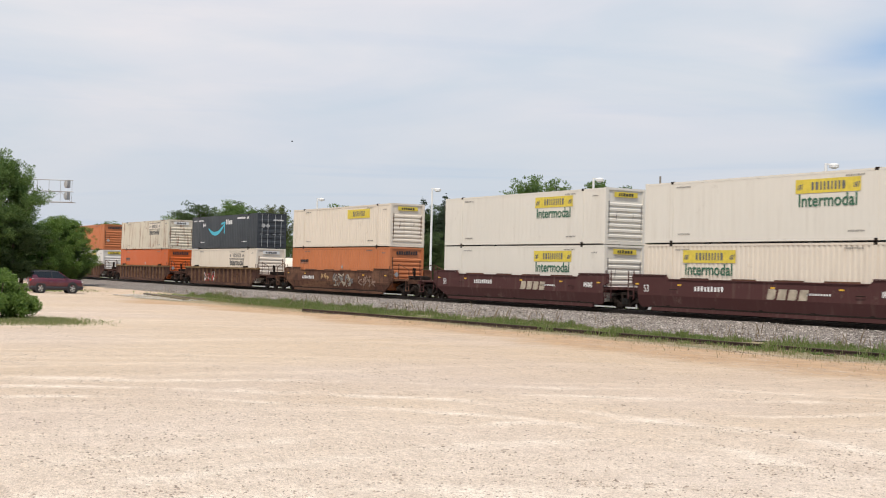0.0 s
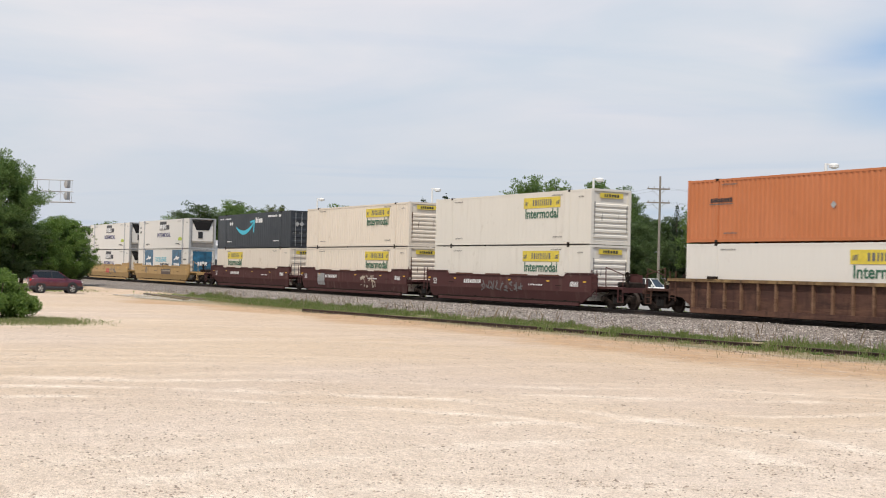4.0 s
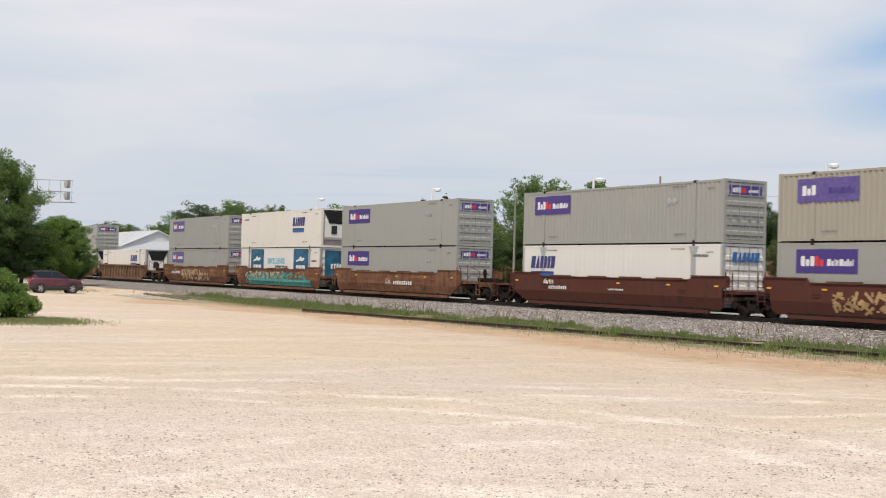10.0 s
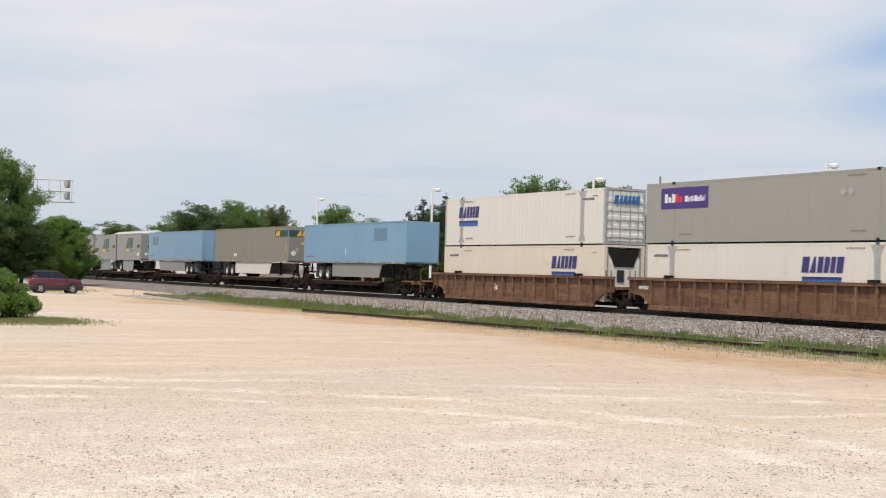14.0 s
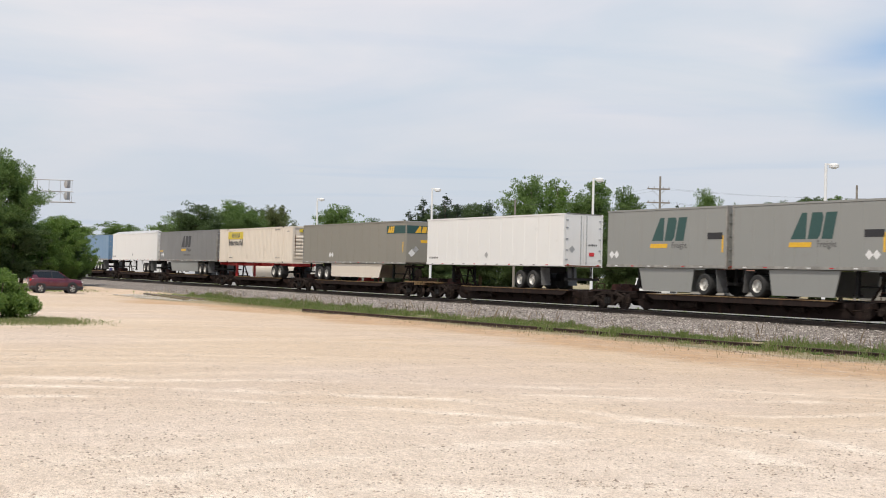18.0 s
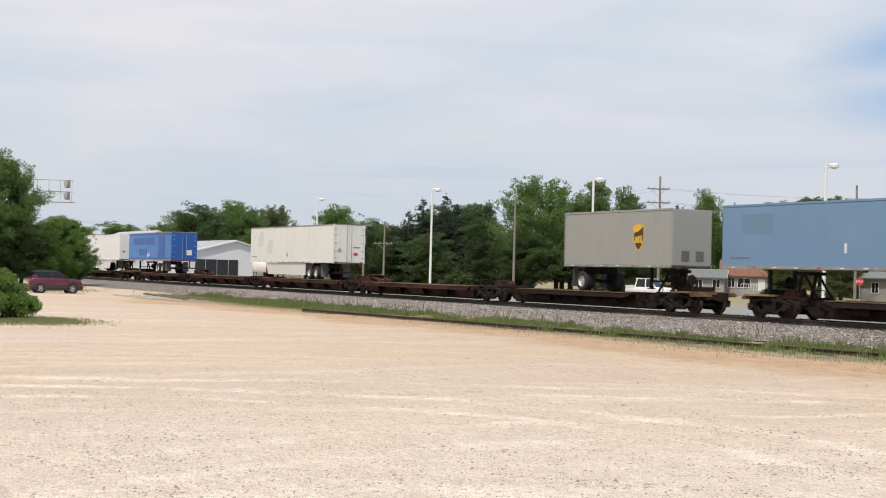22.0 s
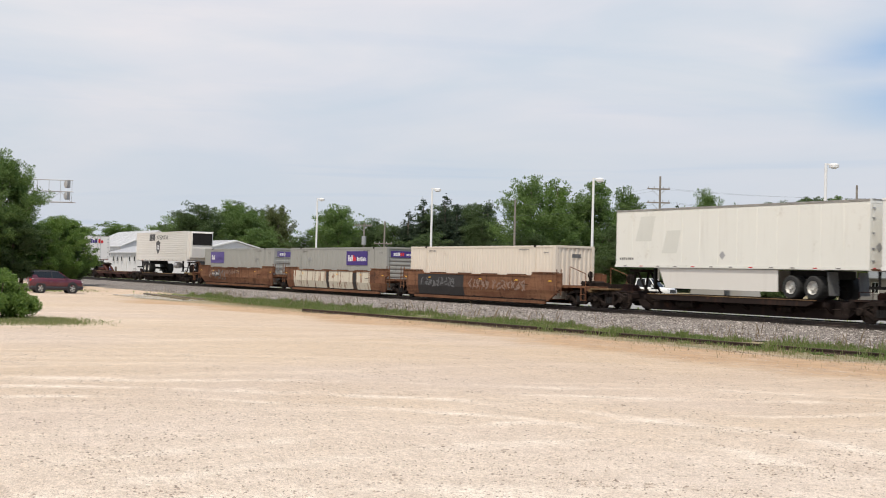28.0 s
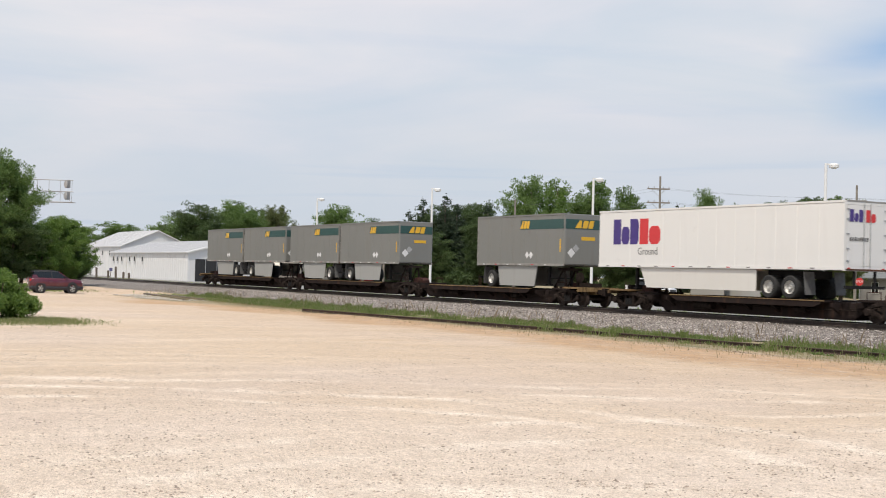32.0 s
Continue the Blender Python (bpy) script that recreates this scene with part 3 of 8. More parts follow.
    if sign in ("yellow", "yellow_only", "framed"):
        s = sign_frame(c, 0.0, ey, 2.56, 1.5, 0.26, M["vinyl_yellow"] if sign != "framed" else M["vinyl_white"], True)
        bars(s, M["vinyl_black"], 0, 0, [0.09, 0.09, 0.13, 0.13, 0.14, 0.12], 0.16, -0.008, 0.05)
    if sign == "small_mark":
        bars(c, M["vinyl_black"], 0, 2.52, [0.14] * 9, 0.26, ey, 0.04, end=True)
        diamonds(c, -0.75, 1.05, ey + 0.01, 1, 0.2, True, "alu")
    if sign == "blue_slant" and end == "doors":
        bars(c, M["vinyl_blue"], 0.0, 2.3, [0.26, 0.24, 0.22, 0.2, 0.2, 0.26], 0.44, ey + 0.06, 0.05, slant=0.16, end=True, forms="ITIDII")
    if sign == "picture" and end == "doors":
        s = sign_frame(c, 0.0, ey + 0.05, 1.75, 1.9, 1.9, M["vinyl_teal"], True, "picture_panel")
        bars(s, M["vinyl_white"], 0, -0.2, [0.2, 0.16, 0.16, 0.24], 0.4, -0.008, 0.06)
    if sign == "smile":
        diamonds(c, -0.75, 1.85, ey + 0.04, 2, 0.2, True, "alu")
        bars(c, M["vinyl_white"], 0.55, 2.35, [0.1] * 7, 0.12, ey + 0.05, 0.03, end=True)
    if sign != "smile":
        dark = M["mark_grey"] if colour != "pale_orange" else M["faded_black"]
        for q, z, n in ((-5.3, 2.62, 8), (5.0, 2.66, 8), (-5.2, 0.42, 7), (5.1, 0.42, 7), (7.2, 2.5, 4)):
            bars(c, dark, q, z, [0.07] * n, 0.08, -y - 0.001, 0.055)
    return rolling(c, x_right - e, 0.36 + level * (CH + 0.03))


def bogie(parent, x, mat="bogie", name="bogie"):
    """A two-axle freight truck under a car: bolster, two side frames, four wheels."""
    t = piece(name, 0, bx(-0.25, 0.25, -0.95, 0.95, 0.45, 0.75), M[mat], parent, (x, 0, 0))
    for s in (-1, 1):
        def frame_shape(b):
            b.prism([(-1.22, 0.56), (-0.5, 0.74), (0.5, 0.74), (1.22, 0.56), (1.22, 0.64), (0.5, 0.88), (-0.5, 0.88), (-1.22, 0.64)], -0.09, 0.09)
            b.prism([(-0.95, 0.5), (-0.42, 0.18), (0.42, 0.18), (0.95, 0.5), (0.8, 0.56), (0.36, 0.29), (-0.36, 0.29), (-0.8, 0.56)], -0.085, 0.085)
            for q in (-0.3, 0.3):
                b.box(q - 0.07, q + 0.07, -0.08, 0.08, 0.28, 0.76)
            for q in (-1.02, 1.02):
                b.prism([(q - 0.24, 0.34), (q + 0.24, 0.34), (q + 0.26, 0.62), (q - 0.26, 0.62)], -0.1, 0.1)
                b.lathe([(0.0, -0.2), (0.13, -0.2), (0.15, -0.16), (0.15, 0.0)], (q, -0.02, 0.47), 10)
        f = piece("side_frame", 0, frame_shape, M[mat], t, (0, s * 1.0, 0), (0, 0, 0 if s < 0 else 180))
        for q in (-0.16, 0.0, 0.16):
            piece("spring", 0, lambda b: b.tube((0, 0, 0.28), (0, 0, 0.58), 0.065, n=8), M["black"], t, (q, s * 1.105, 0))
    for q in (-0.89, 0.89):
        for s in (-1, 1):
            piece("wheel", 0, lambda b: b.lathe([(0.0, -0.02), (0.1, -0.05), (0.16, -0.02), (0.34, 0.0), (0.36, -0.05), (0.42, -0.05), (0.425, 0.05), (0.45, 0.07), (0.45, 0.1), (0.36, 0.1), (0.0, 0.1)], (0, 0, 0.425), 20), M["wheel"], t, (q, s * 0.76, 0), (0, 0, 0 if s < 0 else 180))
        piece("axle", 0, lambda b: b.tube((0, -0.8, 0.425), (0, 0.8, 0.425), 0.08, n=8), M["wheel"], t, (q, 0, 0))
    return t


def ladder(parent, x, y, z0, z1, mat, wide=0.42):
    def make(b):
        for q in (-wide / 2, wide / 2):
            b.box(q - 0.02, q + 0.02, -0.02, 0.02, 0, z1 - z0)
        for i in range(int((z1 - z0) / 0.3)):
            b.box(-wide / 2, wide / 2, -0.015, 0.015, 0.15 + 0.3 * i, 0.18 + 0.3 * i)
    return piece("ladder", (round(z1 - z0, 2), wide), make, mat, parent, (x, y, z0))


def spray(parent, mat, x, z, w, h, seed, y, name="spray_lettering", leaning=False):
    """Sprayed scrawl, built as bent flat strokes."""
    def make(b):
        r = random.Random(seed)
        n = max(3, int(w / (h * 0.75)))
        for i in range(n):
            cx = -w / 2 + (i + 0.5) * w / n
            for j in range(3):
                p = [(cx + r.uniform(-0.5, 0.5) * w / n, r.uniform(-0.5, 0.5) * h) for k in range(3)]
                p = sorted(p, key=lambda q: q[1])
                t = h * r.uniform(0.09, 0.17)
                for a, c in zip(p, p[1:]):
                    d = Vector((c[0] - a[0], c[1] - a[1]))
                    m = Vector((-d.y, d.x)).normalized() * t / 2 if d.length > 0.01 else Vector((t, 0))
                    b.prism([(a[0] - m.x, a[1] - m.y), (c[0] - m.x, c[1] - m.y), (c[0] + m.x, c[1] + m.y), (a[0] + m.x, a[1] + m.y)], -0.003 - 0.0012 * j - 0.0003 * i, 0)
        if leaning:
            b.v = [(px, py + LEAN * max(0.0, BREAK - z - pz) - 0.002, pz) for px, py, pz in b.v]
    return piece(name, (seed, w, h), make, mat, parent, (x, y, z))


BREAK, LEAN = 0.8, 0.24      # the side plate of a well leans in below this height


def cut(line):
    """Parts a plate's end outline, from the bottom up, at the break: what is above and what is below."""
    for i in range(len(line) - 1):
        (a, za), (c, zc) = line[i], line[i + 1]
        if za < BREAK <= zc:
            m = (a + (c - a) * (BREAK - za) / (zc - za), BREAK)
            return [m] + line[i + 1:], line[:i + 1] + [m]


def lean_plate(b, line, side):
    n = len(line)
    pts = [(q, side * (d - LEAN * (BREAK - z)), z) for d in (1.5, 1.42) for q, z in line]
    b.add(pts, [tuple(range(n)), tuple(range(2 * n - 1, n - 1, -1))] + [(i, n + i, n + (i + 1) % n, (i + 1) % n) for i in range(n)])


def well_unit(x_mid, colour, ribbed, front, back, label, marks=()):
    """One unit of a well car. front, back: 'joint' where it shares a bogie, 'end' where it has a coupler of its own."""
    u = thing("well_car", label, "rail car", "well cars of the train")
    mat = M[colour]
    for s in (0, 180):
        if ribbed:
            piece("side_sill", "ribbed", lambda b: b.prism([(-9.1, 0.85), (-8.2, 0.75), (-7.5, 0.3), (7.5, 0.3), (8.2, 0.75), (9.1, 0.85), (9.1, 1.5), (-9.1, 1.5)], -1.42, -1.38), mat, u, (0, 0, 0), (0, 0, s))
            piece("top_chord", 0, bx(-9.1, 9.1, -1.56, -1.36, 1.5, 1.64), M["deck_edge"] if colour == "dark_brown" else mat, u, (0, 0, 0), (0, 0, s))
            piece("bottom_chord", 0, bx(-7.5, 7.5, -1.54, -1.38, 0.08, 0.32), mat, u, (0, 0, 0), (0, 0, s))
            for i in range(15):
                piece("rib", 0, bx(-0.05, 0.05, -1.545, -1.42, 0.32, 1.5), M["worn_rib"], u, (-7.35 + 1.05 * i, 0, 0), (0, 0, s))
            for q in (-6.1, 6.1):
                piece("guide_block", 0, bx(-0.22, 0.22, -1.6, -1.34, 1.64, 1.76), M["bogie"], u, (q, 0, 0), (0, 0, s))
        else:
            fwd = [(7.5, 0.22), (8.35, 0.62), (8.95, 1.0), (8.95, 1.74)] if front == "end" else [(8.05, 0.22), (8.25, 0.42), (8.25, 1.2), (8.7, 1.3), (8.7, 1.74)]
            aft = [(-q, z) for q, z in reversed([(7.5, 0.22), (8.35, 0.62), (8.95, 1.0), (8.95, 1.74)] if back == "end" else [(8.05, 0.22), (8.25, 0.42), (8.25, 1.2), (8.7, 1.3), (8.7, 1.74)])]
            ys = (-1.5, -1.42) if s == 0 else (1.42, 1.5)
            piece("side_sill", ("plate", front, back, s), lambda b: b.prism(cut(fwd)[0] + [(6.2, 1.74), (6.0, 1.55), (-6.0, 1.55), (-6.2, 1.74)] + [(-q, z) for q, z in reversed(cut([(-q, z) for q, z in reversed(aft)])[0])], *ys), mat, u)
            piece("lower_plate", ("lean", front, back, s), lambda b: lean_plate(b, [(-q, z) for q, z in reversed(cut([(-q, z) for q, z in reversed(aft)])[1])] + cut(fwd)[1], -1 if s == 0 else 1), mat, u)
            piece("sill_flange", 0, bx(-7.3, 7.3, -1.42, -1.27, 0.07, 0.225), mat, u, (0, 0, 0), (0, 0, s))
            piece("top_lip", 0, bx(-5.98, 5.98, -1.54, -1.4, 1.55, 1.6), mat, u, (0, 0, 0), (0, 0, s))
            for q in (-7.4, 7.4):
                piece("end_lip", 0, bx(-1.2, 1.2, -1.54, -1.4, 1.742, 1.79), mat, u, (q, 0, 0), (0, 0, s))
            for q, w in ((-4.2, 0.9), (-1.0, 0.7), (1.7, 0.8), (4.6, 0.9)):
                piece("top_pad", w, bx(-w, w, -1.53, -1.41, 1.6, 1.66), M["rust_dark"] if colour != "yellow_car" else mat, u, (q, 0, 0), (0, 0, s))
            for q in (-5.6, 5.6):
                piece("hand_hold", 0, lambda b: [b.tube((-0.22, -1.51, 0), (-0.22, -1.56, 0), 0.015, n=5), b.tube((0.22, -1.51, 0), (0.22, -1.56, 0), 0.015, n=5), b.tube((-0.22, -1.56, 0), (0.22, -1.56, 0), 0.015, n=5)], M["bogie"], u, (q, 0, 1.1), (0, 0, s))
            for q in (-8.3, -5.2, 0.8, 4.6, 7.9) if s == 0 else ():
                piece("reflector", 0, bx(-0.13, 0.13, -1.506, -1.499, -0.035, 0.035), M["vinyl_gold"], u, (q, 0, 1.32), (0, 0, s))
    piece("floor", 0, lambda b: [b.box(-7.4, 7.4, -1.4, 1.4, 0.24, 0.3)] + [b.box(q - 0.12, q + 0.12, -1.39, 1.39, 0.302, 0.355) for q in (-6.1, -3, 0, 3, 6.1)], M["bogie"], u)
    for sx, what in ((1, front), (-1, back)):
        piece("end_deck", what, lambda b: [b.box(7.95, 9.3, -1.3, 1.3, 0.98, 1.12), b.prism([(7.4, 0.3), (8.3, 1.0), (7.95, 1.1), (7.4, 0.6)], -1.38, 1.38)], mat, u, (0, 0, 0), (0, 0, 0 if sx > 0 else 180))
        piece("end_bolster", 0, bx(8.6, 9.7, -0.45, 0.45, 0.72, 0.985), M["bogie"], u, (0, 0, 0), (0, 0, 0 if sx > 0 else 180))
        ladder(u, sx * 8.75, -1.52, 0.55, 1.95, mat)
        if what == "end":
            bogie(u, sx * 10.1)
            piece("end_platform", 0, lambda b: [b.box(9.3, 11.0, -1.25, 1.25, 1.0, 1.1), b.box(10.95, 11.05, -1.45, 1.45, 0.85, 1.05), b.box(9.2, 11.0, -0.3, 0.3, 0.7, 0.98)], mat, u, (0, 0, 0), (0, 0, 0 if sx > 0 else 180))
            piece("coupler", 0, lambda b: [b.box(10.9, 11.75, -0.13, 0.13, 0.68, 0.92), b.box(11.55, 11.85, -0.2, 0.2, 0.6, 1.0)], M["bogie"], u, (0, 0, 0), (0, 0, 0 if sx > 0 else 180))
            piece("brake_stand", 0, lambda b: [b.box(10.34, 10.42, -0.72, -0.58, 1.1, 1.85), b.lathe([(0.17, -0.015), (0.21, -0.015), (0.21, 0.015), (0.17, 0.015), (0.17, -0.015)], (10.5, -0.75, 1.68), 14), b.box(10.33, 10.67, -0.76, -0.74, 1.66, 1.7), b.box(10.48, 10.52, -0.76, -0.74, 1.5, 1.86), b.box(10.3, 10.5, -0.7, 0.5, 1.1, 1.3)], M["bogie"], u, (0, 0, 0), (0, 0, 0 if sx > 0 else 180))
            for q in (-1.35, 1.35):
                piece("hand_rail", 0, lambda b: [b.tube((9.5, 0, 1.05), (9.5, 0, 2.1), 0.025, n=6), b.tube((10.9, 0, 1.05), (10.9, 0, 1.75), 0.022, n=6), b.tube((9.5, 0, 2.1), (10.9, 0, 1.75), 0.022, n=6)], mat, u, (0, q, 0), (0, 0, 0 if sx > 0 else 180))
                piece("step_ladder", 0, lambda b: [b.box(10.5, 10.54, -0.03, 0.03, 0.35, 1.05), b.box(10.9, 10.94, -0.03, 0.03, 0.35, 1.05), b.box(10.5, 10.94, -0.04, 0.04, 0.36, 0.4), b.box(10.5, 10.94, -0.04, 0.04, 0.66, 0.7)], mat, u, (0, q, 0), (0, 0, 0 if sx > 0 else 180))
            piece("air_tank", 0, lambda b: b.tube((9.75, -0.7, 1.24), (9.75, 0.7, 1.24), 0.13, n=12), M["bogie"], u, (0, 0, 0), (0, 0, 0 if sx > 0 else 180))
            piece("air_hose", 0, lambda b: [b.tube((11.05, -0.35, 0.85), (11.3, -0.35, 0.5), 0.035, n=6), b.tube((11.3, -0.35, 0.5), (11.7, -0.3, 0.42), 0.035, n=6)], M["black"], u, (0, 0, 0), (0, 0, 0 if sx > 0 else 180))
        elif sx > 0:
            pass
        else:
            bogie(u, -9.68)
    for kind, x, z, w, h, mk in marks:
        if kind == "bars":
            bars(u, M[mk], x, z, [w * 0.62 / 9] * 9, h * 0.9, -1.504, w * 0.38 / 8)
        elif kind == "big":
            bars(u, M[mk], x, z, [w * 0.82 / 4] * 4, h, -1.504, w * 0.18 / 3, slant=0.25, forms="DIDI")
        elif kind == "text53":
            lettering("53", 0.5, M[mk], u, (x, -1.505, z), squeeze=0.85)
        elif kind == "panel":
            z0, z1 = max(0.26, z - h / 2), min(1.53, z + h / 2)
            p = piece("repainted_patch", (w, z0, z1), lambda b: b.prism([(-1.503, BREAK), (-1.503, z1), (-1.499, z1), (-1.499, BREAK)], -w / 2, w / 2, "x"), M[mk], u, (x, 0, 0))
            if z0 < BREAK:
                piece("lower_patch", (w, z0), lambda b: b.prism([(-1.504, BREAK), (-1.504 + LEAN * (BREAK - z0), z0), (-1.499 + LEAN * (BREAK - z0), z0), (-1.499, BREAK)], -w / 2, w / 2, "x"), M[mk], p)
        else:
            spray(u, M[mk], x, z, w, h, kind, -1.504 if not ribbed else -1.424, leaning=not ribbed)
    return rolling(u, x_mid)


def well_group(units, colour, ribbed, label, marks=None):
    """Units of one articulated car, from front to back, by the right end of their containers."""
    for i, x in enumerate(units):
        well_unit(x - CL / 2, colour, ribbed, "end" if i == 0 else "joint", "end" if i == len(units) - 1 else "joint", label, (marks or {}).get(i, ()))


NUM = [("bars", -3.2, 1.18, 1.9, 0.26, "vinyl_white"), ("bars", 3.4, 1.1, 1.3, 0.1, "vinyl_white"), ("bars", 7.0, 1.2, 0.7, 0.3, "vinyl_white")]
well_group([-32.7, -52.0], "maroon", False, "maroon painted steel well car carrying two stacked containers",
           {0: NUM + [("big", 1.6, 1.05, 2.3, 0.45, "spray_pale"), ("text53", -7.6, 1.1, 1, 1, "vinyl_white")], 1: NUM + [("big", 1.9, 1.05, 2.3, 0.45, "spray_pale"), ("text53", -7.6, 1.1, 1, 1, "vinyl_white")]})
well_group([-75.4], "rust_dark", False, "weathered rusty brown well car with sprayed scrawls",
           {0: [("bars", -4.6, 1.05, 2.1, 0.26, "vinyl_white"), (11, 1.2, 0.9, 3.2, 0.9, "spray_pale"), (12, 5.2, 0.9, 2.6, 0.8, "spray_dim"), (14, 1.4, 0.95, 3.4, 0.9, "faded_black"), (13, -1.6, 1.1, 1.4, 0.5, "spray_tan")]})
well_group([-99.0], "dark_brown", True, "dark brown ribbed well car with red and white scrawl", {0: [(21, -2.6, 0.85, 3.2, 0.9, "vinyl_white"), (22, -2.4, 0.7, 3.0, 0.7, "vinyl_red"), (23, -2.9, 0.95, 2.6, 0.6, "spray_dark")]})
well_group([-122.2], "dark_brown", True, "dark brown ribbed well car with worn yellow top edge")
well_group([-145.6], "dark_brown", True, "dark brown ribbed well car with worn yellow top edge")
well_group([-169.2, -188.8, -208.1], "maroon", False, "dull maroon well car with pale scrawls and chalk marks",
           {0: NUM + [(31, 0, 0.95, 4.4, 0.6, "faded_black"), ("text53", -7.6, 1.1, 1, 1, "vinyl_white")], 1: NUM + [(32, 2.8, 0.9, 2.4, 0.9, "spray_pale"), ("panel", -4.9, 0.95, 1.2, 0.85, "galv"), ("text53", -7.6, 1.1, 1, 1, "vinyl_white")],
            2: NUM + [("text53", -7.6, 1.1, 1, 1, "vinyl_white")]})
well_group([-231.9, -251.3, -270.7], "yellow_car", False, "ochre yellow well car with brown rust stains",
           {0: [("panel", 1.9, 1.15, 2.9, 0.36, "vinyl_brown"), ("bars", 1.9, 1.15, 2.5, 0.2, "spray_pale"), (41, -4.4, 1.15, 0.9, 0.6, "faded_black"), ("bars", -1.4, 1.1, 0.8, 0.1, "vinyl_black")],
            1: [("big", 0.5, 0.95, 1.3, 0.5, "vinyl_red"), (42, 2.6, 0.95, 2.6, 0.8, "faded_black"), ("bars", -4, 1.1, 0.8, 0.1, "vinyl_black")],
            2: [("panel", -3.4, 1.15, 2.9, 0.36, "vinyl_brown"), ("bars", -3.4, 1.15, 2.5, 0.2, "spray_pale"), (43, 1.0, 1.1, 1.8, 0.6, "faded_black"), ("text53", -7.4, 0.95, 1, 1, "spray_tan")]})
well_group([-294.5, -313.8, -333.3], "red_brown", False, "faded red-brown well car with white chalk scrawls",
           {0: [("bars", 1.9, 0.95, 2.2, 0.28, "vinyl_white"), (51, -2.3, 1.2, 0.9, 0.5, "vinyl_white"), (52, 0.6, 1.25, 2.6, 0.35, "vinyl_white"), (53, 5.8, 0.95, 0.7, 0.8, "vinyl_white"), ("panel", -4.9, 0.85, 1.1, 0.9, "spray_tan")],
            1: [(54, -2.6, 0.85, 5.2, 1.0, "spray_tan"), (541, -2.3, 0.9, 5.0, 0.9, "spray_tan"), ("bars", 1.6, 1.1, 1.6, 0.2, "vinyl_white"), (55, 5.8, 1.1, 1.7, 0.6, "vinyl_white")],
            2: [("bars", -4.4, 1.0, 1.6, 0.2, "vinyl_white"), (56, -5.2, 1.3, 1.0, 0.3, "vinyl_white"), ("bars", 0.6, 1.0, 1.2, 0.1, "vinyl_white")]})
well_group([-356.7, -376.4, -395.7], "rust_brown", False, "rusty brown well car covered in sprayed scrawls",
           {0: [("bars", 1.6, 0.9, 2.5, 0.28, "vinyl_white"), (61, -0.4, 0.95, 0.8, 0.5, "spray_pale")],
            1: [(62, -2.0, 0.85, 8.6, 1.1, "spray_teal"), (63, -1.4, 0.8, 8.8, 1.0, "spray_teal"), (64, 3.6, 0.85, 4.6, 1.0, "spray_teal"), (65, -2.4, 0.9, 8.0, 0.9, "spray_pale"), ("panel", 0.5, 0.42, 12.5, 0.36, "spray_teal")],
            2: [("bars", -5.2, 1.05, 2.3, 0.26, "vinyl_white"), (66, -0.8, 0.85, 5.6, 1.1, "spray_pale"), (67, -0.6, 0.85, 5.6, 1.0, "spray_tan"), (68, 3.0, 0.75, 1.8, 0.7, "spray_pale")]})
well_group([-419.4, -438.6, -458.0], "rust_ochre", True, "brown ribbed well car with rust worn panels", {1: [("bars", -7.9, 1.15, 0.7, 0.2, "vinyl_white")], 2: [(71, -2.0, 0.9, 0.6, 0.5, "vinyl_white")]})
well_group([-868.3, -887.8, -907.3], "rust_brown", False, "rusty brown well car with repainted patches and scrawl",
           {0: [("panel", -3.9, 0.9, 5.6, 1.25, "spray_dark"), (81, 0.6, 1.0, 2.4, 0.6, "spray_dim"), (82, 3.8, 1.0, 3.4, 0.6, "spray_dim"), (83, -4.2, 1.05, 4.2, 0.6, "faded_black")],
            1: [("panel", -6.2, 0.9, 1.32, 1.3, "rusty_cream"), ("panel", -4.93, 0.9, 1.05, 1.3, "rusty_cream"), ("panel", -3.65, 0.9, 1.3, 1.3, "rusty_cream"), ("panel", -1.95, 0.9, 1.9, 1.3, "rusty_cream"), ("panel", 0.42, 0.9, 1.95, 1.3, "rusty_cream"), ("panel", 2.4, 0.9, 1.85, 1.3, "rusty_cream"), ("panel", 5.0, 0.9, 2.0, 1.3, "rusty_cream"), ("panel", -0.78, 0.9, 0.38, 1.1, "spray_dark"), ("panel", 3.66, 0.9, 0.5, 1.1, "spray_dark")],
            2: [("panel", -4.6, 1.05, 1.9, 0.34, "spray_dark"), ("bars", -4.6, 1.05, 1.7, 0.2, "vinyl_white"), (85, 0.4, 1.25, 1.8, 0.4, "spray_dim"), (86, -1.5, 1.2, 2.2, 0.4, "spray_dim"), (87, -3.4, 0.95, 2.8, 0.9, "faded_black"), (88, -5.6, 1.0, 1.6, 0.7, "spray_dim")]})

WJ = "white container with a yellow sign and green lettering"
CJ = "cream container with a yellow sign and green lettering"
GP = "grey container with a purple sign on its side"
WP = "white refrigerated container with black block logo and blue lettering"
KP = "white container with sea-blue picture panels at both ends"
WM = "white container with slanted blue logo and stripes"
AM = "dark slate container with a curved cyan arrow"
container(-32.7, 0, "cream", "yellow", 0.285, "ribs", "folded", CJ)
container(-32.7, 1, "white", "yellow", 0.72, "ribs", "smooth", WJ)
container(-52.0, 0, "white", "yellow", 0.715, "ribs", "smooth", WJ)
container(-52.0, 1, "white", "yellow", 0.715, "ribs", "smooth", WJ)
container(-75.4, 0, "pale_orange", "small_mark", 0.14, "ribs", "folded", "sun-faded orange container with a small dark mark")
container(-75.4, 1, "cream", "yellow_only", 0.70, "ribs", "folded", "cream container with a yellow sign")
container(-99.0, 0, "cream", "framed", 0.72, "ribs", "folded", "cream container with a faded sign and dark lettering")
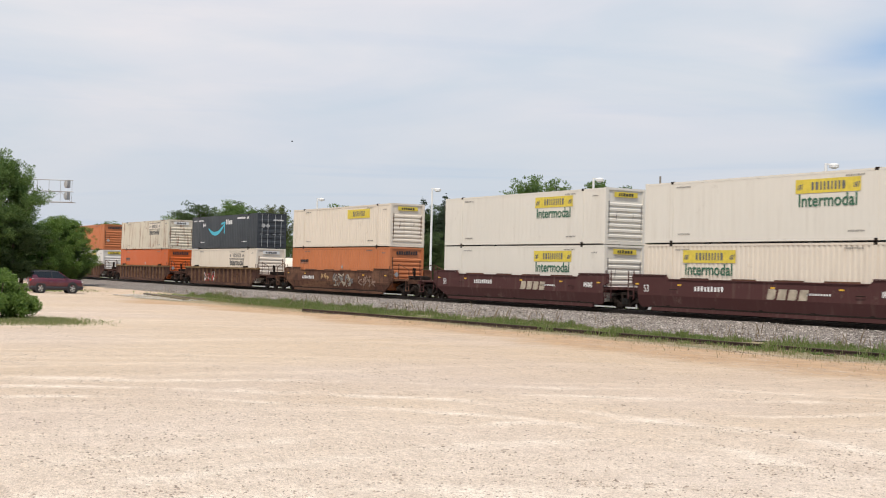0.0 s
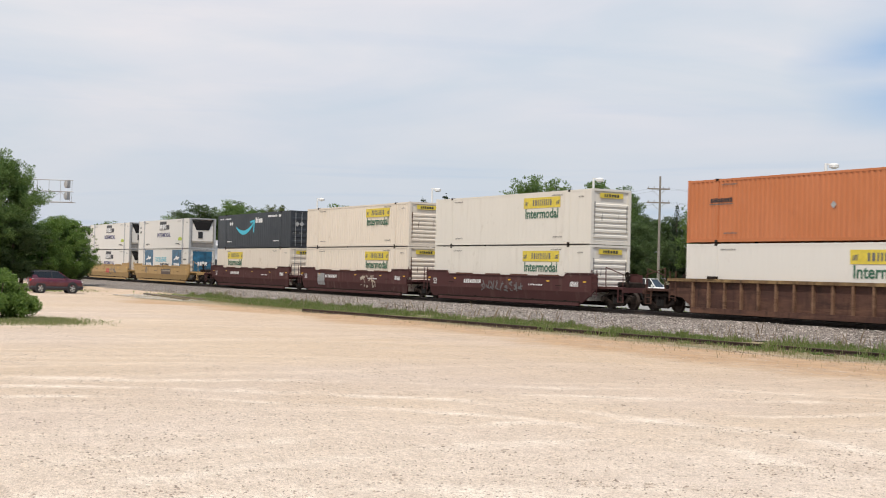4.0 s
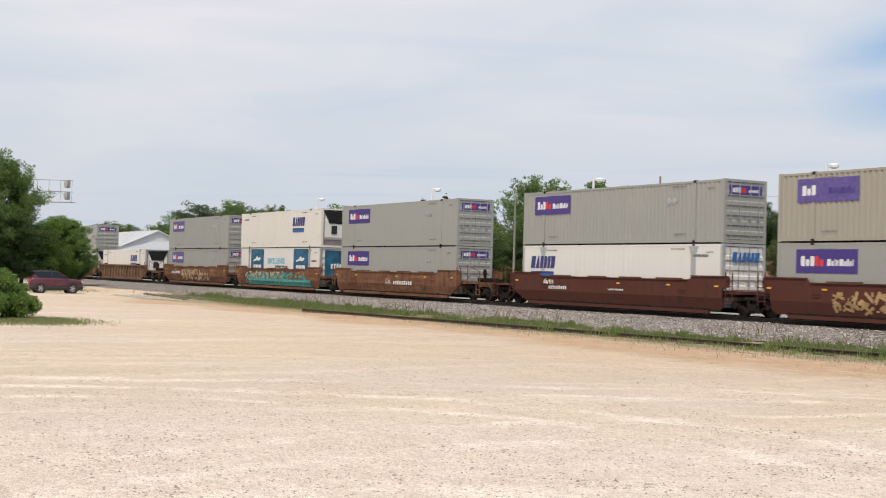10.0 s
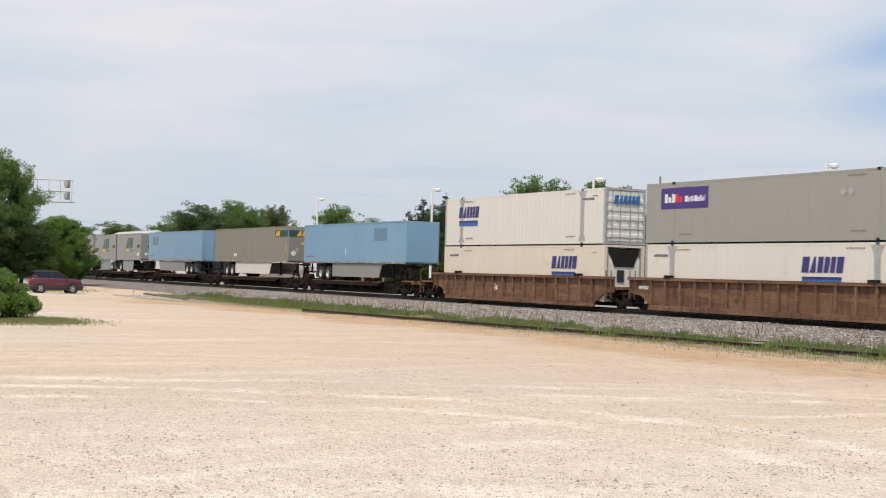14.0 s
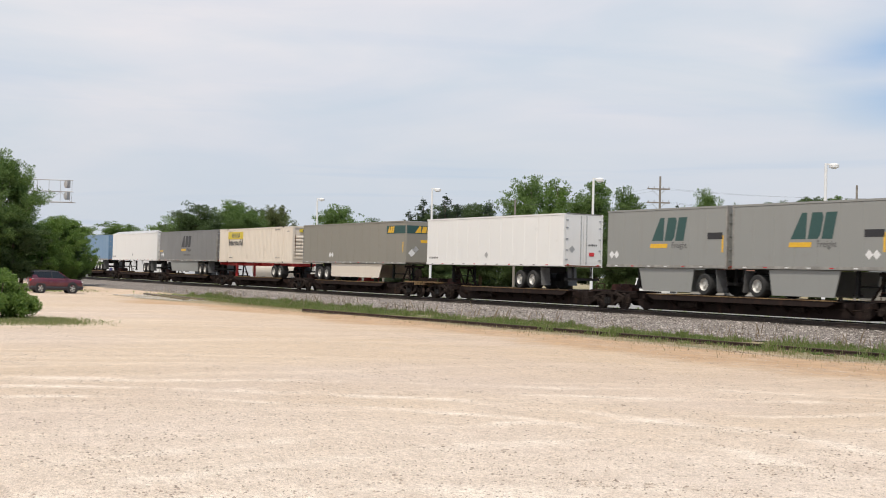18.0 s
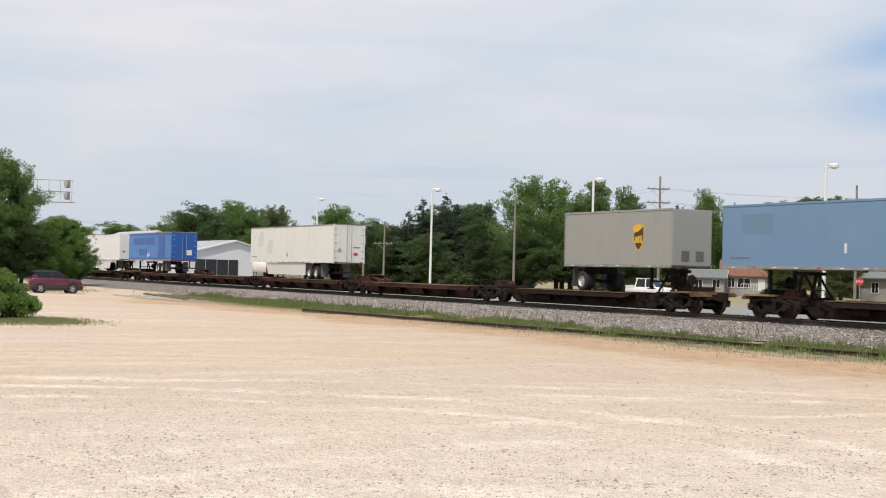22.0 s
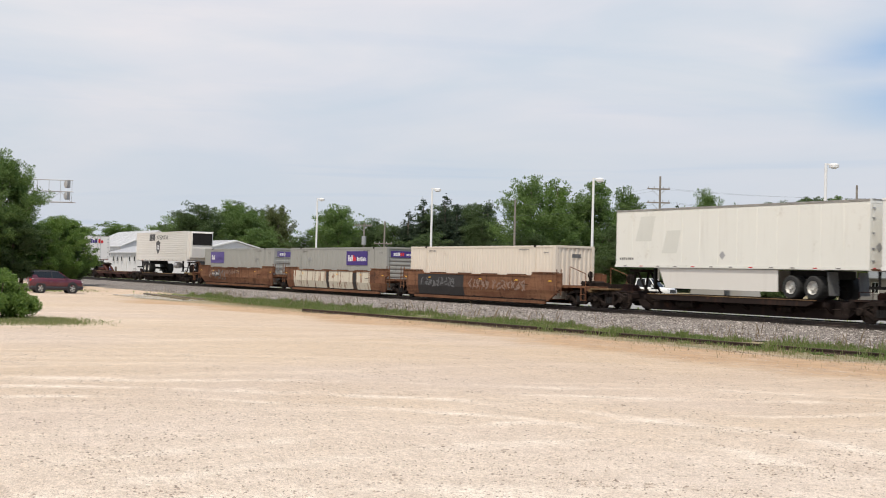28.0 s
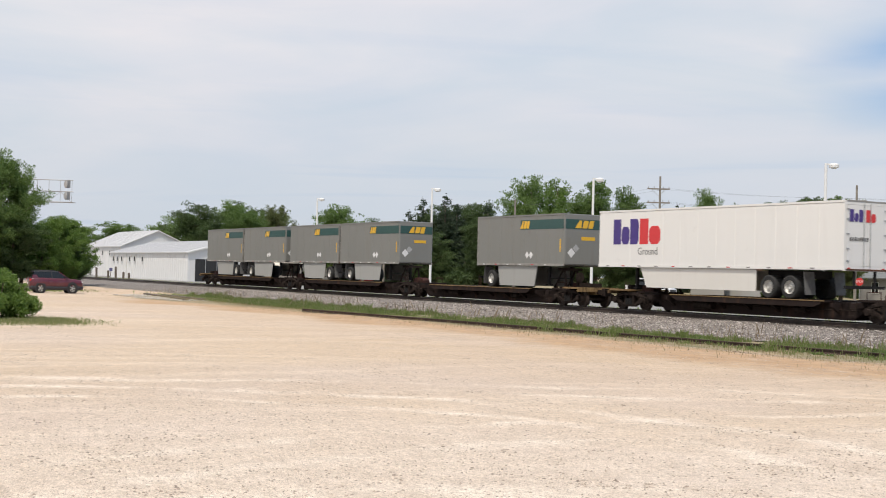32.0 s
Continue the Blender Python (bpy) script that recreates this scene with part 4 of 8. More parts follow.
container(-99.0, 1, "slate", "smile", 0.5, "doors", "smooth", AM)
container(-122.2, 0, "orange", "small_mark", 0.17, "ribs", "smooth", "bright orange container with a small dark mark")
container(-122.2, 1, "rusty_cream", "framed", 0.72, "ribs", "smooth", "rust-streaked cream container with a faded sign")
container(-145.6, 0, "white2", "yellow", 0.715, "ribs", "smooth", WJ)
container(-145.6, 1, "pale_orange", "small_mark", 0.14, "ribs", "folded", "sun-faded orange container with a small dark mark")
container(-169.2, 0, "white", "yellow", 0.72, "ribs", "smooth", WJ)
container(-169.2, 1, "white", "yellow", 0.72, "ribs", "smooth", WJ)
container(-188.8, 0, "cream", "yellow", 0.72, "ribs", "folded", CJ)
container(-188.8, 1, "cream", "yellow", 0.72, "ribs", "folded", CJ)
container(-208.1, 0, "cream", "yellow", 0.27, "doors", "smooth", CJ)
container(-208.1, 1, "slate", "smile", 0.5, "doors", "smooth", AM)
container(-231.9, 0, "white2", "picture", 0.5, "doors", "smooth", KP, trim="alu")
container(-231.9, 1, "white2", "block_logo", 0.5, "cooler", "smooth", WP, trim="alu")
container(-251.3, 0, "white2", "block_logo", 0.5, "cooler", "smooth", WP, trim="alu")
container(-251.3, 1, "white2", "block_logo", 0.5, "cooler", "smooth", WP, trim="alu")
container(-270.7, 0, "white2", "block_logo", 0.5, "doors", "smooth", WP, trim="alu")
container(-270.7, 1, "white2", "block_logo", 0.5, "cooler", "smooth", WP, trim="alu")
container(-294.5, 0, "tan_grey", "purple_fade", 0.2, "doors", "folded", "tan-grey container with a faded purple sign")
container(-294.5, 1, "tan_grey", "purple", 0.73, "ribs", "smooth", "tan-grey container with a purple sign on its side")
container(-313.8, 0, "grey", "purple", 0.17, "doors", "smooth", GP)
container(-313.8, 1, "tan_grey", "purple_fade", 0.17, "doors", "folded", "tan-grey container with a faded purple sign")
container(-333.3, 0, "white2", "blue_slant", 0.12, "doors", "smooth", WM, trim="alu")
container(-333.3, 1, "grey", "purple", 0.17, "doors", "folded", GP)
container(-356.7, 0, "grey", "purple", 0.17, "doors", "smooth", GP)
container(-356.7, 1, "grey", "purple", 0.17, "doors", "smooth", GP)
container(-376.4, 0, "white2", "picture", 0.5, "doors", "smooth", KP, trim="alu")
container(-376.4, 1, "white", "blue_slant", 0.74, "cooler", "smooth", WM)
container(-395.7, 0, "grey", "purple", 0.17, "doors", "folded", GP)
container(-395.7, 1, "grey", "purple", 0.17, "doors", "smooth", GP)
container(-419.4, 0, "white", "blue_slant", 0.74, "cooler", "smooth", WM, trim="alu")
container(-438.6, 0, "white", "blue_slant", 0.7, "cooler", "smooth", WM, trim="alu")
container(-438.6, 1, "grey", "purple", 0.17, "doors", "smooth", GP)
container(-458.0, 0, "cream", "blue_slant", 0.78, "cooler", "smooth", "cream container with slanted blue logo and stripes")
container(-458.0, 1, "white2", "blue_slant", 0.17, "doors", "smooth", WM, trim="alu")
container(-868.3, 0, "cream", "", 0.5, "folds", "folded", "plain cream container with folded steel sides")
container(-887.8, 0, "grey", "purple", 0.72, "ribs", "folded", GP)
container(-907.3, 0, "grey", "purple_fade", 0.2, "doors", "folded", "grey container with a faded purple sign")


# ---- spine cars and highway trailers ----
DECK = 0.88


def spine_unit(x_front, x_back, front, back, rusty=False, hitch=1, label=""):
    """A skeleton unit between two bogies; hitch: the end where the raised trailer stand is, 0 for a half-raised one, 2 for one folded flat."""
    L = x_front - x_back
    u = thing("spine_car", label or "dark rusty spine car carrying a highway trailer", "rail car", "spine cars of the train")
    mat, h = M["spine_rust" if rusty else "spine"], L / 2
    k = round(L, 1)
    piece("centre_sill", k, lambda b: b.prism([(-h + 0.2, 0.56), (-h + 1.5, 0.56), (-h + 2.2, 0.1), (h - 2.2, 0.1), (h - 1.5, 0.56), (h - 0.2, 0.56), (h - 0.2, 0.84), (-h + 0.2, 0.84)], -0.62, 0.62), M["spine"], u)
    edge = 2.0 if rusty else 3.4
    for s in (-1, 1):
        piece("side_beam", (k, rusty), lambda b: b.prism([(-h + edge, 0.74), (-h + edge + 0.4, 0.6), (h - edge - 0.4, 0.6), (h - edge, 0.74), (h - edge, 0.835), (-h + edge, 0.835)], -0.05, 0.05), mat, u, (0, s * 1.22, 0))
        piece("deck_edge", (k, rusty), bx(-h + edge - 0.1, h - edge + 0.1, -0.06, 0.06, 0.84, DECK), M["deck_edge"], u, (0, s * 1.235, 0))
        piece("train_pipe", k, lambda b: b.tube((-h + 1.2, 0, 0), (h - 1.2, 0, 0), 0.03, n=6), M["bogie"], u, (0, s * 0.78, 0.5))
        for q in (-1, 1):
            piece("corner_step", 0, lambda b: [b.box(-0.2, -0.17, -0.02, 0.02, 0.3, 0.86), b.box(0.17, 0.2, -0.02, 0.02, 0.3, 0.86), b.box(-0.2, 0.2, -0.03, 0.03, 0.3, 0.34), b.box(-0.2, 0.2, -0.03, 0.03, 0.57, 0.6)], M["bogie"], u, (q * (h - 1.75), s * 1.18, 0))
            piece("grab_iron", 0, lambda b: [b.tube((-0.35, 0, 0.86), (-0.35, 0, 1.2), 0.02, n=5), b.tube((0.35, 0, 0.86), (0.35, 0, 1.2), 0.02, n=5), b.tube((-0.35, 0, 1.2), (0.35, 0, 1.2), 0.02, n=5)], M["spine_rust"], u, (q * (h - 1.1), s * 0.74, 0.06))
    piece("wheel_platform", (k, rusty), bx(-h + edge, h - edge, -1.17, 1.17, 0.8, DECK - 0.005), mat, u)
    for q in (-1, 1):
        piece("end_bearer", 0, lambda b: b.prism([(-1.2, 0.62), (1.2, 0.62), (1.2, 0.8), (0.5, 0.86), (-0.5, 0.86), (-1.2, 0.8)], -0.14, 0.14, "x"), mat, u, (q * (h - 1.75), 0, 0))
        piece("hose_bundle", 0, lambda b: [b.tube((-0.8, -0.4, 0.84), (-0.2, -0.62, 0.4), 0.03, n=5), b.tube((-0.2, -0.62, 0.4), (0.6, -0.5, 0.5), 0.03, n=5), b.tube((-0.7, 0.4, 0.84), (0.5, 0.5, 0.36), 0.03, n=5)], M["black"], u, (q * (h - 0.5), 0, 0), (0, 0, 0 if q > 0 else 180))
        piece("rigging_box", 0, lambda b: b.prism([(-0.42, 0.92), (0.42, 0.92), (0.42, 1.06), (0.2, 1.22), (-0.3, 1.22), (-0.42, 1.1)], -0.26, 0.26), M["spine_rust"], u, (q * (h - 0.85), q * 0.36, 0.03))
    piece("air_reservoir", 0, lambda b: b.tube((-0.6, 0, 0), (0.6, 0, 0), 0.17, n=12), M["bogie"], u, (-h * 0.35, -0.86, 0.42))
    piece("brake_cylinder", 0, lambda b: [b.tube((-0.3, 0, 0), (0.25, 0, 0), 0.14, n=12), b.tube((0.25, 0, 0), (0.9, 0, 0), 0.025, n=6)], M["bogie"], u, (h * 0.4, -0.84, 0.44))
    n = int((L - 5) / (3.0 if rusty else 1.7))
    for i in range(n + 1):
        at = -h + 2.9 + i * (L - 5.8) / n
        for s in (-1, 1):
            if rusty:      # broad sloping brackets under the deck
                piece("bracket", s, lambda b: b.add([(p, s * q, z) for q0, q1, z in ((1.16, 1.1, 0.61), (0.8, 0.74, 0.2)) for q in (q0, q1) for p in ((-1.05, 1.05) if z > 0.5 else (-0.78, 0.78))], [(0, 1, 3, 2), (4, 6, 7, 5), (0, 4, 5, 1), (2, 3, 7, 6), (0, 2, 6, 4), (1, 5, 7, 3)]), M["spine_rust"] if i % 2 else M["maroon"], u, (at, 0, 0))
            else:
                piece("cross_bearer", s, lambda b: b.prism([(s * 1.16, 0.62), (s * 0.63, 0.3), (s * 0.63, 0.79), (s * 1.16, 0.79)], -0.07, 0.07, "x"), mat, u, (at, 0, 0))
    lift = 0.92 if hitch == 0 else 0.5
    if hitch in (1, -1):
        def stand(b):
            b.box(-0.45, 0.45, -0.5, 0.5, 1.9, 2.04)
            for q in (-0.42, 0.42):
                b.tube((-0.3, q, DECK), (-0.05, q, 1.92), 0.07, n=6)
                b.tube((0.9, q, DECK), (0.1, q, 1.92), 0.06, n=6)
        piece("hitch_stand", 0, stand, M["bogie"], u, (hitch * (h - 1.3), 0, 0), (0, 0, 0 if hitch < 0 else 180))
    else:
        hs = piece("hitch_stand", ("down", lift), lambda b: b.prism([(-0.42, DECK), (-0.1, DECK), (0.02, DECK + 0.62 * lift), (-0.3, DECK + 0.86 * lift), (-0.44, DECK + 0.8 * lift)], -0.3, 0.3), M["red_brown"], u, (-h + 1.6, 0, 0), (0, 0, 0), "folded trailer hitch")
        for q in (-0.34, 0.34):
            piece("hitch_strut", lift, lambda b: b.prism([(-0.4, DECK + 0.72 * lift), (-0.34, DECK + 0.9 * lift), (-0.1, DECK + 0.84 * lift), (1.5, DECK + 0.14), (1.5, DECK + 0.01), (1.2, DECK + 0.01)], -0.06, 0.06), M["red_brown"], hs, (0, q, 0))
        piece("hitch_head", lift, lambda b: b.prism([(-0.5, DECK + 0.9 * lift), (0.42, DECK + 0.78 * lift), (0.46, DECK + 0.86 * lift), (0.3, DECK + 0.94 * lift), (-0.44, DECK + 1.03 * lift)], -0.45, 0.45), M["bogie"], hs)
    for sx, what in ((1, front), (-1, back)):
        piece("end_plate", 0, lambda b: b.box(-1.0, 0.75, -0.8, 0.8, 0.865, 0.95), mat, u, (sx * (h - 0.9), 0, 0), (0, 0, 0 if sx > 0 else 180))
        if what == "end":
            bogie(u, sx * h)
            piece("end_platform", 0, lambda b: [b.box(-0.2, 1.35, -1.3, 1.3, 0.95, 1.03), b.box(1.25, 1.35, -1.4, 1.4, 0.8, 0.95), b.box(0.2, 1.3, -0.25, 0.25, 0.66, 0.92)], M["deck_edge"], u, (sx * h, 0, 0), (0, 0, 0 if sx > 0 else 180))
            piece("coupler", "spine", lambda b: [b.box(1.3, 2.0, -0.13, 0.13, 0.68, 0.92), b.box(1.8, 2.1, -0.2, 0.2, 0.6, 1.0)], M["bogie"], u, (sx * h, 0, 0), (0, 0, 0 if sx > 0 else 180))
            piece("brake_stand", "spine", lambda b: [b.box(0.5, 0.6, -0.9, -0.7, 1.03, 1.75), b.tube((0.7, -0.8, 1.55), (0.66, -0.8, 1.55), 0.27, n=12), b.box(0.5, 0.75, -0.8, 0.6, 1.03, 1.25)], M["bogie"], u, (sx * h, 0, 0), (0, 0, 0 if sx > 0 else 180))
        elif sx < 0:
            bogie(u, -h)
    return rolling(u, (x_front + x_back) / 2)


def spine_car(trucks, rusty=(), hitches=()):
    n = len(trucks) - 1
    for i in range(n):
        hitch = hitches[i] if hitches else 1
        spine_unit(trucks[i], trucks[i + 1], "end" if i == 0 else "joint", "end" if i == n - 1 else "joint", i in rusty, hitch,
                   "rusty empty spine car with a bare deck" if hitch in (0, 2) else "")


spine_car([-479.4, -497.2, -516.4, -533.6], hitches=(1, 1, -1))
spine_car([-537.5, -555.4, -573.9, -591.3], hitches=(1, 1, -1))
spine_car([-595.0, -612.6, -629.4, -646.9, -663.9, -678.6], hitches=(1, -1, -1, -1, -1))
spine_car([-684.6, -701.2, -719.3, -737.5, -754.6, -770.6], (1, 2, 3, 4), (1, 2, -1, 2, -1))
spine_car([-776.6, -793.6, -810.7, -828.9, -846.5, -863.8], hitches=(1, -1, -1, -1, -1))
spine_car([-928.9, -945.8, -962.1, -978.2], (1,), (1, 0, -1))
spine_car([-983.4, -1001.3, -1020.4, -1039.2], hitches=(1, 1, 1))

TH = 2.86      # height of a trailer's box


def trailer(x_left, x_right, colour, rear, label, skirt="", sign="", sheet="panels", axles=2):
    """A highway trailer on its wheels on the deck. rear: 1 where its doors face the way the train goes, -1 where its nose does."""
    L = x_right - x_left
    h, w, z0 = L / 2, 1.29, 2.1 - DECK
    t = thing("trailer", label, "trailer", "highway trailers on the train")
    mat = M[colour]
    k = round(L, 1)

    def body(b):
        b.box(-h + 0.02, h - 0.02, -w + 0.02, w - 0.02, z0 + 0.1, z0 + TH - 0.04)
    piece("box_body", k, body, mat, t)
    n = max(3, round(L / 1.22))
    for s in (0, 180):
        def folded_sheet(b, line, along):
            """One sheet whose outline is drawn out upright, or lengthwise for slats."""
            m = len(line)
            ends = (z0 + 0.16, z0 + TH - 0.12) if along == "z" else (-h + 0.08, h - 0.08)
            pts = [(p, q, e) if along == "z" else (e, q, p) for e in ends for p, q in line]
            b.add(pts, [(i, i + 1, m + i + 1, m + i) for i in range(m - 1)])

        def seams(b):
            line = []
            for i in range(n):
                a, c = -h + 0.08 + i * (L - 0.16) / n, -h + 0.08 + (i + 1) * (L - 0.16) / n
                line += [(a, -w + 0.016), (a + 0.02, -w), (c - 0.02, -w), (c, -w + 0.016)]
            folded_sheet(b, line, "z")

        def slats(b):
            line = []
            for i in range(14):
                z = z0 + 0.16 + i * (TH - 0.28) / 14
                line += [(z, -w + 0.02), (z + 0.03, -w), (z + (TH - 0.28) / 14 - 0.02, -w), (z + (TH - 0.28) / 14, -w + 0.02)]
            folded_sheet(b, line, "x")
        piece("side_skin", (k, sheet), slats if sheet == "slats" else seams, mat, t, (0, 0, 0), (0, 0, s))
        piece("top_rail", k, bx(-h, h, -w - 0.012, -w + 0.08, z0 + TH - 0.085, z0 + TH), mat if colour not in ("blue", "white3") else M["worn_alu"], t, (0, 0, 0), (0, 0, s))
        piece("bottom_rail", k, bx(-h, h, -w - 0.012, -w + 0.08, z0 + 0.03, z0 + 0.16), M["worn_alu"] if "blue" in colour or "grey" in colour else mat, t, (0, 0, 0), (0, 0, s))
        for i in range(int(L / 1.25) if s == 0 else 0):
            piece("marker_strip", 0, bx(-0.11, 0.11, -w - 0.018, -w - 0.011, -0.022, 0.022), M["vinyl_red" if i % 3 == 1 else "mark_grey" if "white" in colour else "vinyl_white"], t, (-h + 0.8 + i * 1.25, 0, z0 + 0.09), (0, 0, s))
    piece("roof", k, bx(-h + 0.05, h - 0.05, -w + 0.08, w - 0.08, z0 + TH - 0.045, z0 + TH - 0.012), M["alu"], t)
    # rear end, at local +x before it is turned
    end = piece("rear_frame", 0, lambda b: [b.box(-0.06, 0.02, -w, -w + 0.11, z0, z0 + TH), b.box(-0.06, 0.02, w - 0.11, w, z0, z0 + TH), b.box(-0.06, 0.021, -w + 0.11, w - 0.11, z0 + TH - 0.17, z0 + TH), b.box(-0.06, 0.021, -w + 0.11, w - 0.11, z0, z0 + 0.2)], M["worn_alu"] if "grey" in colour else mat, t, (rear * h, 0, 0), (0, 0, 0 if rear > 0 else 180))
    for s in (-1, 1):
        d = piece("door", 0, bx(-0.02, 0.012, -0.57, 0.57, z0 + 0.21, z0 + TH - 0.18), mat, end, (0.01, s * 0.585, 0))
        piece("lock_rod", "trailer", lambda b: b.tube((0.04, 0, z0 + 0.15), (0.04, 0, z0 + TH - 0.1), 0.018, n=6), M["galv"], d, (0, -s * 0.4, 0))
        for z in (0.4, 0.9, 1.5, 2.1, 2.5):
            piece("hinge", 0, bx(0.0, 0.035, -0.07, 0.07, -0.035, 0.035), M["galv"], d, (0, s * 0.5, z0 + z))
    piece("bumper", 0, lambda b: [b.box(-0.1, 0.0, -1.15, 1.15, z0 - 0.72, z0 - 0.6)] + [b.box(-0.09, -0.01, q - 0.05, q + 0.05, z0 - 0.61, z0) for q in (-0.6, 0.6)], M["black"], end)
    piece("roof_lip", 0, bx(-0.05, 0.03, -w + 0.12, w - 0.12, z0 + TH - 0.05, z0 + TH + 0.012), M["worn_alu"], end)
    piece("rub_rail", 0, bx(0.02, 0.05, -w + 0.1, w - 0.1, z0 + 0.02, z0 + 0.09), M["rust_dark"], end)
    for q in (-1.0, 1.0):
        piece("tail_lamp", 0, bx(0.02, 0.03, -0.08, 0.08, -0.04, 0.04), M["vinyl_red"], end, (0, q, z0 + 0.1))
    # nose, at the other end
    nose = piece("front_wall", 0, lambda b: b.prism([(-0.02, -w + 0.02), (-0.02, w - 0.02), (0.03, w - 0.1), (0.03, -w + 0.1)], z0 + 0.16, z0 + TH - 0.12, "z"), mat, t, (-rear * h, 0, 0), (0, 0, 180 if rear > 0 else 0))
    if sign == "cooler":
        piece("cooling_unit", "trailer", lambda b: b.prism([(0, z0 + 0.35), (0.5, z0 + 0.35), (0.62, z0 + 1.2), (0.62, z0 + 2.3), (0.4, z0 + TH - 0.05), (0, z0 + TH - 0.05)], -1.0, 1.0), M["white2"], nose, (0.03, 0, 0), (0, 0, 0), "white cooling unit")
        piece("grille", "trailer", bx(0.56, 0.68, -0.95, 0.95, z0 + 1.55, z0 + TH - 0.2), M["black"], nose, (0.02, 0, 0), (0, 0, 0), "black grille")
        piece("landing_tank", 0, lambda b: b.tube((-1.2, 0, 0), (-0.2, 0, 0), 0.3, n=12), M["alu"], nose, (-2.6, -1.0, z0 - 0.4))
    # running gear
    first = h - (1.5 if axles == 1 else 2.6)
    spots = [first] if axles == 1 else [first - 0.62, first + 0.62]
    if L > 12:
        spots = [q - 1.0 for q in spots]
    slide = piece("slider_frame", axles, bx(min(spots) - 0.7 - sum(spots) / len(spots), max(spots) + 0.7 - sum(spots) / len(spots), -0.55, 0.55, z0 - 0.35, z0), M["black"], t, (rear * sum(spots) / len(spots), 0, 0))
    for q in spots:
        for s in (-1, 1):
            wh = piece("wheel", "tyre", lambda b: b.lathe([(0.28, -0.04), (0.3, -0.13), (0.45, -0.13), (0.5, -0.07), (0.5, 0.42), (0.45, 0.46), (0.0, 0.46)], (0, 0, 0), 22), M["rubber"], t, (rear * q, s * 1.12, 0.5), (0, 0, 0 if s < 0 else 180))
            piece("rim", 0, lambda b: b.lathe([(0.0, -0.08), (0.09, -0.1), (0.11, -0.02), (0.22, 0.0), (0.26, -0.06), (0.29, -0.1), (0.29, 0.0)], (0, 0, 0), 18), M["rim"], wh)
        piece("axle", "trailer", bx(-0.08, 0.08, -1.1, 1.1, 0.42, 0.58), M["black"], t, (rear * q, 0, 0))
    for s in (-1, 1):
        piece("mud_flap", 0, lambda b: b.prism([(0.0, z0 - 0.05), (0.025, z0 - 0.05), (0.14, 0.2), (0.115, 0.2)], -0.3, 0.3), M["faded_black"], t, (rear * (max(spots) + 0.75), s * 0.9, 0), (0, 0, 0 if rear > 0 else 180))
        leg = piece("landing_leg", 0, lambda b: [b.box(-0.07, 0.07, -0.07, 0.07, 0.25, z0), b.box(-0.14, 0.14, -0.14, 0.14, 0.2, 0.26)], M["black"], t, (-rear * (h - 2.5 if L > 12 else h - 2.0), s * 0.75, 0))
    piece("leg_brace", 0, bx(-0.03, 0.03, -0.75, 0.75, 0.55, 0.62), M["black"], t, (-rear * (h - 2.5 if L > 12 else h - 2.0), 0, 0))
    if skirt:
        a, c = (-h + 3.3, min(spots) - 0.75) if L > 12 else (-h + 2.5, min(spots) - 0.7)
        for s in (-1, 1):
            piece("side_skirt", (k, rear, axles), lambda b: b.prism([(rear * a, z0 - 0.002), (rear * (a + (0.5 if L > 12 else 0.3)), 0.28 if L > 12 else 0.12), (rear * (c - (0 if L > 12 else 0.2)), 0.28 if L > 12 else 0.12), (rear * c, z0 - 0.002)], -0.015, 0.015), M[skirt], t, (0, s * 1.2, 0))
    y = -w - 0.002
    if sign == "slant_letters":
        bars(t, M["vinyl_dgreen"], 0.3, z0 + 1.85, [0.85, 0.66, 0.6], 1.1, y, 0.1, slant=0.22, forms="TDI")
        bars(t, M["vinyl_gold"], -0.35, z0 + 1.08, [1.25], 0.24, y, slant=0.3)
        lettering("Freight", 0.4, M["faded_black"], t, (1.15, y - 0.004, z0 + 1.08), squeeze=0.95)
        sign_frame(t, h - 0.75 if L < 12 else 3.0, y, z0 + 1.5, 1.0, 0.3, M["vinyl_black"])
        diamonds(t, h - 1.0 if rear < 0 else -h + 0.4, z0 + 0.65, y, 2, 0.2)
        if rear < 0:
            bars(t, M["vinyl_dgreen"], 0.0, z0 + 2.1, [0.34, 0.28, 0.24], 0.46, h + 0.035, 0.05, slant=0.22, end=True, forms="TDI")
            bars(t, M["vinyl_gold"], -0.1, z0 + 1.75, [0.7], 0.12, h + 0.035, end=True)
            sign_frame(t, 0.1, h + 0.035, z0 + 1.45, 1.2, 0.28, M["vinyl_black"], True)
            diamonds(t, -0.7, z0 + 0.7, h + 0.035, 2, 0.2, True)
        bars(t, M["vinyl_gold"], h - 0.25, z0 + 1.2, [0.12], 0.9, y, name="number_strip")
    if sign == "dark_letters":
        bars(t, M["vinyl_black"], -0.2, z0 + 1.85, [0.95, 0.72, 0.66], 1.05, y, 0.12, slant=0.22, forms="TDI")
        bars(t, M["vinyl_gold"], -0.85, z0 + 1.08, [1.3], 0.26, y, slant=0.3)
        lettering("Freight", 0.4, M["faded_black"], t, (0.8, y - 0.004, z0 + 1.08), squeeze=0.95)
        bars(t, M["faded_black"], 0.2, z0 + 0.6, [0.2] * 8, 0.14, y)
        diamonds(t, -h + 0.8, z0 + 0.62, y, 2, 0.22)
        bars(t, M["vinyl_gold"], -h + 0.6, z0 + 0.98, [0.9], 0.14, y)
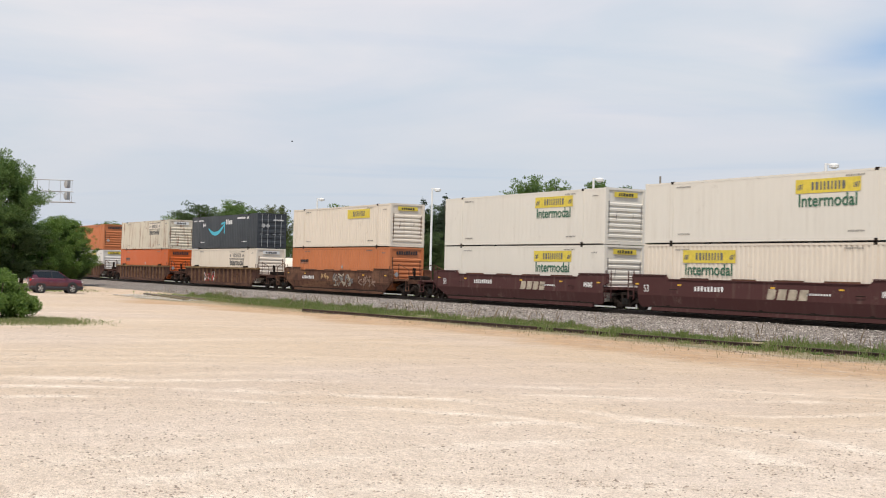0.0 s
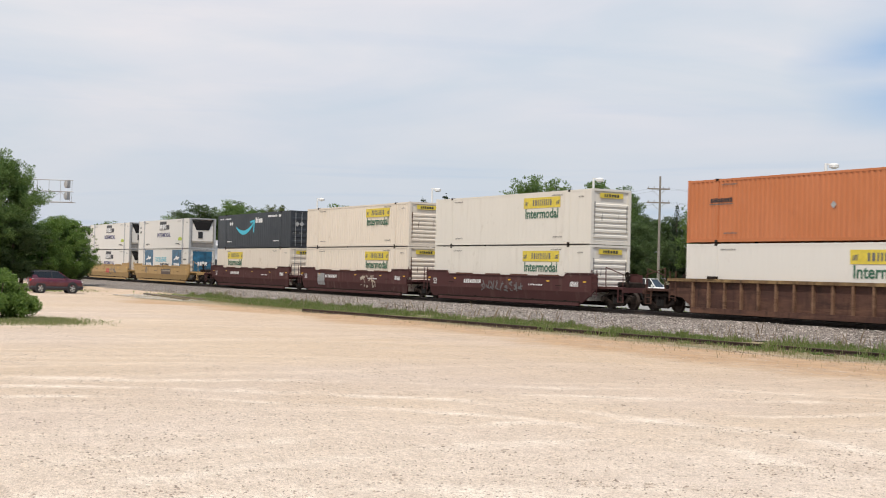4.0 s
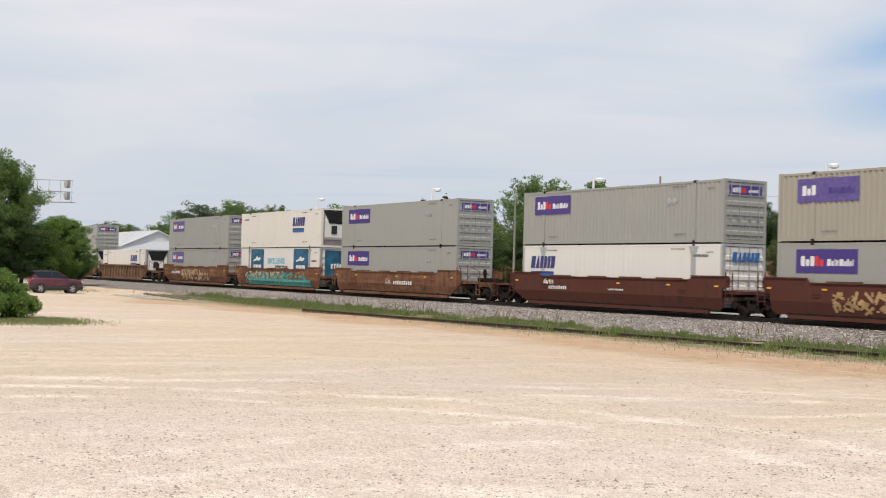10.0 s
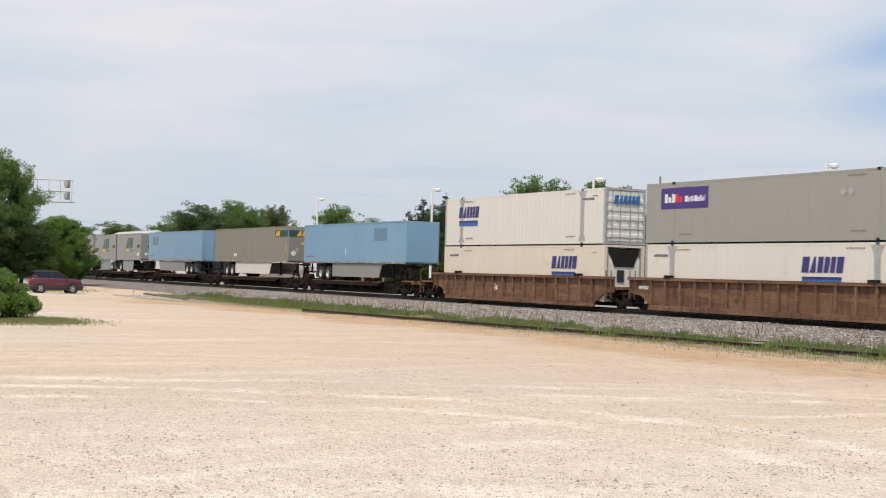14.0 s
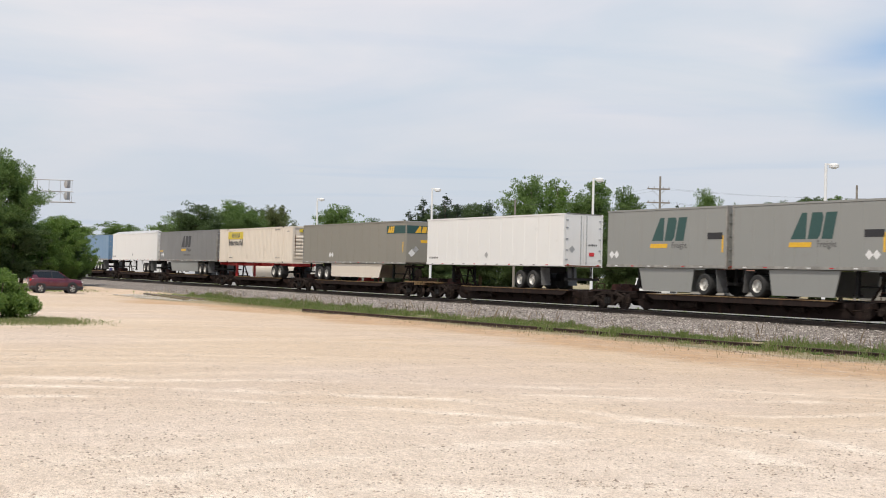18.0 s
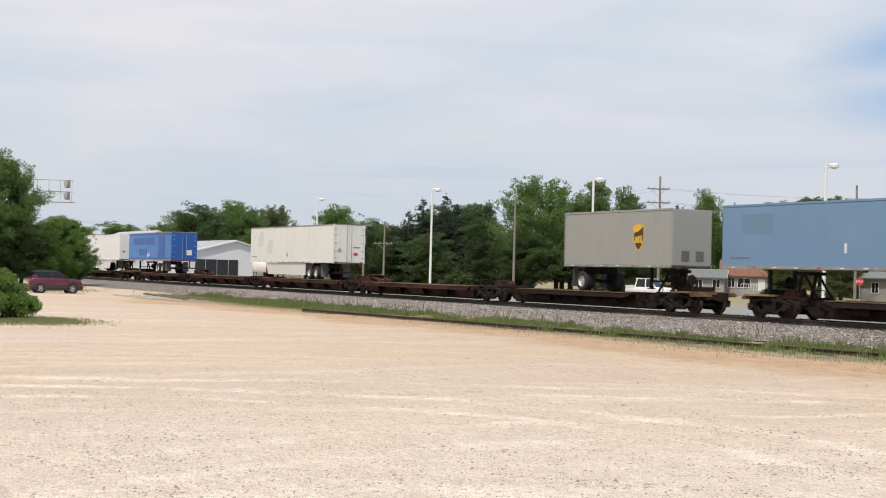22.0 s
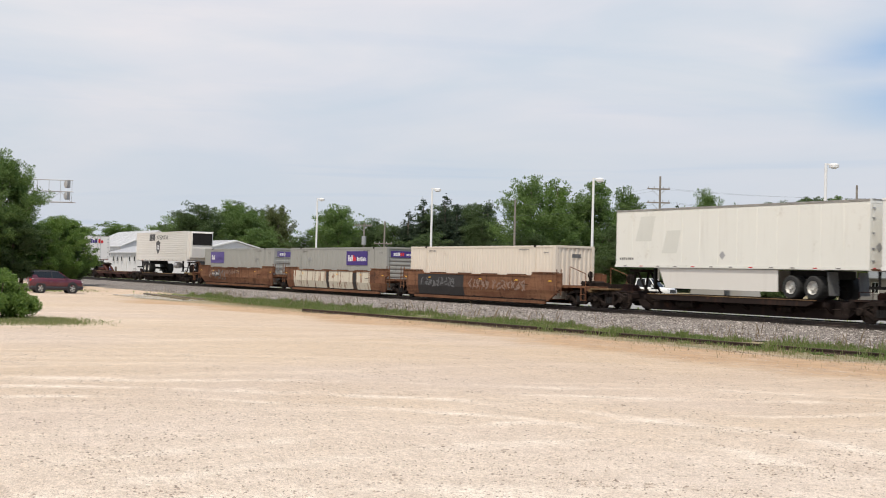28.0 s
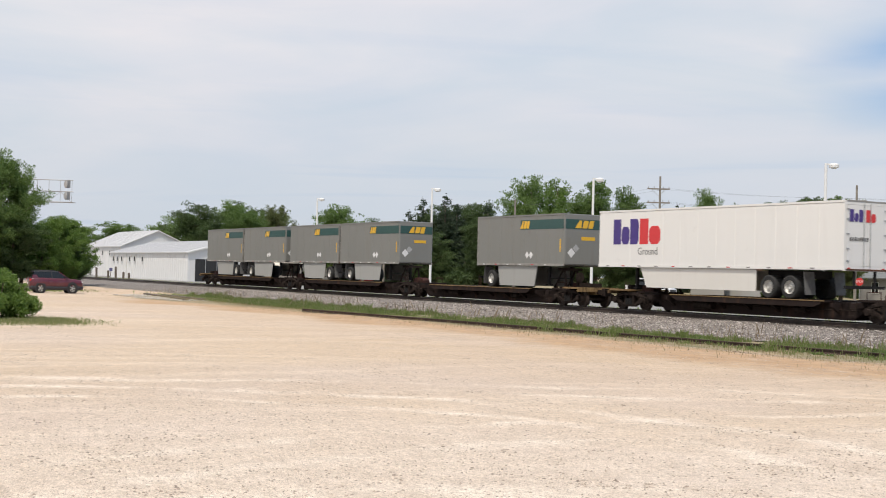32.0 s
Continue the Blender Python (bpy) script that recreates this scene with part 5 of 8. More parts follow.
    if sign in ("green_band", "green_band_short"):
        long = L > 12
        a = h - 2.6 if long else 0.2
        sign_frame(t, (a + h - 0.02) / 2, y, z0 + 2.3, h - 0.02 - a, 0.52, M["vinyl_dgreen"], name="green_band")
        bars(t, M["vinyl_gold"], a + 0.55 if long else 0.6, z0 + 2.3, [0.3, 0.25, 0.22], 0.42, y - 0.006, 0.04, slant=0.25, forms="TDI")
        if rear < 0:
            sign_frame(t, 0.0, h + 0.034, z0 + 2.3, 2.4, 0.52, M["vinyl_dgreen"], True, "green_band")
            bars(t, M["vinyl_gold"], 0.0, z0 + 2.3, [0.42, 0.33, 0.3], 0.42, h + 0.042, 0.06, slant=0.25, end=True, forms="TDI")
            diamonds(t, -0.8, z0 + 0.75, h + 0.034, 1, 0.26, True, "vinyl_white")
            diamonds(t, -0.5, z0 + 1.0, h + 0.034, 1, 0.22, True, "alu")
            bars(t, M["vinyl_gold"], 0.3, z0 + 1.55, [0.9], 0.22, h + 0.034, end=True)
        diamonds(t, -3.3 if long else 0.9, z0 + 0.62, y, 2, 0.2)
        bars(t, M["vinyl_gold"], h - 0.3, z0 + 1.2, [0.1], 0.8, y, name="number_strip")
    if sign == "shield":
        piece("shield_emblem", 0, lambda b: b.prism([(-0.42, 0.55), (0, 0.68), (0.42, 0.55), (0.42, -0.1), (0.25, -0.5), (0, -0.72), (-0.25, -0.5), (-0.42, -0.1)], -0.004, 0), M["vinyl_gold"], t, (1.9, y, z0 + 1.5), (0, 0, 0), "brown and gold shield emblem")
        piece("shield_field", 0, lambda b: b.prism([(-0.36, 0.5), (0, 0.61), (0.36, 0.5), (0.36, -0.08), (0.2, -0.45), (0, -0.64), (-0.2, -0.45), (-0.36, -0.08)], -0.004, 0), M["vinyl_brown"], t, (1.9, y - 0.005, z0 + 1.5))
        piece("shield_top", 0, lambda b: b.prism([(-0.38, 0.5), (-0.38, 0.2), (0.0, 0.3), (0.36, 0.52), (0.0, 0.62)], -0.004, 0), M["vinyl_gold"], t, (1.9, y - 0.01, z0 + 1.5))
        bars(t, M["vinyl_gold"], 1.9, z0 + 1.4, [0.15, 0.13, 0.13], 0.36, y - 0.01, 0.05)
        sign_frame(t, -0.4, h + 0.034, z0 + 0.6, 0.5, 0.5, M["faded_black"], True, "data_plate")
        sign_frame(t, 0.5, h + 0.034, z0 + 0.6, 0.5, 0.5, M["faded_black"], True, "data_plate")
    if sign == "two_colour":
        bars(t, M["purple"], -5.9, z0 + 1.78, [0.6, 0.62, 0.66], 1.25, y, 0.05, tall=[1, 0.7, 1], forms="IOD")
        bars(t, M["vinyl_orange"], -4.05, z0 + 1.78, [0.66, 0.85], 1.25, y, 0.05, tall=[1, 0.7], forms="IO")
        lettering("Ground", 0.5, M["faded_black"], t, (-4.2, y - 0.004, z0 + 0.8), squeeze=0.95)
        bars(t, M["purple"], -0.62, z0 + 2.25, [0.24, 0.22, 0.24], 0.5, h + 0.03, 0.04, end=True, tall=[1, 0.7, 1], forms="IOD")
        bars(t, M["vinyl_orange"], 0.22, z0 + 2.25, [0.26, 0.28], 0.5, h + 0.03, 0.04, end=True, tall=[1, 0.7], forms="IO")
        bars(t, M["faded_black"], -0.45, z0 + 1.3, [0.1] * 8, 0.16, h + 0.03, 0.04, end=True)
        lettering("Ground", 0.26, M["faded_black"], t, (0.55, z0 + 0.0, z0 + 1.85), end=True)
    if sign == "cooler":
        bars(t, M["vinyl_black"], -2.7, z0 + 2.35, [0.34, 0.34, 0.16, 0.46, 0.34], 0.66, y, 0.04, slant=0.1, forms="DDIDI")
        lettering("INTERMODAL", 0.6, M["faded_black"], t, (0.6, y - 0.004, z0 + 2.3), slant=0.2, squeeze=1.0)
        piece("crest_emblem", 0, lambda b: b.prism([(-0.62, 0.5), (0, 0.7), (0.62, 0.5), (0.55, -0.25), (0, -0.72), (-0.55, -0.25)], -0.004, 0), M["vinyl_black"], t, (-0.7, y, z0 + 1.35), (0, 0, 0), "black crest emblem")
        bars(t, M["vinyl_white"], -0.7, z0 + 1.35, [0.14, 0.2, 0.14], 0.5, y - 0.006, 0.1)
    if sign == "two_blues":
        sign_frame(t, 0, y, z0 + 1.42, L - 0.3, 2.25, M["blue_patch"], name="faded_side")
        sign_frame(t, -1.9, y - 0.007, z0 + 2.0, 7.2, 0.75, M["blue"], name="overpainted_patch")
        sign_frame(t, -2.0, y - 0.007, z0 + 0.85, 2.7, 0.7, M["blue"], name="overpainted_patch")
        sign_frame(t, 4.0, y - 0.007, z0 + 1.42, 2.3, 2.2, M["blue"], name="overpainted_patch")
        diamonds(t, -0.4, z0 + 0.55, y - 0.008, 2, 0.22)
        sign_frame(t, 0.5, h + 0.024, z0 + 0.85, 0.55, 0.5, M["vinyl_white"], True, "notice")
    if sign == "patched":
        sign_frame(t, (-0.36 if rear > 0 else 0.28) * L, y, z0 + 2.0, 1.9, 0.85, M["blue_shadow" if "blue" in colour else "cream"], name="overpainted_patch", thick=0.003)
        bars(t, M["faded_black"], -h + 1.2, z0 + 0.5, [0.1] * 8, 0.1, y)
        sign_frame(t, -0.8, y, z0 + 0.9, 0.12, 0.4, M["vinyl_white"], name="notice", thick=0.003)
    if sign == "plain" and "painted-over" in label:
        for q, z, a in ((-0.36, 1.9, 1.0), (-0.24, 1.25, 0.9)):
            piece("painted_over_mark", a, lambda b: b.prism([(-0.7 * a, -0.6 * a), (0.5 * a, -0.6 * a), (0.8 * a, 0.6 * a), (-0.3 * a, 0.6 * a)], -0.002, 0), M["ghost"], t, (q * L, y, z0 + z))
    if sign == "plain":
        diamonds(t, -0.3, z0 + 0.62, y, 1, 0.2, mat="alu")
        bars(t, M["faded_black"], -h + 0.9, z0 + 0.45, [0.1] * 7, 0.12, y)
        bars(t, M["faded_black"], 0.62, z0 + 1.2, [0.09] * 5, 0.11, h + 0.024 if rear > 0 else h + 0.034, 0.03, end=True)
        diamonds(t, -0.75, z0 + 0.95, h + 0.03, 1, 0.2, True, "alu")
        sign_frame(t, 0.55, h + 0.03, z0 + 0.7, 0.34, 0.2, M["vinyl_orange"], True, "notice")
    return rolling(t, (x_left + x_right) / 2, DECK)


LB = "faded light blue highway trailer on a spine car"
WT = "plain white highway trailer on a spine car"
PUP = "short grey freight trailer with dark slanted letters"
PUPG = "short grey freight trailer with a dark green band"
trailer(-495.4, -479.3, "light_blue", -1, LB, "trailer_grey", "patched")
trailer(-514.9, -498.6, "brown_grey", -1, "brown-grey highway trailer with a dark green band", "white", "green_band")
trailer(-534.5, -518.3, "light_blue", 1, LB, "trailer_grey", "patched")
trailer(-546.0, -537.3, "trailer_grey", -1, PUP, "trailer_grey", "slant_letters", axles=1)
trailer(-555.2, -546.5, "trailer_grey", 1, PUP, "trailer_grey", "slant_letters", axles=1)
trailer(-564.7, -556.0, "trailer_grey", -1, PUP, "trailer_grey", "slant_letters", axles=1)
trailer(-573.8, -565.1, "trailer_grey", 1, PUP, "trailer_grey", "slant_letters", axles=1)
trailer(-592.4, -577.6, "bright_white", 1, WT, "", "plain")
trailer(-611.6, -595.3, "brown_grey", -1, "brown-grey highway trailer with a dark green band", "cream", "green_band")
trailer(-646.8, -630.6, "mid_grey", 1, "dark grey highway trailer with black slanted letters", "trailer_grey", "dark_letters")
trailer(-663.8, -647.7, "bright_white", 1, WT, "", "plain")
trailer(-681.4, -665.4, "steel_blue", 1, "faded steel blue highway trailer on a spine car", "", "patched")
trailer(-693.5, -684.9, "grey", -1, "short grey trailer with a brown and gold shield", "", "shield", axles=1)
trailer(-738.4, -722.3, "white3", 1, "white highway trailer with painted-over marks", "white2", "plain")
trailer(-773.5, -759.1, "blue", 1, "strong blue highway trailer with painted-over patches", "", "two_blues")
trailer(-791.9, -777.2, "bright_white", -1, WT, "white2", "plain")
trailer(-811.2, -794.9, "bright_white", 1, WT, "", "plain")
trailer(-828.8, -812.7, "pale_grey", 1, "plain pale grey highway trailer on a spine car", "pale_grey", "plain")
trailer(-846.4, -830.1, "bright_white", 1, WT, "", "plain")
trailer(-863.1, -847.0, "white3", 1, "white highway trailer with painted-over marks", "white2", "plain")
trailer(-944.7, -928.6, "white2", -1, "white refrigerated trailer with black lettering and crest", "", "cooler", "slats")
trailer(-980.5, -964.3, "bright_white", 1, "white highway trailer with large purple and orange letters", "white2", "two_colour")
for a, c, r in ((-992.3, -983.6, -1), (-1011.0, -1002.2, -1), (-1020.1, -1011.4, 1), (-1029.8, -1021.1, -1), (-1038.9, -1030.2, 1)):
    trailer(a, c, "pup_grey", r, PUPG, "pale_grey", "green_band_short", axles=1)


def chassis_container():
    """A container that rides on a red wheeled chassis."""
    ch = thing("container_chassis", "red wheeled chassis frame under a cream container", "trailer")
    for s in (-0.5, 0.5):
        piece("main_rail", 0, bx(-8.0, 8.0, -0.08, 0.08, 0.92, 1.17), M["vinyl_red"], ch, (0, s, 0))
    for q in (-7.9, -4, 0, 4, 7.9):
        piece("cross_beam", 0, bx(-0.1, 0.1, -1.2, 1.2, 0.98, 1.165), M["vinyl_red"], ch, (q, 0, 0))
    for q in (4.3, 5.55):
        for s in (-1, 1):
            wh = piece("wheel", "tyre", None, M["rubber"], ch, (q, s * 1.12, 0.5), (0, 0, 0 if s < 0 else 180))
            piece("rim", 0, None, M["rim"], wh)
        piece("axle", "trailer", None, M["black"], ch, (q, 0, 0))
    for s in (-0.8, 0.8):
        piece("landing_leg", "red", bx(-0.09, 0.09, -0.09, 0.09, 0.0, 0.95), M["vinyl_red"], ch, (-4.9, s, 0))
    rolling(ch, -621.7, DECK)
    c = container(-613.6, 0, "cream", "yellow_only", 0.24, "ribs", "folded", "cream container with a yellow sign on a red chassis")
    lettering("Intermodal", 0.74, M["faded_black"], c, ((0.24 - 0.5) * CL, -CW / 2 - 0.004, 1.68), weight=0.012)
    c.location.z = DECK + 1.18
    MOVING[-1] = (c, -613.6 - CL / 2, DECK + 1.18)


chassis_container()


def motions():
    """The whole train rolls past at one steady speed."""
    for ob, x, z in MOVING:
        walk(ob, [(t, pose(x + SPEED * t, 0, z)) for t in (0, 8, 16, 24, 32)])
    walk(BIRD, [(t, pose(x, y, z, 0, 0, 240)) for t, x, y, z in ((0, -138.5, 18.6, 16.6), (0.4, -139.8, 16.3, 17.3), (0.8, -141.3, 13.8, 17.5), (1.2, -143.1, 10.7, 17.4), (1.6, -145.1, 7.2, 17.0), (2, -147.4, 3.4, 16.9), (2.4, -149.7, -0.6, 16.9), (2.8, -152.0, -4.5, 16.9), (6, -170, -36, 18), (32, -317, -294, 40))])


# ---- ground, ballast and track ----
GZ = -0.5


def ground_material():
    m, n, l, b = material("gravel_and_grass_ground", 0.92)
    tc = n.new("ShaderNodeTexCoord")
    v = tc.outputs["Object"]
    sep = n.new("ShaderNodeSeparateXYZ")
    l.new(v, sep.inputs[0])
    # limestone gravel: broad worn tracks, patches and stones
    track = noise_node(n, l, v, 0.22, 5, (0.35, 1.6, 1), None, 0.6)
    broad = noise_node(n, l, v, 0.09, 4)
    mid = noise_node(n, l, v, 1.7, 5)
    stone = n.new("ShaderNodeTexVoronoi")
    stone.inputs["Scale"].default_value = 26
    l.new(v, stone.inputs["Vector"])
    grit = noise_node(n, l, v, 60, 3)
    base = blend(n, l, ramp(n, l, broad, 0.4, 0.6), (0.66, 0.54, 0.45), (0.68, 0.535, 0.39))
    # wheel ruts: long thin pale lines that cross at two slants
    for turn, shift in ((60, 3.0), (78, 9.0), (96, 5.0)):
        mp = n.new("ShaderNodeMapping")
        mp.vector_type = "TEXTURE"
        mp.inputs["Rotation"].default_value = (0, 0, radians(turn))
        mp.inputs["Scale"].default_value, mp.inputs["Location"].default_value = (16, 1.5, 1), (shift, shift, 0)
        l.new(v, mp.inputs["Vector"])
        rut = noise_node(n, l, mp.outputs["Vector"], 0.9, 4, None, None, 0.55)
        base = blend(n, l, ramp(n, l, rut, 0.54, 0.64, 0, 0.5), base, (0.84, 0.71, 0.58))
        base = blend(n, l, ramp(n, l, rut, 0.44, 0.33, 0, 0.22), base, (0.56, 0.44, 0.34))
    # a spread of fresh pale stone
    near = n.new("ShaderNodeVectorMath")
    near.operation = "DISTANCE"
    l.new(v, near.inputs[0])
    near.inputs[1].default_value = (-4.0, -37.0, GZ)
    spread = times(n, l, near.outputs["Value"], times(n, l, noise_node(n, l, v, 0.3, 5, None, None, 0.6), 9.0), "SUBTRACT")
    base = blend(n, l, ramp(n, l, spread, 13.0, 4.0, 0, 0.75), base, (0.83, 0.725, 0.63))
    # packed turning tracks of cars, two wheels each
    for cx, cy, rad, wide in ((5.7, -30.5, 19.0, 0.34), (5.7, -30.5, 20.7, 0.3), (8.0, -40.0, 19.2, 0.42), (8.0, -40.0, 17.6, 0.3), (-12.1, -38.5, 8.6, 0.3), (-12.1, -38.5, 10.2, 0.36), (22.0, -52.0, 47.0, 0.4), (22.0, -52.0, 48.7, 0.4)):
        off = n.new("ShaderNodeVectorMath")
        off.operation = "DISTANCE"
        flat = n.new("ShaderNodeVectorMath")
        flat.operation = "MULTIPLY"
        flat.inputs[1].default_value = (1, 1, 0)
        l.new(v, flat.inputs[0])
        l.new(flat.outputs["Vector"], off.inputs[0])
        off.inputs[1].default_value = (cx, cy, 0)
        wob = times(n, l, noise_node(n, l, v, 0.4, 4, None, None, 0.6), 1.1)
        gone = times(n, l, times(n, l, off.outputs["Value"], wob, "ADD"), rad + 0.55, "SUBTRACT")
        lane = ramp(n, l, times(n, l, gone, 0.0, "ABSOLUTE"), wide, wide * 0.25)
        base = blend(n, l, times(n, l, lane, ramp(n, l, noise_node(n, l, v, 0.5, 6, None, None, 0.65), 0.4, 0.58, 0, 0.95)), base, (0.93, 0.83, 0.72))
    base = blend(n, l, ramp(n, l, track, 0.52, 0.68, 0, 0.2), base, (0.8, 0.69, 0.58))
    base = blend(n, l, ramp(n, l, mid, 0.42, 0.75, 0, 0.4), base, (0.52, 0.41, 0.32))
    base = blend(n, l, ramp(n, l, noise_node(n, l, v, 9, 5, (0.7, 1.2, 1), None, 0.7), 0.45, 0.66, 0, 0.45), base, (0.44, 0.35, 0.28))
    base = blend(n, l, ramp(n, l, grit, 0.5, 0.68, 0, 0.7), base, (0.33, 0.265, 0.22))
    base = blend(n, l, ramp(n, l, noise_node(n, l, v, 30, 4, None, None, 0.7), 0.5, 0.36, 0, 0.5), base, (0.84, 0.74, 0.64))
    sc = n.new("ShaderNodeMix")
    sc.data_type, sc.blend_type = "RGBA", "MULTIPLY"
    sc.inputs[0].default_value = 0.35
    l.new(base, sc.inputs[6])
    grey = n.new("ShaderNodeSeparateColor")
    l.new(stone.outputs["Color"], grey.inputs[0])
    l.new(blend(n, l, grey.outputs[0], (0.42, 0.4, 0.38), (1.0, 1.0, 1.0)), sc.inputs[7])
    sat = n.new("ShaderNodeHueSaturation")
    sat.inputs["Saturation"].default_value = 1.08
    sat.inputs["Value"].default_value = 1.09
    l.new(sc.outputs[2], sat.inputs["Color"])
    gravel = sat.outputs["Color"]
    # the lot ends along the strip of grass beside the old siding
    edge = times(n, l, sep.outputs["Y"], times(n, l, noise_node(n, l, v, 0.35, 5), 2.4), "ADD")
    edge = times(n, l, edge, ramp(n, l, sep.outputs["X"], -97, -90, 7, 0), "SUBTRACT")      # the driveway runs on to the track here
    dirt = blend(n, l, ramp(n, l, mid, 0.3, 0.7), (0.56, 0.39, 0.24), (0.42, 0.3, 0.19))
    lot = blend(n, l, ramp(n, l, edge, -27.0, -15.0, 0, 0.4), gravel, dirt)
    margin = times(n, l, sep.outputs["Y"], times(n, l, noise_node(n, l, v, 0.13, 5, None, None, 0.6), 9.0), "ADD")
    margin = times(n, l, margin, ramp(n, l, sep.outputs["X"], -97, -80, 9, 0), "SUBTRACT")
    worn = times(n, l, ramp(n, l, margin, -14.2, -12.6), ramp(n, l, noise_node(n, l, v, 0.9, 5, None, None, 0.65), 0.3, 0.55, 0.55, 1.0))
    lot = blend(n, l, worn, lot, blend(n, l, ramp(n, l, mid, 0.35, 0.65), (0.53, 0.345, 0.2), (0.42, 0.28, 0.17)))
    far = blend(n, l, ramp(n, l, noise_node(n, l, v, 0.6, 6), 0.35, 0.65), (0.2, 0.19, 0.1), (0.38, 0.3, 0.19))
    l.new(blend(n, l, ramp(n, l, edge, -13.8, -12.6), lot, far), b.inputs["Base Color"])
    h = times(n, l, times(n, l, stone.outputs["Distance"], -0.6), grit, "ADD")
    bumped(n, l, b, times(n, l, h, mid, "ADD"), 0.8, 0.035)
    return m


def ground():
    """One sheet to the horizon, fine and uneven where the lot is near."""
    xs = [-3000, -900, -400, -250] + [-180 + 4 * i for i in range(25)] + [-80 + 0.8 * i for i in range(100)] + [2, 20, 60, 200, 900, 3000]
    ys = [-3000, -900, -300, -120, -70, -55] + [-45 + 0.8 * i for i in range(45)] + [-8, -4, 0, 8, 20, 40, 80, 160, 400, 1000, 3000]
    vs = []
    for y in ys:
        for x in xs:
            z = GZ
            if -80 <= x <= 2 and -45 <= y <= -9:
                z += 0.05 * noise.noise(Vector((x * 0.2, y * 0.35, 0))) + 0.015 * noise.noise(Vector((x * 0.9, y * 1.3, 4)))
            if y < -10 and x < -55:
                z -= 0.3 * min(1, (-55 - x) / 42)
            if y > 6:
                z += 0.12
            vs.append((x, y, z))
    c = len(xs)
    b = Build()
    b.add(vs, [(j * c + i, j * c + i + 1, (j + 1) * c + i + 1, (j + 1) * c + i) for j in range(len(ys) - 1) for i in range(c - 1)])
    return tagged(new("ground", b.mesh("ground", ground_material(), True)), "pale limestone gravel lot running out to rough grass", "ground", kind="structure")


ground()


def stone_material(name, a, c, d):
    m, n, l, b = material(name, 0.9)
    g = n.new("ShaderNodeNewGeometry")
    tc = n.new("ShaderNodeTexCoord")
    r = n.new("ShaderNodeValToRGB")
    r.color_ramp.elements[0].color, r.color_ramp.elements[1].color = (*a, 1), (*d, 1)
    r.color_ramp.elements.new(0.55).color = (*c, 1)
    l.new(g.outputs["Random Per Island"], r.inputs[0])
    k = noise_node(n, l, tc.outputs["Object"], 40, 3)
    l.new(blend(n, l, ramp(n, l, k, 0.4, 0.7, 0, 0.3), r.outputs[0], a), b.inputs["Base Color"])
    return m


def ballast_material():
    m, n, l, b = material("crushed_stone_ballast", 0.92)
    v = n.new("ShaderNodeTexCoord").outputs["Object"]
    vor = n.new("ShaderNodeTexVoronoi")
    vor.inputs["Scale"].default_value = 15
    l.new(v, vor.inputs["Vector"])
    hsv = n.new("ShaderNodeSeparateColor")
    l.new(vor.outputs["Color"], hsv.inputs[0])
    c = blend(n, l, hsv.outputs[0], (0.24, 0.21, 0.19), (0.58, 0.51, 0.46))
    c = blend(n, l, ramp(n, l, noise_node(n, l, v, 0.5, 4), 0.4, 0.7, 0, 0.45), c, (0.27, 0.22, 0.185))
    sep = n.new("ShaderNodeSeparateXYZ")
    l.new(v, sep.inputs[0])
    oil = times(n, l, times(n, l, sep.outputs["Y"], sep.outputs["Y"]), times(n, l, noise_node(n, l, v, 0.9, 4), 3.0), "ADD")
    c = blend(n, l, ramp(n, l, oil, 6.5, 3.6, 0, 0.75), c, (0.085, 0.062, 0.05))
    # shade in the gaps between stones, painted into the colour
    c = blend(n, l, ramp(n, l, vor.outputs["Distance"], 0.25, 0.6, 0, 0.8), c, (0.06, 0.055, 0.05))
    l.new(c, b.inputs["Base Color"])
    bumped(n, l, b, times(n, l, vor.outputs["Distance"], -1.0), 1.0, 0.06)
    return m


def shoulder(y):
    """Height of the ballast across the track."""
    a = abs(y)
    if a < 1.9:
        return -0.19
    if y > 0:
        return -0.19 - min(1, (a - 1.9) / 2.5) * 0.24
    return -0.19 - min(1, (a - 1.9) / 7.0) ** 0.8 * 0.3


def ballast():
    xs = [-900, -400, -260] + [-200 + 1.2 * i for i in range(80)] + [-104 + 0.35 * i for i in range(310)] + [5, 40, 200]
    ys = [-9.6 + 0.3 * i for i in range(27)] + [-1.5, -0.75, 0, 0.75, 1.5, 2.2, 3, 3.7, 4.6]
    vs = []
    for y in ys:
        for x in xs:
            w = 0.035 * noise.noise(Vector((x * 1.9, y * 1.9, 1))) + 0.05 * noise.noise(Vector((x * 0.3, y * 0.5, 9)))
            if y < -9.4 or y > 4.4:
                vs.append((x, y + noise.noise(Vector((x * 0.25, y, 3))) * 0.8, GZ - 0.03))
            else:
                vs.append((x, y, shoulder(y) + (w if abs(y) > 1.4 else 0.0)))
    c = len(xs)
    b = Build()
    b.add(vs, [(j * c + i, j * c + i + 1, (j + 1) * c + i + 1, (j + 1) * c + i) for j in range(len(ys) - 1) for i in range(c - 1)])
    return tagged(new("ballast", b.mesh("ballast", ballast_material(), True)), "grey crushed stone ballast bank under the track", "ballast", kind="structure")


ballast()


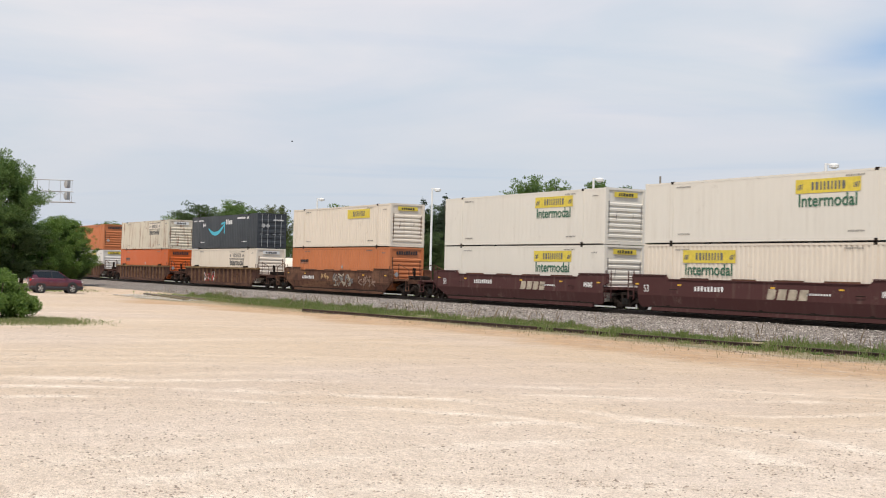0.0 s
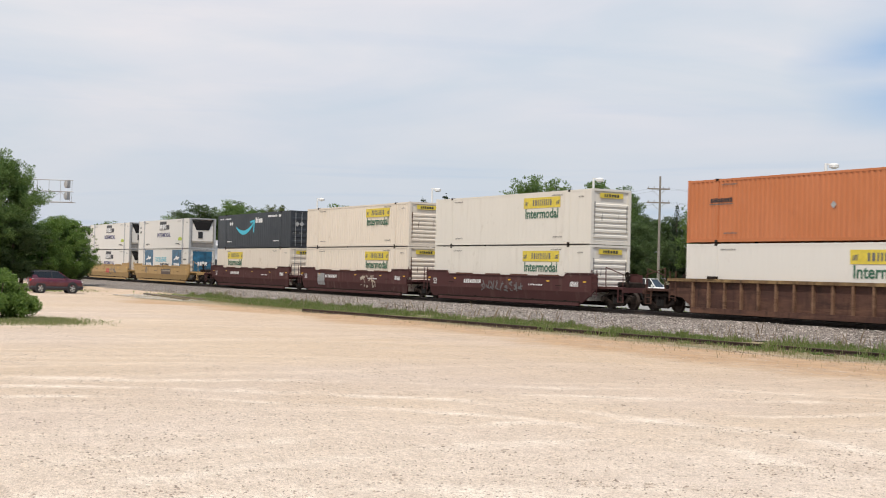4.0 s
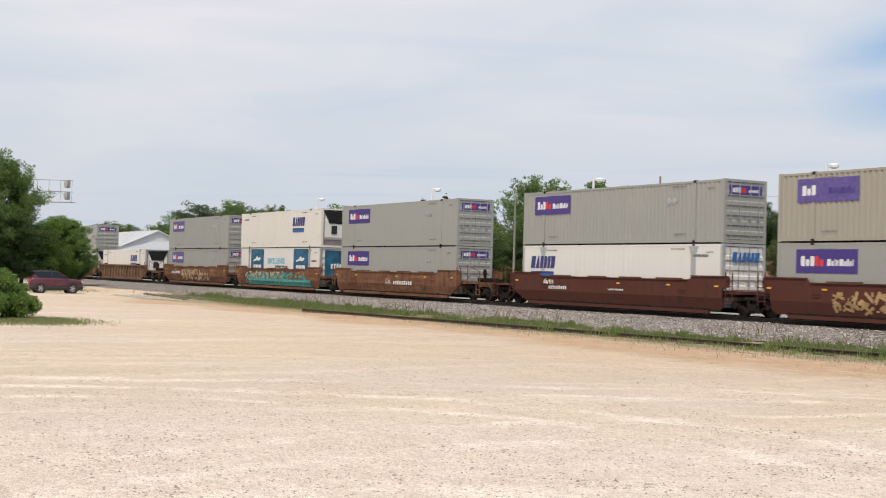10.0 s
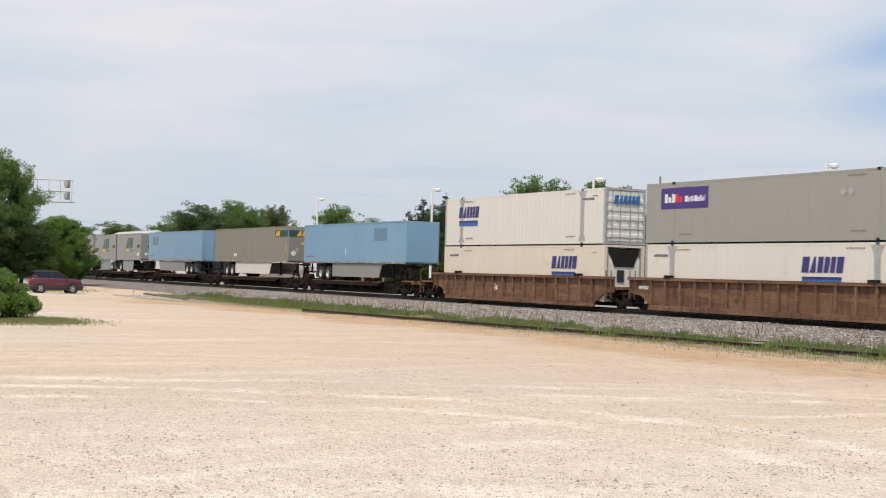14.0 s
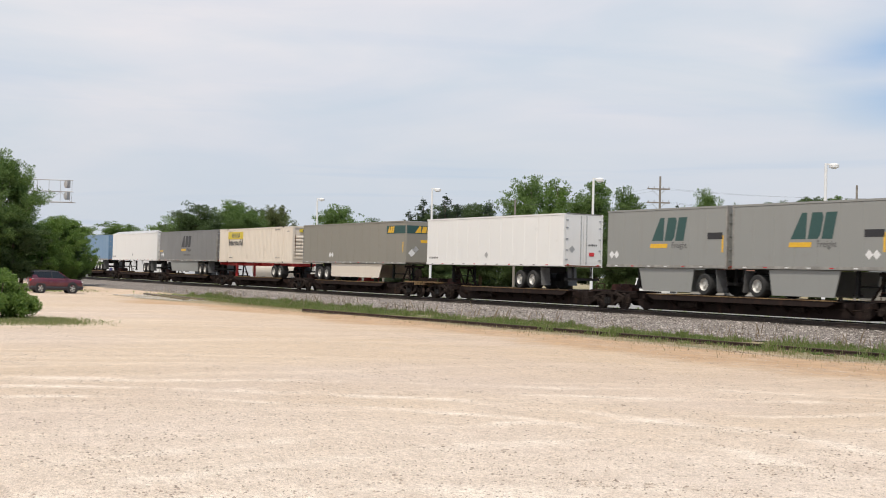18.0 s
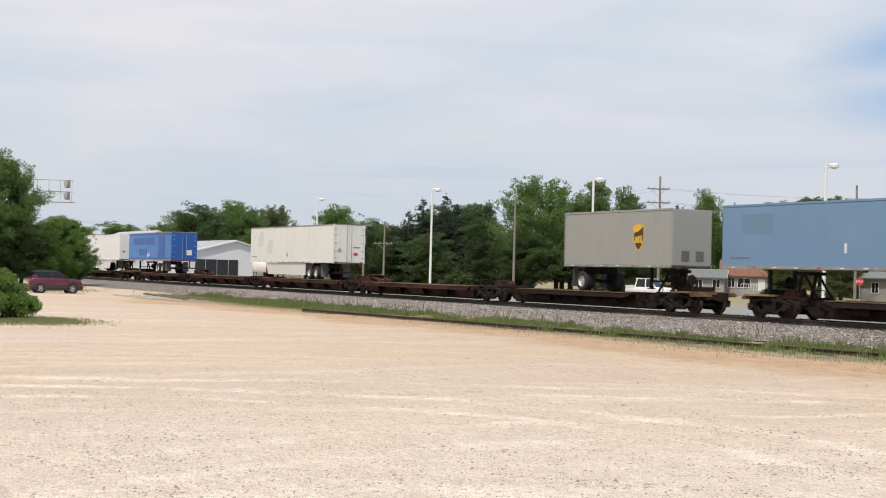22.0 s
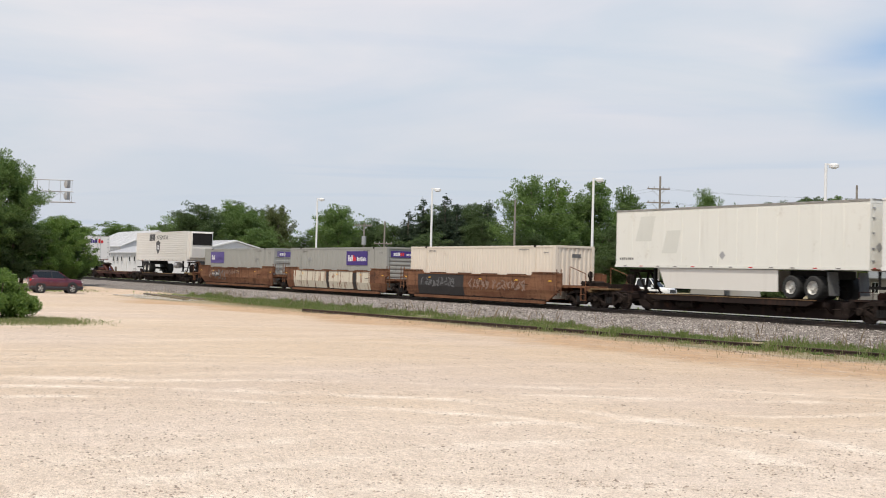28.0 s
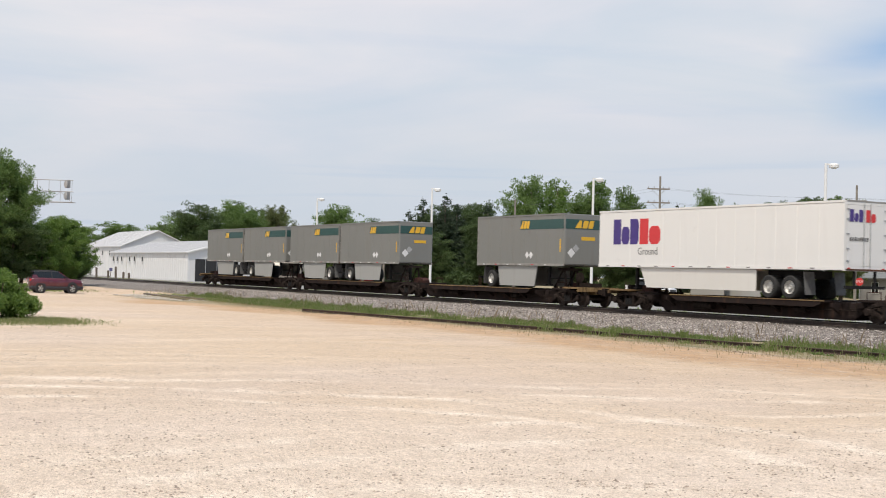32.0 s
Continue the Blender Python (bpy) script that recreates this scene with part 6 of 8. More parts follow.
def scatter_stones(name, label, count, spot, size, mat, seed):
    r = np.random.RandomState(seed)
    base = np.array([(1, 0, 0), (-1, 0, 0), (0, 1, 0), (0, -1, 0), (0, 0, 0.8), (0, 0, -0.6)], float)
    tri = np.array([(0, 2, 4), (2, 1, 4), (1, 3, 4), (3, 0, 4), (2, 0, 5), (1, 2, 5), (3, 1, 5), (0, 3, 5)])
    vs, fs = [], []
    for i in range(count):
        x, y, z = spot(r)
        s = size(r)
        a = r.uniform(0, 6.28)
        p = base * (1 + r.uniform(-0.35, 0.35, (6, 1))) * s * np.array([1.2, 0.9, 0.7])
        q = np.stack([p[:, 0] * math.cos(a) - p[:, 1] * math.sin(a) + x, p[:, 0] * math.sin(a) + p[:, 1] * math.cos(a) + y, p[:, 2] + z + 0.3 * s], 1)
        vs.append(q)
        fs.append(tri + 6 * i)
    me = bpy.data.meshes.new(name)
    me.from_pydata(np.concatenate(vs).tolist(), [], np.concatenate(fs).tolist())
    me.materials.append(mat)
    return tagged(new(name, me), label, "stones", kind="stuff")


def lot_spot(r):
    """Loose stones lie thicker where the lot is near the viewer."""
    d = 10 + 38 * r.uniform() ** 1.4
    a = YAW + r.uniform(-0.36, 0.36)
    x, y = EYE[0] - math.sin(a) * d, EYE[1] + math.cos(a) * d
    return x, min(y, -14.5), GZ + (0.05 * noise.noise(Vector((x * 0.2, y * 0.35, 0))) if y > -45 else 0) - 0.005


scatter_stones("loose_stones", "loose grey and tan stones on the gravel lot", 100000, lot_spot, lambda r: 0.006 + 0.015 * r.uniform() ** 5, stone_material("lot_stones", (0.24, 0.195, 0.16), (0.46, 0.375, 0.3), (0.68, 0.58, 0.48)), 3)


def bank_spot(r):
    x, y = -8 - 95 * r.uniform() ** 1.2, -9.3 + 7.5 * r.uniform()
    return x, y, shoulder(y) + 0.035 * noise.noise(Vector((x * 1.9, y * 1.9, 1))) - 0.005


scatter_stones("ballast_stones", "grey crushed stones on the ballast bank", 40000, bank_spot, lambda r: 0.02 + 0.038 * r.uniform() ** 2, stone_material("bank_stones", (0.11, 0.095, 0.085), (0.29, 0.255, 0.23), (0.6, 0.545, 0.5)), 4)

M["rail"] = plain("rail_steel", (0.055, 0.04, 0.033), 0.6, 0.3, 0.3)
M["rail_top"] = plain("polished_rail_head", (0.45, 0.44, 0.43), 0.25, 0.9, 0.1)
M["tie"] = plain("weathered_tie", (0.055, 0.047, 0.04), 0.9, 0, 0.35)
M["old_rail"] = plain("brown_rusted_rail", (0.07, 0.045, 0.035), 0.8, 0.2, 0.4)
M["old_timber"] = plain("grey_weathered_timber", (0.14, 0.115, 0.095), 0.9, 0, 0.3, 3)
track = thing("railway_track", "mainline track with dark rails on timber ties", "track", kind="structure")
RAIL = [(-0.07, -0.17), (0.07, -0.17), (0.07, -0.15), (0.012, -0.12), (0.012, -0.05), (0.036, -0.035), (0.036, -0.004), (0.02, 0.0), (-0.02, 0.0), (-0.036, -0.004), (-0.036, -0.035), (-0.012, -0.05), (-0.012, -0.12), (-0.07, -0.15)]
for s in (-1, 1):
    ra = piece("rail", 0, lambda b: b.prism([(q[0], q[1]) for q in RAIL], -900, 200, "x"), M["rail"], track, (0, s * 0.753, 0))
    piece("rail_head", 0, bx(-900, 200, -0.028, 0.028, -0.003, 0.002), M["rail_top"], ra)
for i in range(235):
    piece("tie", 0, bx(-0.115, 0.115, -1.3, 1.3, -0.33, -0.165), M["tie"], track, (-124 + 0.53 * i, 0, 0))
tagged(piece("far_ties", 0, lambda b: [b.box(-124.5 - 0.53 * i, -124.27 - 0.53 * i, -1.3, 1.3, -0.33, -0.165) for i in range(500)], M["tie"], track), kind="stuff")

siding = thing("siding_rail", "old rusted siding rail half buried in weeds", "rail")
piece("rail_length", 0, lambda b: b.prism([(q[0], q[1] * 0.9) for q in RAIL], -38, 10, "x"), M["old_rail"], siding)
siding.matrix_world = pose(-21, -11.55, -0.36, 0, 0, 5.0)
for i, (x, y, a, w) in enumerate(((-90.5, -11.75, -6.5, 15), (-89.0, -10.95, -4.5, 12))):
    t = piece("timber_beam", w, lambda b: b.prism([(-0.14, 0), (0.14, 0), (0.14, 0.17), (0.11, 0.2), (-0.11, 0.2), (-0.14, 0.17)], -w / 2, w / 2, "x"), M["old_timber"], None, (x, y, GZ - 0.25), (0, 0, a))
    tagged(t, "long grey weathered beam lying in white gravel", "beam")
scatter_stones("white_gravel", "white gravel heap beside the old beams", 4500, lambda r: (-90 + max(-2, min(2, r.normal())) * 3.6, -12.0 + r.normal() * 0.8, GZ - 0.21), lambda r: 0.03 + 0.05 * r.uniform(), stone_material("white_stones", (0.28, 0.25, 0.22), (0.46, 0.42, 0.37), (0.68, 0.63, 0.57)), 6)

M["asphalt"] = plain("pale_worn_asphalt", (0.24, 0.235, 0.225), 0.9, 0, 0.15, 1.5)
tagged(piece("parking_lot", 0, bx(-260, 60, 9.5, 27, -0.45, -0.355), M["asphalt"]), "pale worn asphalt parking strip behind the track", "pavement", kind="structure")
tagged(piece("gravel_path", 0, bx(-900, 200, 5.2, 7.2, -0.55, -0.45), plain("pale_path_gravel", (0.22, 0.195, 0.165), 0.9, 0, 0.2, 3)), "pale gravel path along the far side of the track", "path", kind="structure")


# ---- plants ----
def leaf_material(name, dark, light, dry=None):
    m, n, l, b = material(name, 0.55)
    g = n.new("ShaderNodeNewGeometry")
    oi = n.new("ShaderNodeObjectInfo")
    tc = n.new("ShaderNodeTexCoord")
    k = noise_node(n, l, tc.outputs["Object"], 0.7, 3)
    f = times(n, l, times(n, l, g.outputs["Random Per Island"], 0.6), times(n, l, k, 0.5), "ADD")
    c = blend(n, l, f, dark, light)
    if dry:
        c = blend(n, l, ramp(n, l, g.outputs["Random Per Island"], 0.82, 0.9), c, dry)
    c = blend(n, l, times(n, l, oi.outputs["Random"], 0.35), c, tuple(q * 0.75 for q in dark))
    l.new(c, b.inputs["Base Color"])
    tr = n.new("ShaderNodeBsdfTranslucent")
    l.new(c, tr.inputs["Color"])
    mx = n.new("ShaderNodeMixShader")
    mx.inputs[0].default_value = 0.5
    l.new(b.outputs[0], mx.inputs[1])
    l.new(tr.outputs[0], mx.inputs[2])
    l.new(mx.outputs[0], n["Material Output"].inputs["Surface"])
    return m


LEAF = {"m": leaf_material("maple_leaves", (0.08, 0.14, 0.038), (0.205, 0.31, 0.085)), "d": leaf_material("dark_leaves", (0.05, 0.088, 0.03), (0.125, 0.18, 0.06)),
        "g": leaf_material("grey_green_leaves", (0.085, 0.11, 0.04), (0.2, 0.225, 0.08)), "s": leaf_material("spruce_needles", (0.03, 0.052, 0.03), (0.075, 0.11, 0.055)),
        "b": leaf_material("bright_leaves", (0.085, 0.16, 0.03), (0.23, 0.34, 0.075))}
M["bark"] = plain("rough_bark", (0.13, 0.1, 0.075), 0.9, 0, 0.35, 4, 0.8)


def leaves_mesh(name, centres, radii, count, size, mat, seed, flat=1.0, droop=0.0):
    """Many small leaf blades on uneven clumps."""
    r = np.random.RandomState(seed)
    pick = r.choice(len(centres), count, p=radii ** 2 / (radii ** 2).sum())
    d = r.normal(size=(count, 3))
    d /= np.linalg.norm(d, axis=1)[:, None]
    p = centres[pick] + d * (radii[pick] * (0.3 + 0.85 * r.uniform(size=count) ** 0.7))[:, None] * np.array([1, 1, flat])
    a = r.normal(size=(count, 3)) + d * 0.4
    a[:, 2] -= droop
    a /= np.linalg.norm(a, axis=1)[:, None]
    c = np.cross(a, r.normal(size=(count, 3)))
    c /= np.linalg.norm(c, axis=1)[:, None] + 1e-9
    s = (size * (0.6 + 0.8 * r.uniform(size=count)))[:, None]
    q = np.stack([p - a * s * 0.5, p + c * s * 0.32, p + a * s * 0.6, p - c * s * 0.32], 1).reshape(-1, 3)
    me = bpy.data.meshes.new(name)
    me.vertices.add(len(q))
    me.vertices.foreach_set("co", q.astype(np.float32).ravel())
    me.loops.add(len(q))
    me.loops.foreach_set("vertex_index", np.arange(len(q), dtype=np.int32))
    me.polygons.add(count)
    me.polygons.foreach_set("loop_start", np.arange(0, len(q), 4, dtype=np.int32))
    me.update(calc_edges=True)
    me.materials.append(mat)
    return me


def tree_template(kind, seed, leaves, size):
    """A tree 10 m high and about 3 m in radius: trunk, limbs and an uneven crown."""
    r = random.Random(seed)
    b = Build()
    low = {"s": 0.6, "g": 0.9}.get(kind, 1.4)
    b.tube((0, 0, -0.1), (0.1, 0, 4.5), 0.24, 0.15)
    b.tube((0.1, 0, 4.5), (0.0, 0.1, 8.6), 0.15, 0.03)
    cs, rs = [], []
    if kind == "s":      # whorls of drooping branches under a thin leader
        z = low
        while z < 9.5:
            rad = 2.75 * (1 - (z - low) / (9.9 - low)) ** 0.9 + 0.1
            for k in range(7 if rad > 0.8 else 4):
                a, q1 = r.uniform(0, 6.28), rad * r.uniform(0.7, 1.12)
                steps = max(2, int(q1 / 0.3))
                for j in range(steps):
                    q = q1 * (j + 1) / steps
                    cs.append((math.cos(a) * q, math.sin(a) * q, z - 0.28 * q + 0.14 * q * q / q1))
                    rs.append(0.15 + 0.2 * q1 * (1 - 0.6 * j / steps) * r.uniform(0.7, 1.2))
            z += 0.2 + 0.06 * rad
        cs += [(0, 0, 9.5), (0, 0, 9.75)]
        rs += [0.12, 0.08]
    else:      # boughs that carry sprays of small clumps, thickest near their tips
        for i in range(46):
            a, t = r.uniform(0, 6.28), -0.85 + 1.85 * ((i + r.uniform(0, 1)) / 46)
            lim = math.sqrt(max(0.04, 1 - min(1, abs(t)) ** 2.4)) * (2.6 + 0.45 * math.sin(3 * a + seed) + r.uniform(-0.35, 0.4))
            tip = Vector((math.cos(a) * lim, math.sin(a) * lim, 5.3 + 4.1 * t + r.uniform(-0.3, 0.3)))
            root = Vector((0, 0, max(2.0, tip.z - 0.75 * lim - 0.6)))
            if i % 4 == 0:
                b.tube(root, root.lerp(tip, 0.8), 0.07, 0.015, 5)
            bough = r.uniform(0.75, 1.25)
            for j in range(9):
                f = 0.42 + 0.6 * j / 8
                p = root.lerp(tip, f) + Vector((r.gauss(0, 0.3), r.gauss(0, 0.3), r.gauss(0, 0.2))) * bough
                cs.append(tuple(p))
                rs.append(bough * r.uniform(0.26, 0.62) * (1.15 - 0.35 * f))
        for i in range(34):      # the shaded heart of the crown
            a, t = r.uniform(0, 6.28), r.uniform(-0.75, 0.75)
            q = math.sqrt(1 - t * t) * r.uniform(0.5, 1.75)
            cs.append((math.cos(a) * q, math.sin(a) * q, 5.2 + 3.6 * t))
            rs.append(r.uniform(0.5, 0.8))
        for i in range(60):      # single twigs that fray the outline
            a, t = r.uniform(0, 6.28), r.uniform(-0.6, 1.06)
            lim = math.sqrt(max(0.05, 1 - min(1, abs(t)) ** 2.4)) * r.uniform(2.6, 3.25)
            cs.append((math.cos(a) * lim, math.sin(a) * lim, 5.5 + 4.0 * t))
            rs.append(r.uniform(0.08, 0.24))
    crown = leaves_mesh("crown", np.array(cs), np.array(rs), leaves, size, LEAF[kind], seed, 0.55 if kind == "s" else 0.8, 0.3 if kind == "s" else 0.1)
    return b.mesh("trunk", M["bark"], True), crown


TREES = {}
TREE_WORDS = {"m": "leafy green maple tree in full summer leaf", "d": "dark green broadleaf tree in deep shade", "g": "grey-green bushy tree with fine leaves", "s": "dark conical spruce tree", "b": "bright green young tree in full leaf", "near": "tall dark green tree with ragged branches"}


def tree(kind, x, y, height, radius, seed, detail=1, sink=0.0):
    key = (kind, seed % 3, detail)
    if key not in TREES:
        TREES[key] = tree_template(kind, 17 + seed % 3 * 5 + ord(kind[0]), {1: 38000, 2: 70000}[detail], {1: 0.135, 2: 0.105}[detail])
    t = thing("tree", TREE_WORDS[kind], "tree", at=(x, y, -0.42 - sink))
    t.scale = (radius / 3.0, radius / 3.0, height / 9.7)
    t.rotation_euler = (0, 0, seed * 1.7)
    for nm, me in zip(("trunk", "crown"), TREES[key]):
        new(nm, me).parent = t
    return t


tree("m", -327.8, 51.8, 13.2, 8.5, 1); tree("m", -334, 41.1, 12, 9, 2); tree("m", -315.7, 13, 10.9, 9, 3); tree("m", -253.4, 40.6, 11.0, 4.5, 4)
tree("d", -237.4, 42.2, 14.1, 6.8, 5); tree("m", -246.7, 52.1, 15.5, 6.2, 6); tree("m", -238.6, 53.1, 14.0, 4.9, 7); tree("g", -241.8, 60.5, 15.0, 4.2, 8)
tree("m", -167.6, 38.8, 11.4, 4.7, 9); tree("m", -231.3, 78.6, 12.1, 3.9, 10); tree("s", -165.9, 51.7, 13.2, 5.0, 11); tree("s", -155.6, 49.6, 13.2, 4.4, 12); tree("s", -153, 55, 12.0, 4.4, 47); tree("s", -160, 54, 12.4, 4.6, 48)
tree("d", -166.4, 60.8, 12.9, 4.2, 13); tree("d", -164, 54.5, 12.2, 4.8, 49); tree("d", -161, 59.5, 12.4, 4.8, 50); tree("d", -144.5, 48.8, 9.5, 3.3, 14); tree("m", -137.1, 51.5, 14.7, 5.0, 15); tree("b", -143.5, 60.4, 15.4, 4.6, 16)
tree("m", -136.9, 61.8, 14.6, 4.6, 17); tree("m", -139, 68.1, 14.3, 3.6, 18); tree("d", -118.8, 53.1, 8.6, 4.3, 19); tree("d", -126.5, 62.3, 9.7, 3.7, 20)
tree("m", -141.1, 84.5, 15, 3.6, 21); tree("d", -151, 87.5, 11.6, 4.4, 65); tree("d", -142.5, 100.5, 12.2, 4.6, 66); tree("d", -139, 106, 12.0, 4.6, 67); tree("d", -148, 80, 9.8, 4.0, 68); tree("s", -146.9, 84.4, 13.3, 2.1, 22); tree("d", -141.6, 93.5, 13, 4.5, 23); tree("s", -135.5, 94, 12.4, 2.4, 24)
tree("d", -136.6, 102.2, 14.9, 5.2, 25); tree("g", -107.5, 68.4, 6.9, 3.5, 26); tree("g", -106.0, 74.6, 6.7, 3.3, 27); tree("m", -118.2, 93.9, 11.1, 5, 28)
tree("m", -122.2, 107, 12.8, 5.2, 29); tree("d", -133.1, 48.4, 7.4, 4.4, 30); tree("d", -134.4, 56.2, 6.8, 4.6, 31); tree("d", -143.5, 40.4, 7.0, 3.8, 32)
tree("d", -179.3, 48.5, 7.8, 4.2, 33); tree("d", -183.8, 40.9, 7.2, 3.8, 34); tree("d", -147.5, 93.3, 10.8, 4.2, 35); tree("d", -150, 66, 10.5, 4.6, 36)
tree("m", -215, 62, 10, 5.5, 37); tree("m", -225, 50, 9.5, 5.5, 38); tree("d", -158, 78, 11, 5, 39); tree("m", -128, 100, 10.5, 5, 40); tree("m", -110, 104, 11, 5, 41)
tree("d", -176, 58, 10.5, 4.6, 42); tree("d", -143, 87.7, 10.9, 3.8, 43); tree("m", -196, 70, 10.5, 5.0, 44); tree("m", -290, 70, 11.5, 7, 45); tree("m", -270, 95, 12, 8, 46)
tree("d", -164.6, 43.5, 9.3, 4.2, 81); tree("d", -158.9, 43.6, 8.7, 3.8, 82); tree("s", -156.3, 44.2, 10.7, 4.2, 83); tree("d", -147.0, 101.8, 13.8, 4.8, 84); tree("d", -144.6, 108.5, 15.1, 5.6, 85); tree("m", -139.2, 110.9, 15.2, 5.2, 86); tree("d", -131.6, 109.6, 13.0, 5.0, 87)
tree("d", -150.0, 98.7, 13.1, 4.6, 88); tree("m", -284.1, 55.4, 14.0, 8.0, 89); tree("d", -279.9, 66.9, 16.5, 8.5, 90); tree("m", -273.3, 72.6, 15.8, 5.5, 91); tree("d", -153.3, 81.2, 12.3, 5.0, 92); tree("m", -236.3, 72.1, 14.4, 6.0, 93); tree("d", -217.6, 60.3, 10.3, 5.5, 94)
# the thicket behind the parked car
tree("b", -124.2, -10.2, 6.5, 2.5, 59, 2, 0.35); tree("b", -123.7, -12.0, 6.8, 2.4, 60, 2, 0.35); tree("d", -121.3, -15.4, 5.7, 2.6, 68, 2, 0.35)
tree("m", -117.5, -18.4, 12.1, 3.7, 51, 2, 0.35); tree("m", -114.6, -22.5, 12.8, 4.1, 52, 2, 0.35); tree("b", -121.9, -11.9, 6.7, 2.7, 53, 2, 0.35); tree("m", -119.2, -16.3, 10.4, 2.3, 54, 2, 0.35); tree("b", -118.9, -14.1, 5.8, 2.5, 55, 2, 0.35)
tree("d", -116.4, -17.3, 6.1, 2.9, 56, 2, 0.35); tree("m", -113.0, -25.7, 11.6, 4.1, 57, 2, 0.35); tree("d", -123.2, -10.7, 4.5, 2.1, 58, 2, 0.35)


def bush(name, x, y, height, rx, ry, seed, kind, label, leaves=16000, size=0.075):
    r = random.Random(seed)
    cs, rs = [], []
    for i in range(90):
        a, t = r.uniform(0, 6.28), r.uniform(0.0, 1)
        q = math.sqrt(max(0.05, 1 - t * t)) * r.uniform(0.3, 1)
        cs.append((rx * 0.85 * q * math.cos(a), ry * 0.85 * q * math.sin(a), height * (0.12 + 0.75 * t)))
        rs.append(height * r.uniform(0.08, 0.2))
    t = thing(name, label, "bush", at=(x, y, GZ))
    new("foliage", leaves_mesh("foliage", np.array(cs), np.array(rs), leaves, size, LEAF[kind], seed)).parent = t
    b = Build()
    for i in range(9):
        a = i * 0.7
        b.tube((0.1 * math.cos(a), 0.1 * math.sin(a), -0.05), (rx * 0.6 * math.cos(a), ry * 0.6 * math.sin(a), height * 0.75), 0.03, 0.01, 5)
    new("stems", b.mesh("stems", M["bark"])).parent = t
    return t


bush("roadside_bush", -49.5, -31.4, 1.75, 1.7, 1.9, 61, "b", "dense green roadside bush with small leaves", 50000)
bush("roadside_bush", -51.0, -33.2, 1.8, 1.7, 1.9, 62, "b", "dense green roadside bush with small leaves", 50000)
bush("hedge_bush", -108, 66, 1.6, 2.6, 1.2, 63, "d", "clipped dark green hedge beside a house", 6000, 0.2)
bush("hedge_bush", -104.5, 70, 1.6, 2.6, 1.2, 64, "d", "clipped dark green hedge beside a house", 6000, 0.2)


def grass(name, label, count, spot, height, mat, seed, wide=0.016):
    r = np.random.RandomState(seed)
    vs = np.zeros((count, 5, 3))
    for i in range(count):
        x, y, z = spot(r)
        h = height(r, x, y)
        a, lean = r.uniform(0, 6.28), r.uniform(0.05, 0.5) * h
        dx, dy = math.cos(a), math.sin(a)
        w = wide * r.uniform(0.6, 1.5)
        vs[i] = [(x - dy * w, y + dx * w, z), (x + dy * w, y - dx * w, z), (x + dx * lean * 0.35 + dy * w * 0.8, y + dy * lean * 0.35 - dx * w * 0.8, z + h * 0.6),
                 (x + dx * lean, y + dy * lean, z + h), (x + dx * lean * 0.35 - dy * w * 0.8, y + dy * lean * 0.35 + dx * w * 0.8, z + h * 0.6)]
    me = bpy.data.meshes.new(name)
    me.from_pydata(vs.reshape(-1, 3).tolist(), [], (np.arange(count * 5).reshape(-1, 5)).tolist())
    me.materials.append(mat)
    return tagged(new(name, me), label, "grass", kind="stuff")


for i, (x, y, h) in enumerate(((-128, 58, 2.6), (-131, 66, 3.0), (-120, 57, 2.4), (-138, 50, 3.2), (-146, 46, 3.0), (-150, 52, 3.0), (-156, 44, 2.8), (-165, 47, 3.0), (-175, 43, 3.0), (-184, 46, 3.2), (-143, 72, 3.0), (-146, 88, 3.5), (-120, 92, 3.0), (-110, 94, 3.0), (-196, 52, 3.5), (-207, 58, 3.5), (-139, 42, 2.4))):
    bush("shrub", x, y, h, 3.6, 2.6, 70 + i, "d", "dark green shrubs under the trees", 5000, 0.26)


GRASS = leaf_material("strip_grass", (0.14, 0.2, 0.055), (0.36, 0.43, 0.15), (0.52, 0.45, 0.29))
DRY = leaf_material("dry_stalks", (0.2, 0.15, 0.1), (0.46, 0.37, 0.26))


def clump_list(seed, count, x0, x1, y0, y1, bare):
    """Places, spreads and heights of tufts, left out where the ground stays bare."""
    r = random.Random(seed)
    out = []
    while len(out) < count:
        x, y = r.uniform(x0, x1), r.uniform(y0, y1)
        line = -11.45 + 0.087 * (x + 21)
        if noise.noise(Vector((x * 0.16, y * 0.5, 2))) + 0.6 * noise.noise(Vector((x * 0.6, y * 0.9, 5))) < bare + 0.3 * max(0.0, y + 9.4):
            continue
        if y < line and r.random() > 0.22 or x < -76 and y < -10.6:
            continue
        out.append((x, y, r.uniform(0.12, 0.5), min(0.34, 0.085 * math.exp(r.gauss(0.1, 0.5)))))
    return out


TUFTS = clump_list(5, 1500, -92, -10, -13.6, -8.7, -0.2)
COVER = clump_list(6, 900, -92, -10, -13.2, -9.0, -0.1)


def tuft_spot(tufts, sink):
    def spot(r):
        x, y, w, h = tufts[int(r.uniform() * len(tufts))]
        spot.tall = h
        return x + r.normal() * w * 0.6, y + r.normal() * w * 0.45, GZ - sink
    spot.tall = 0.2
    return spot


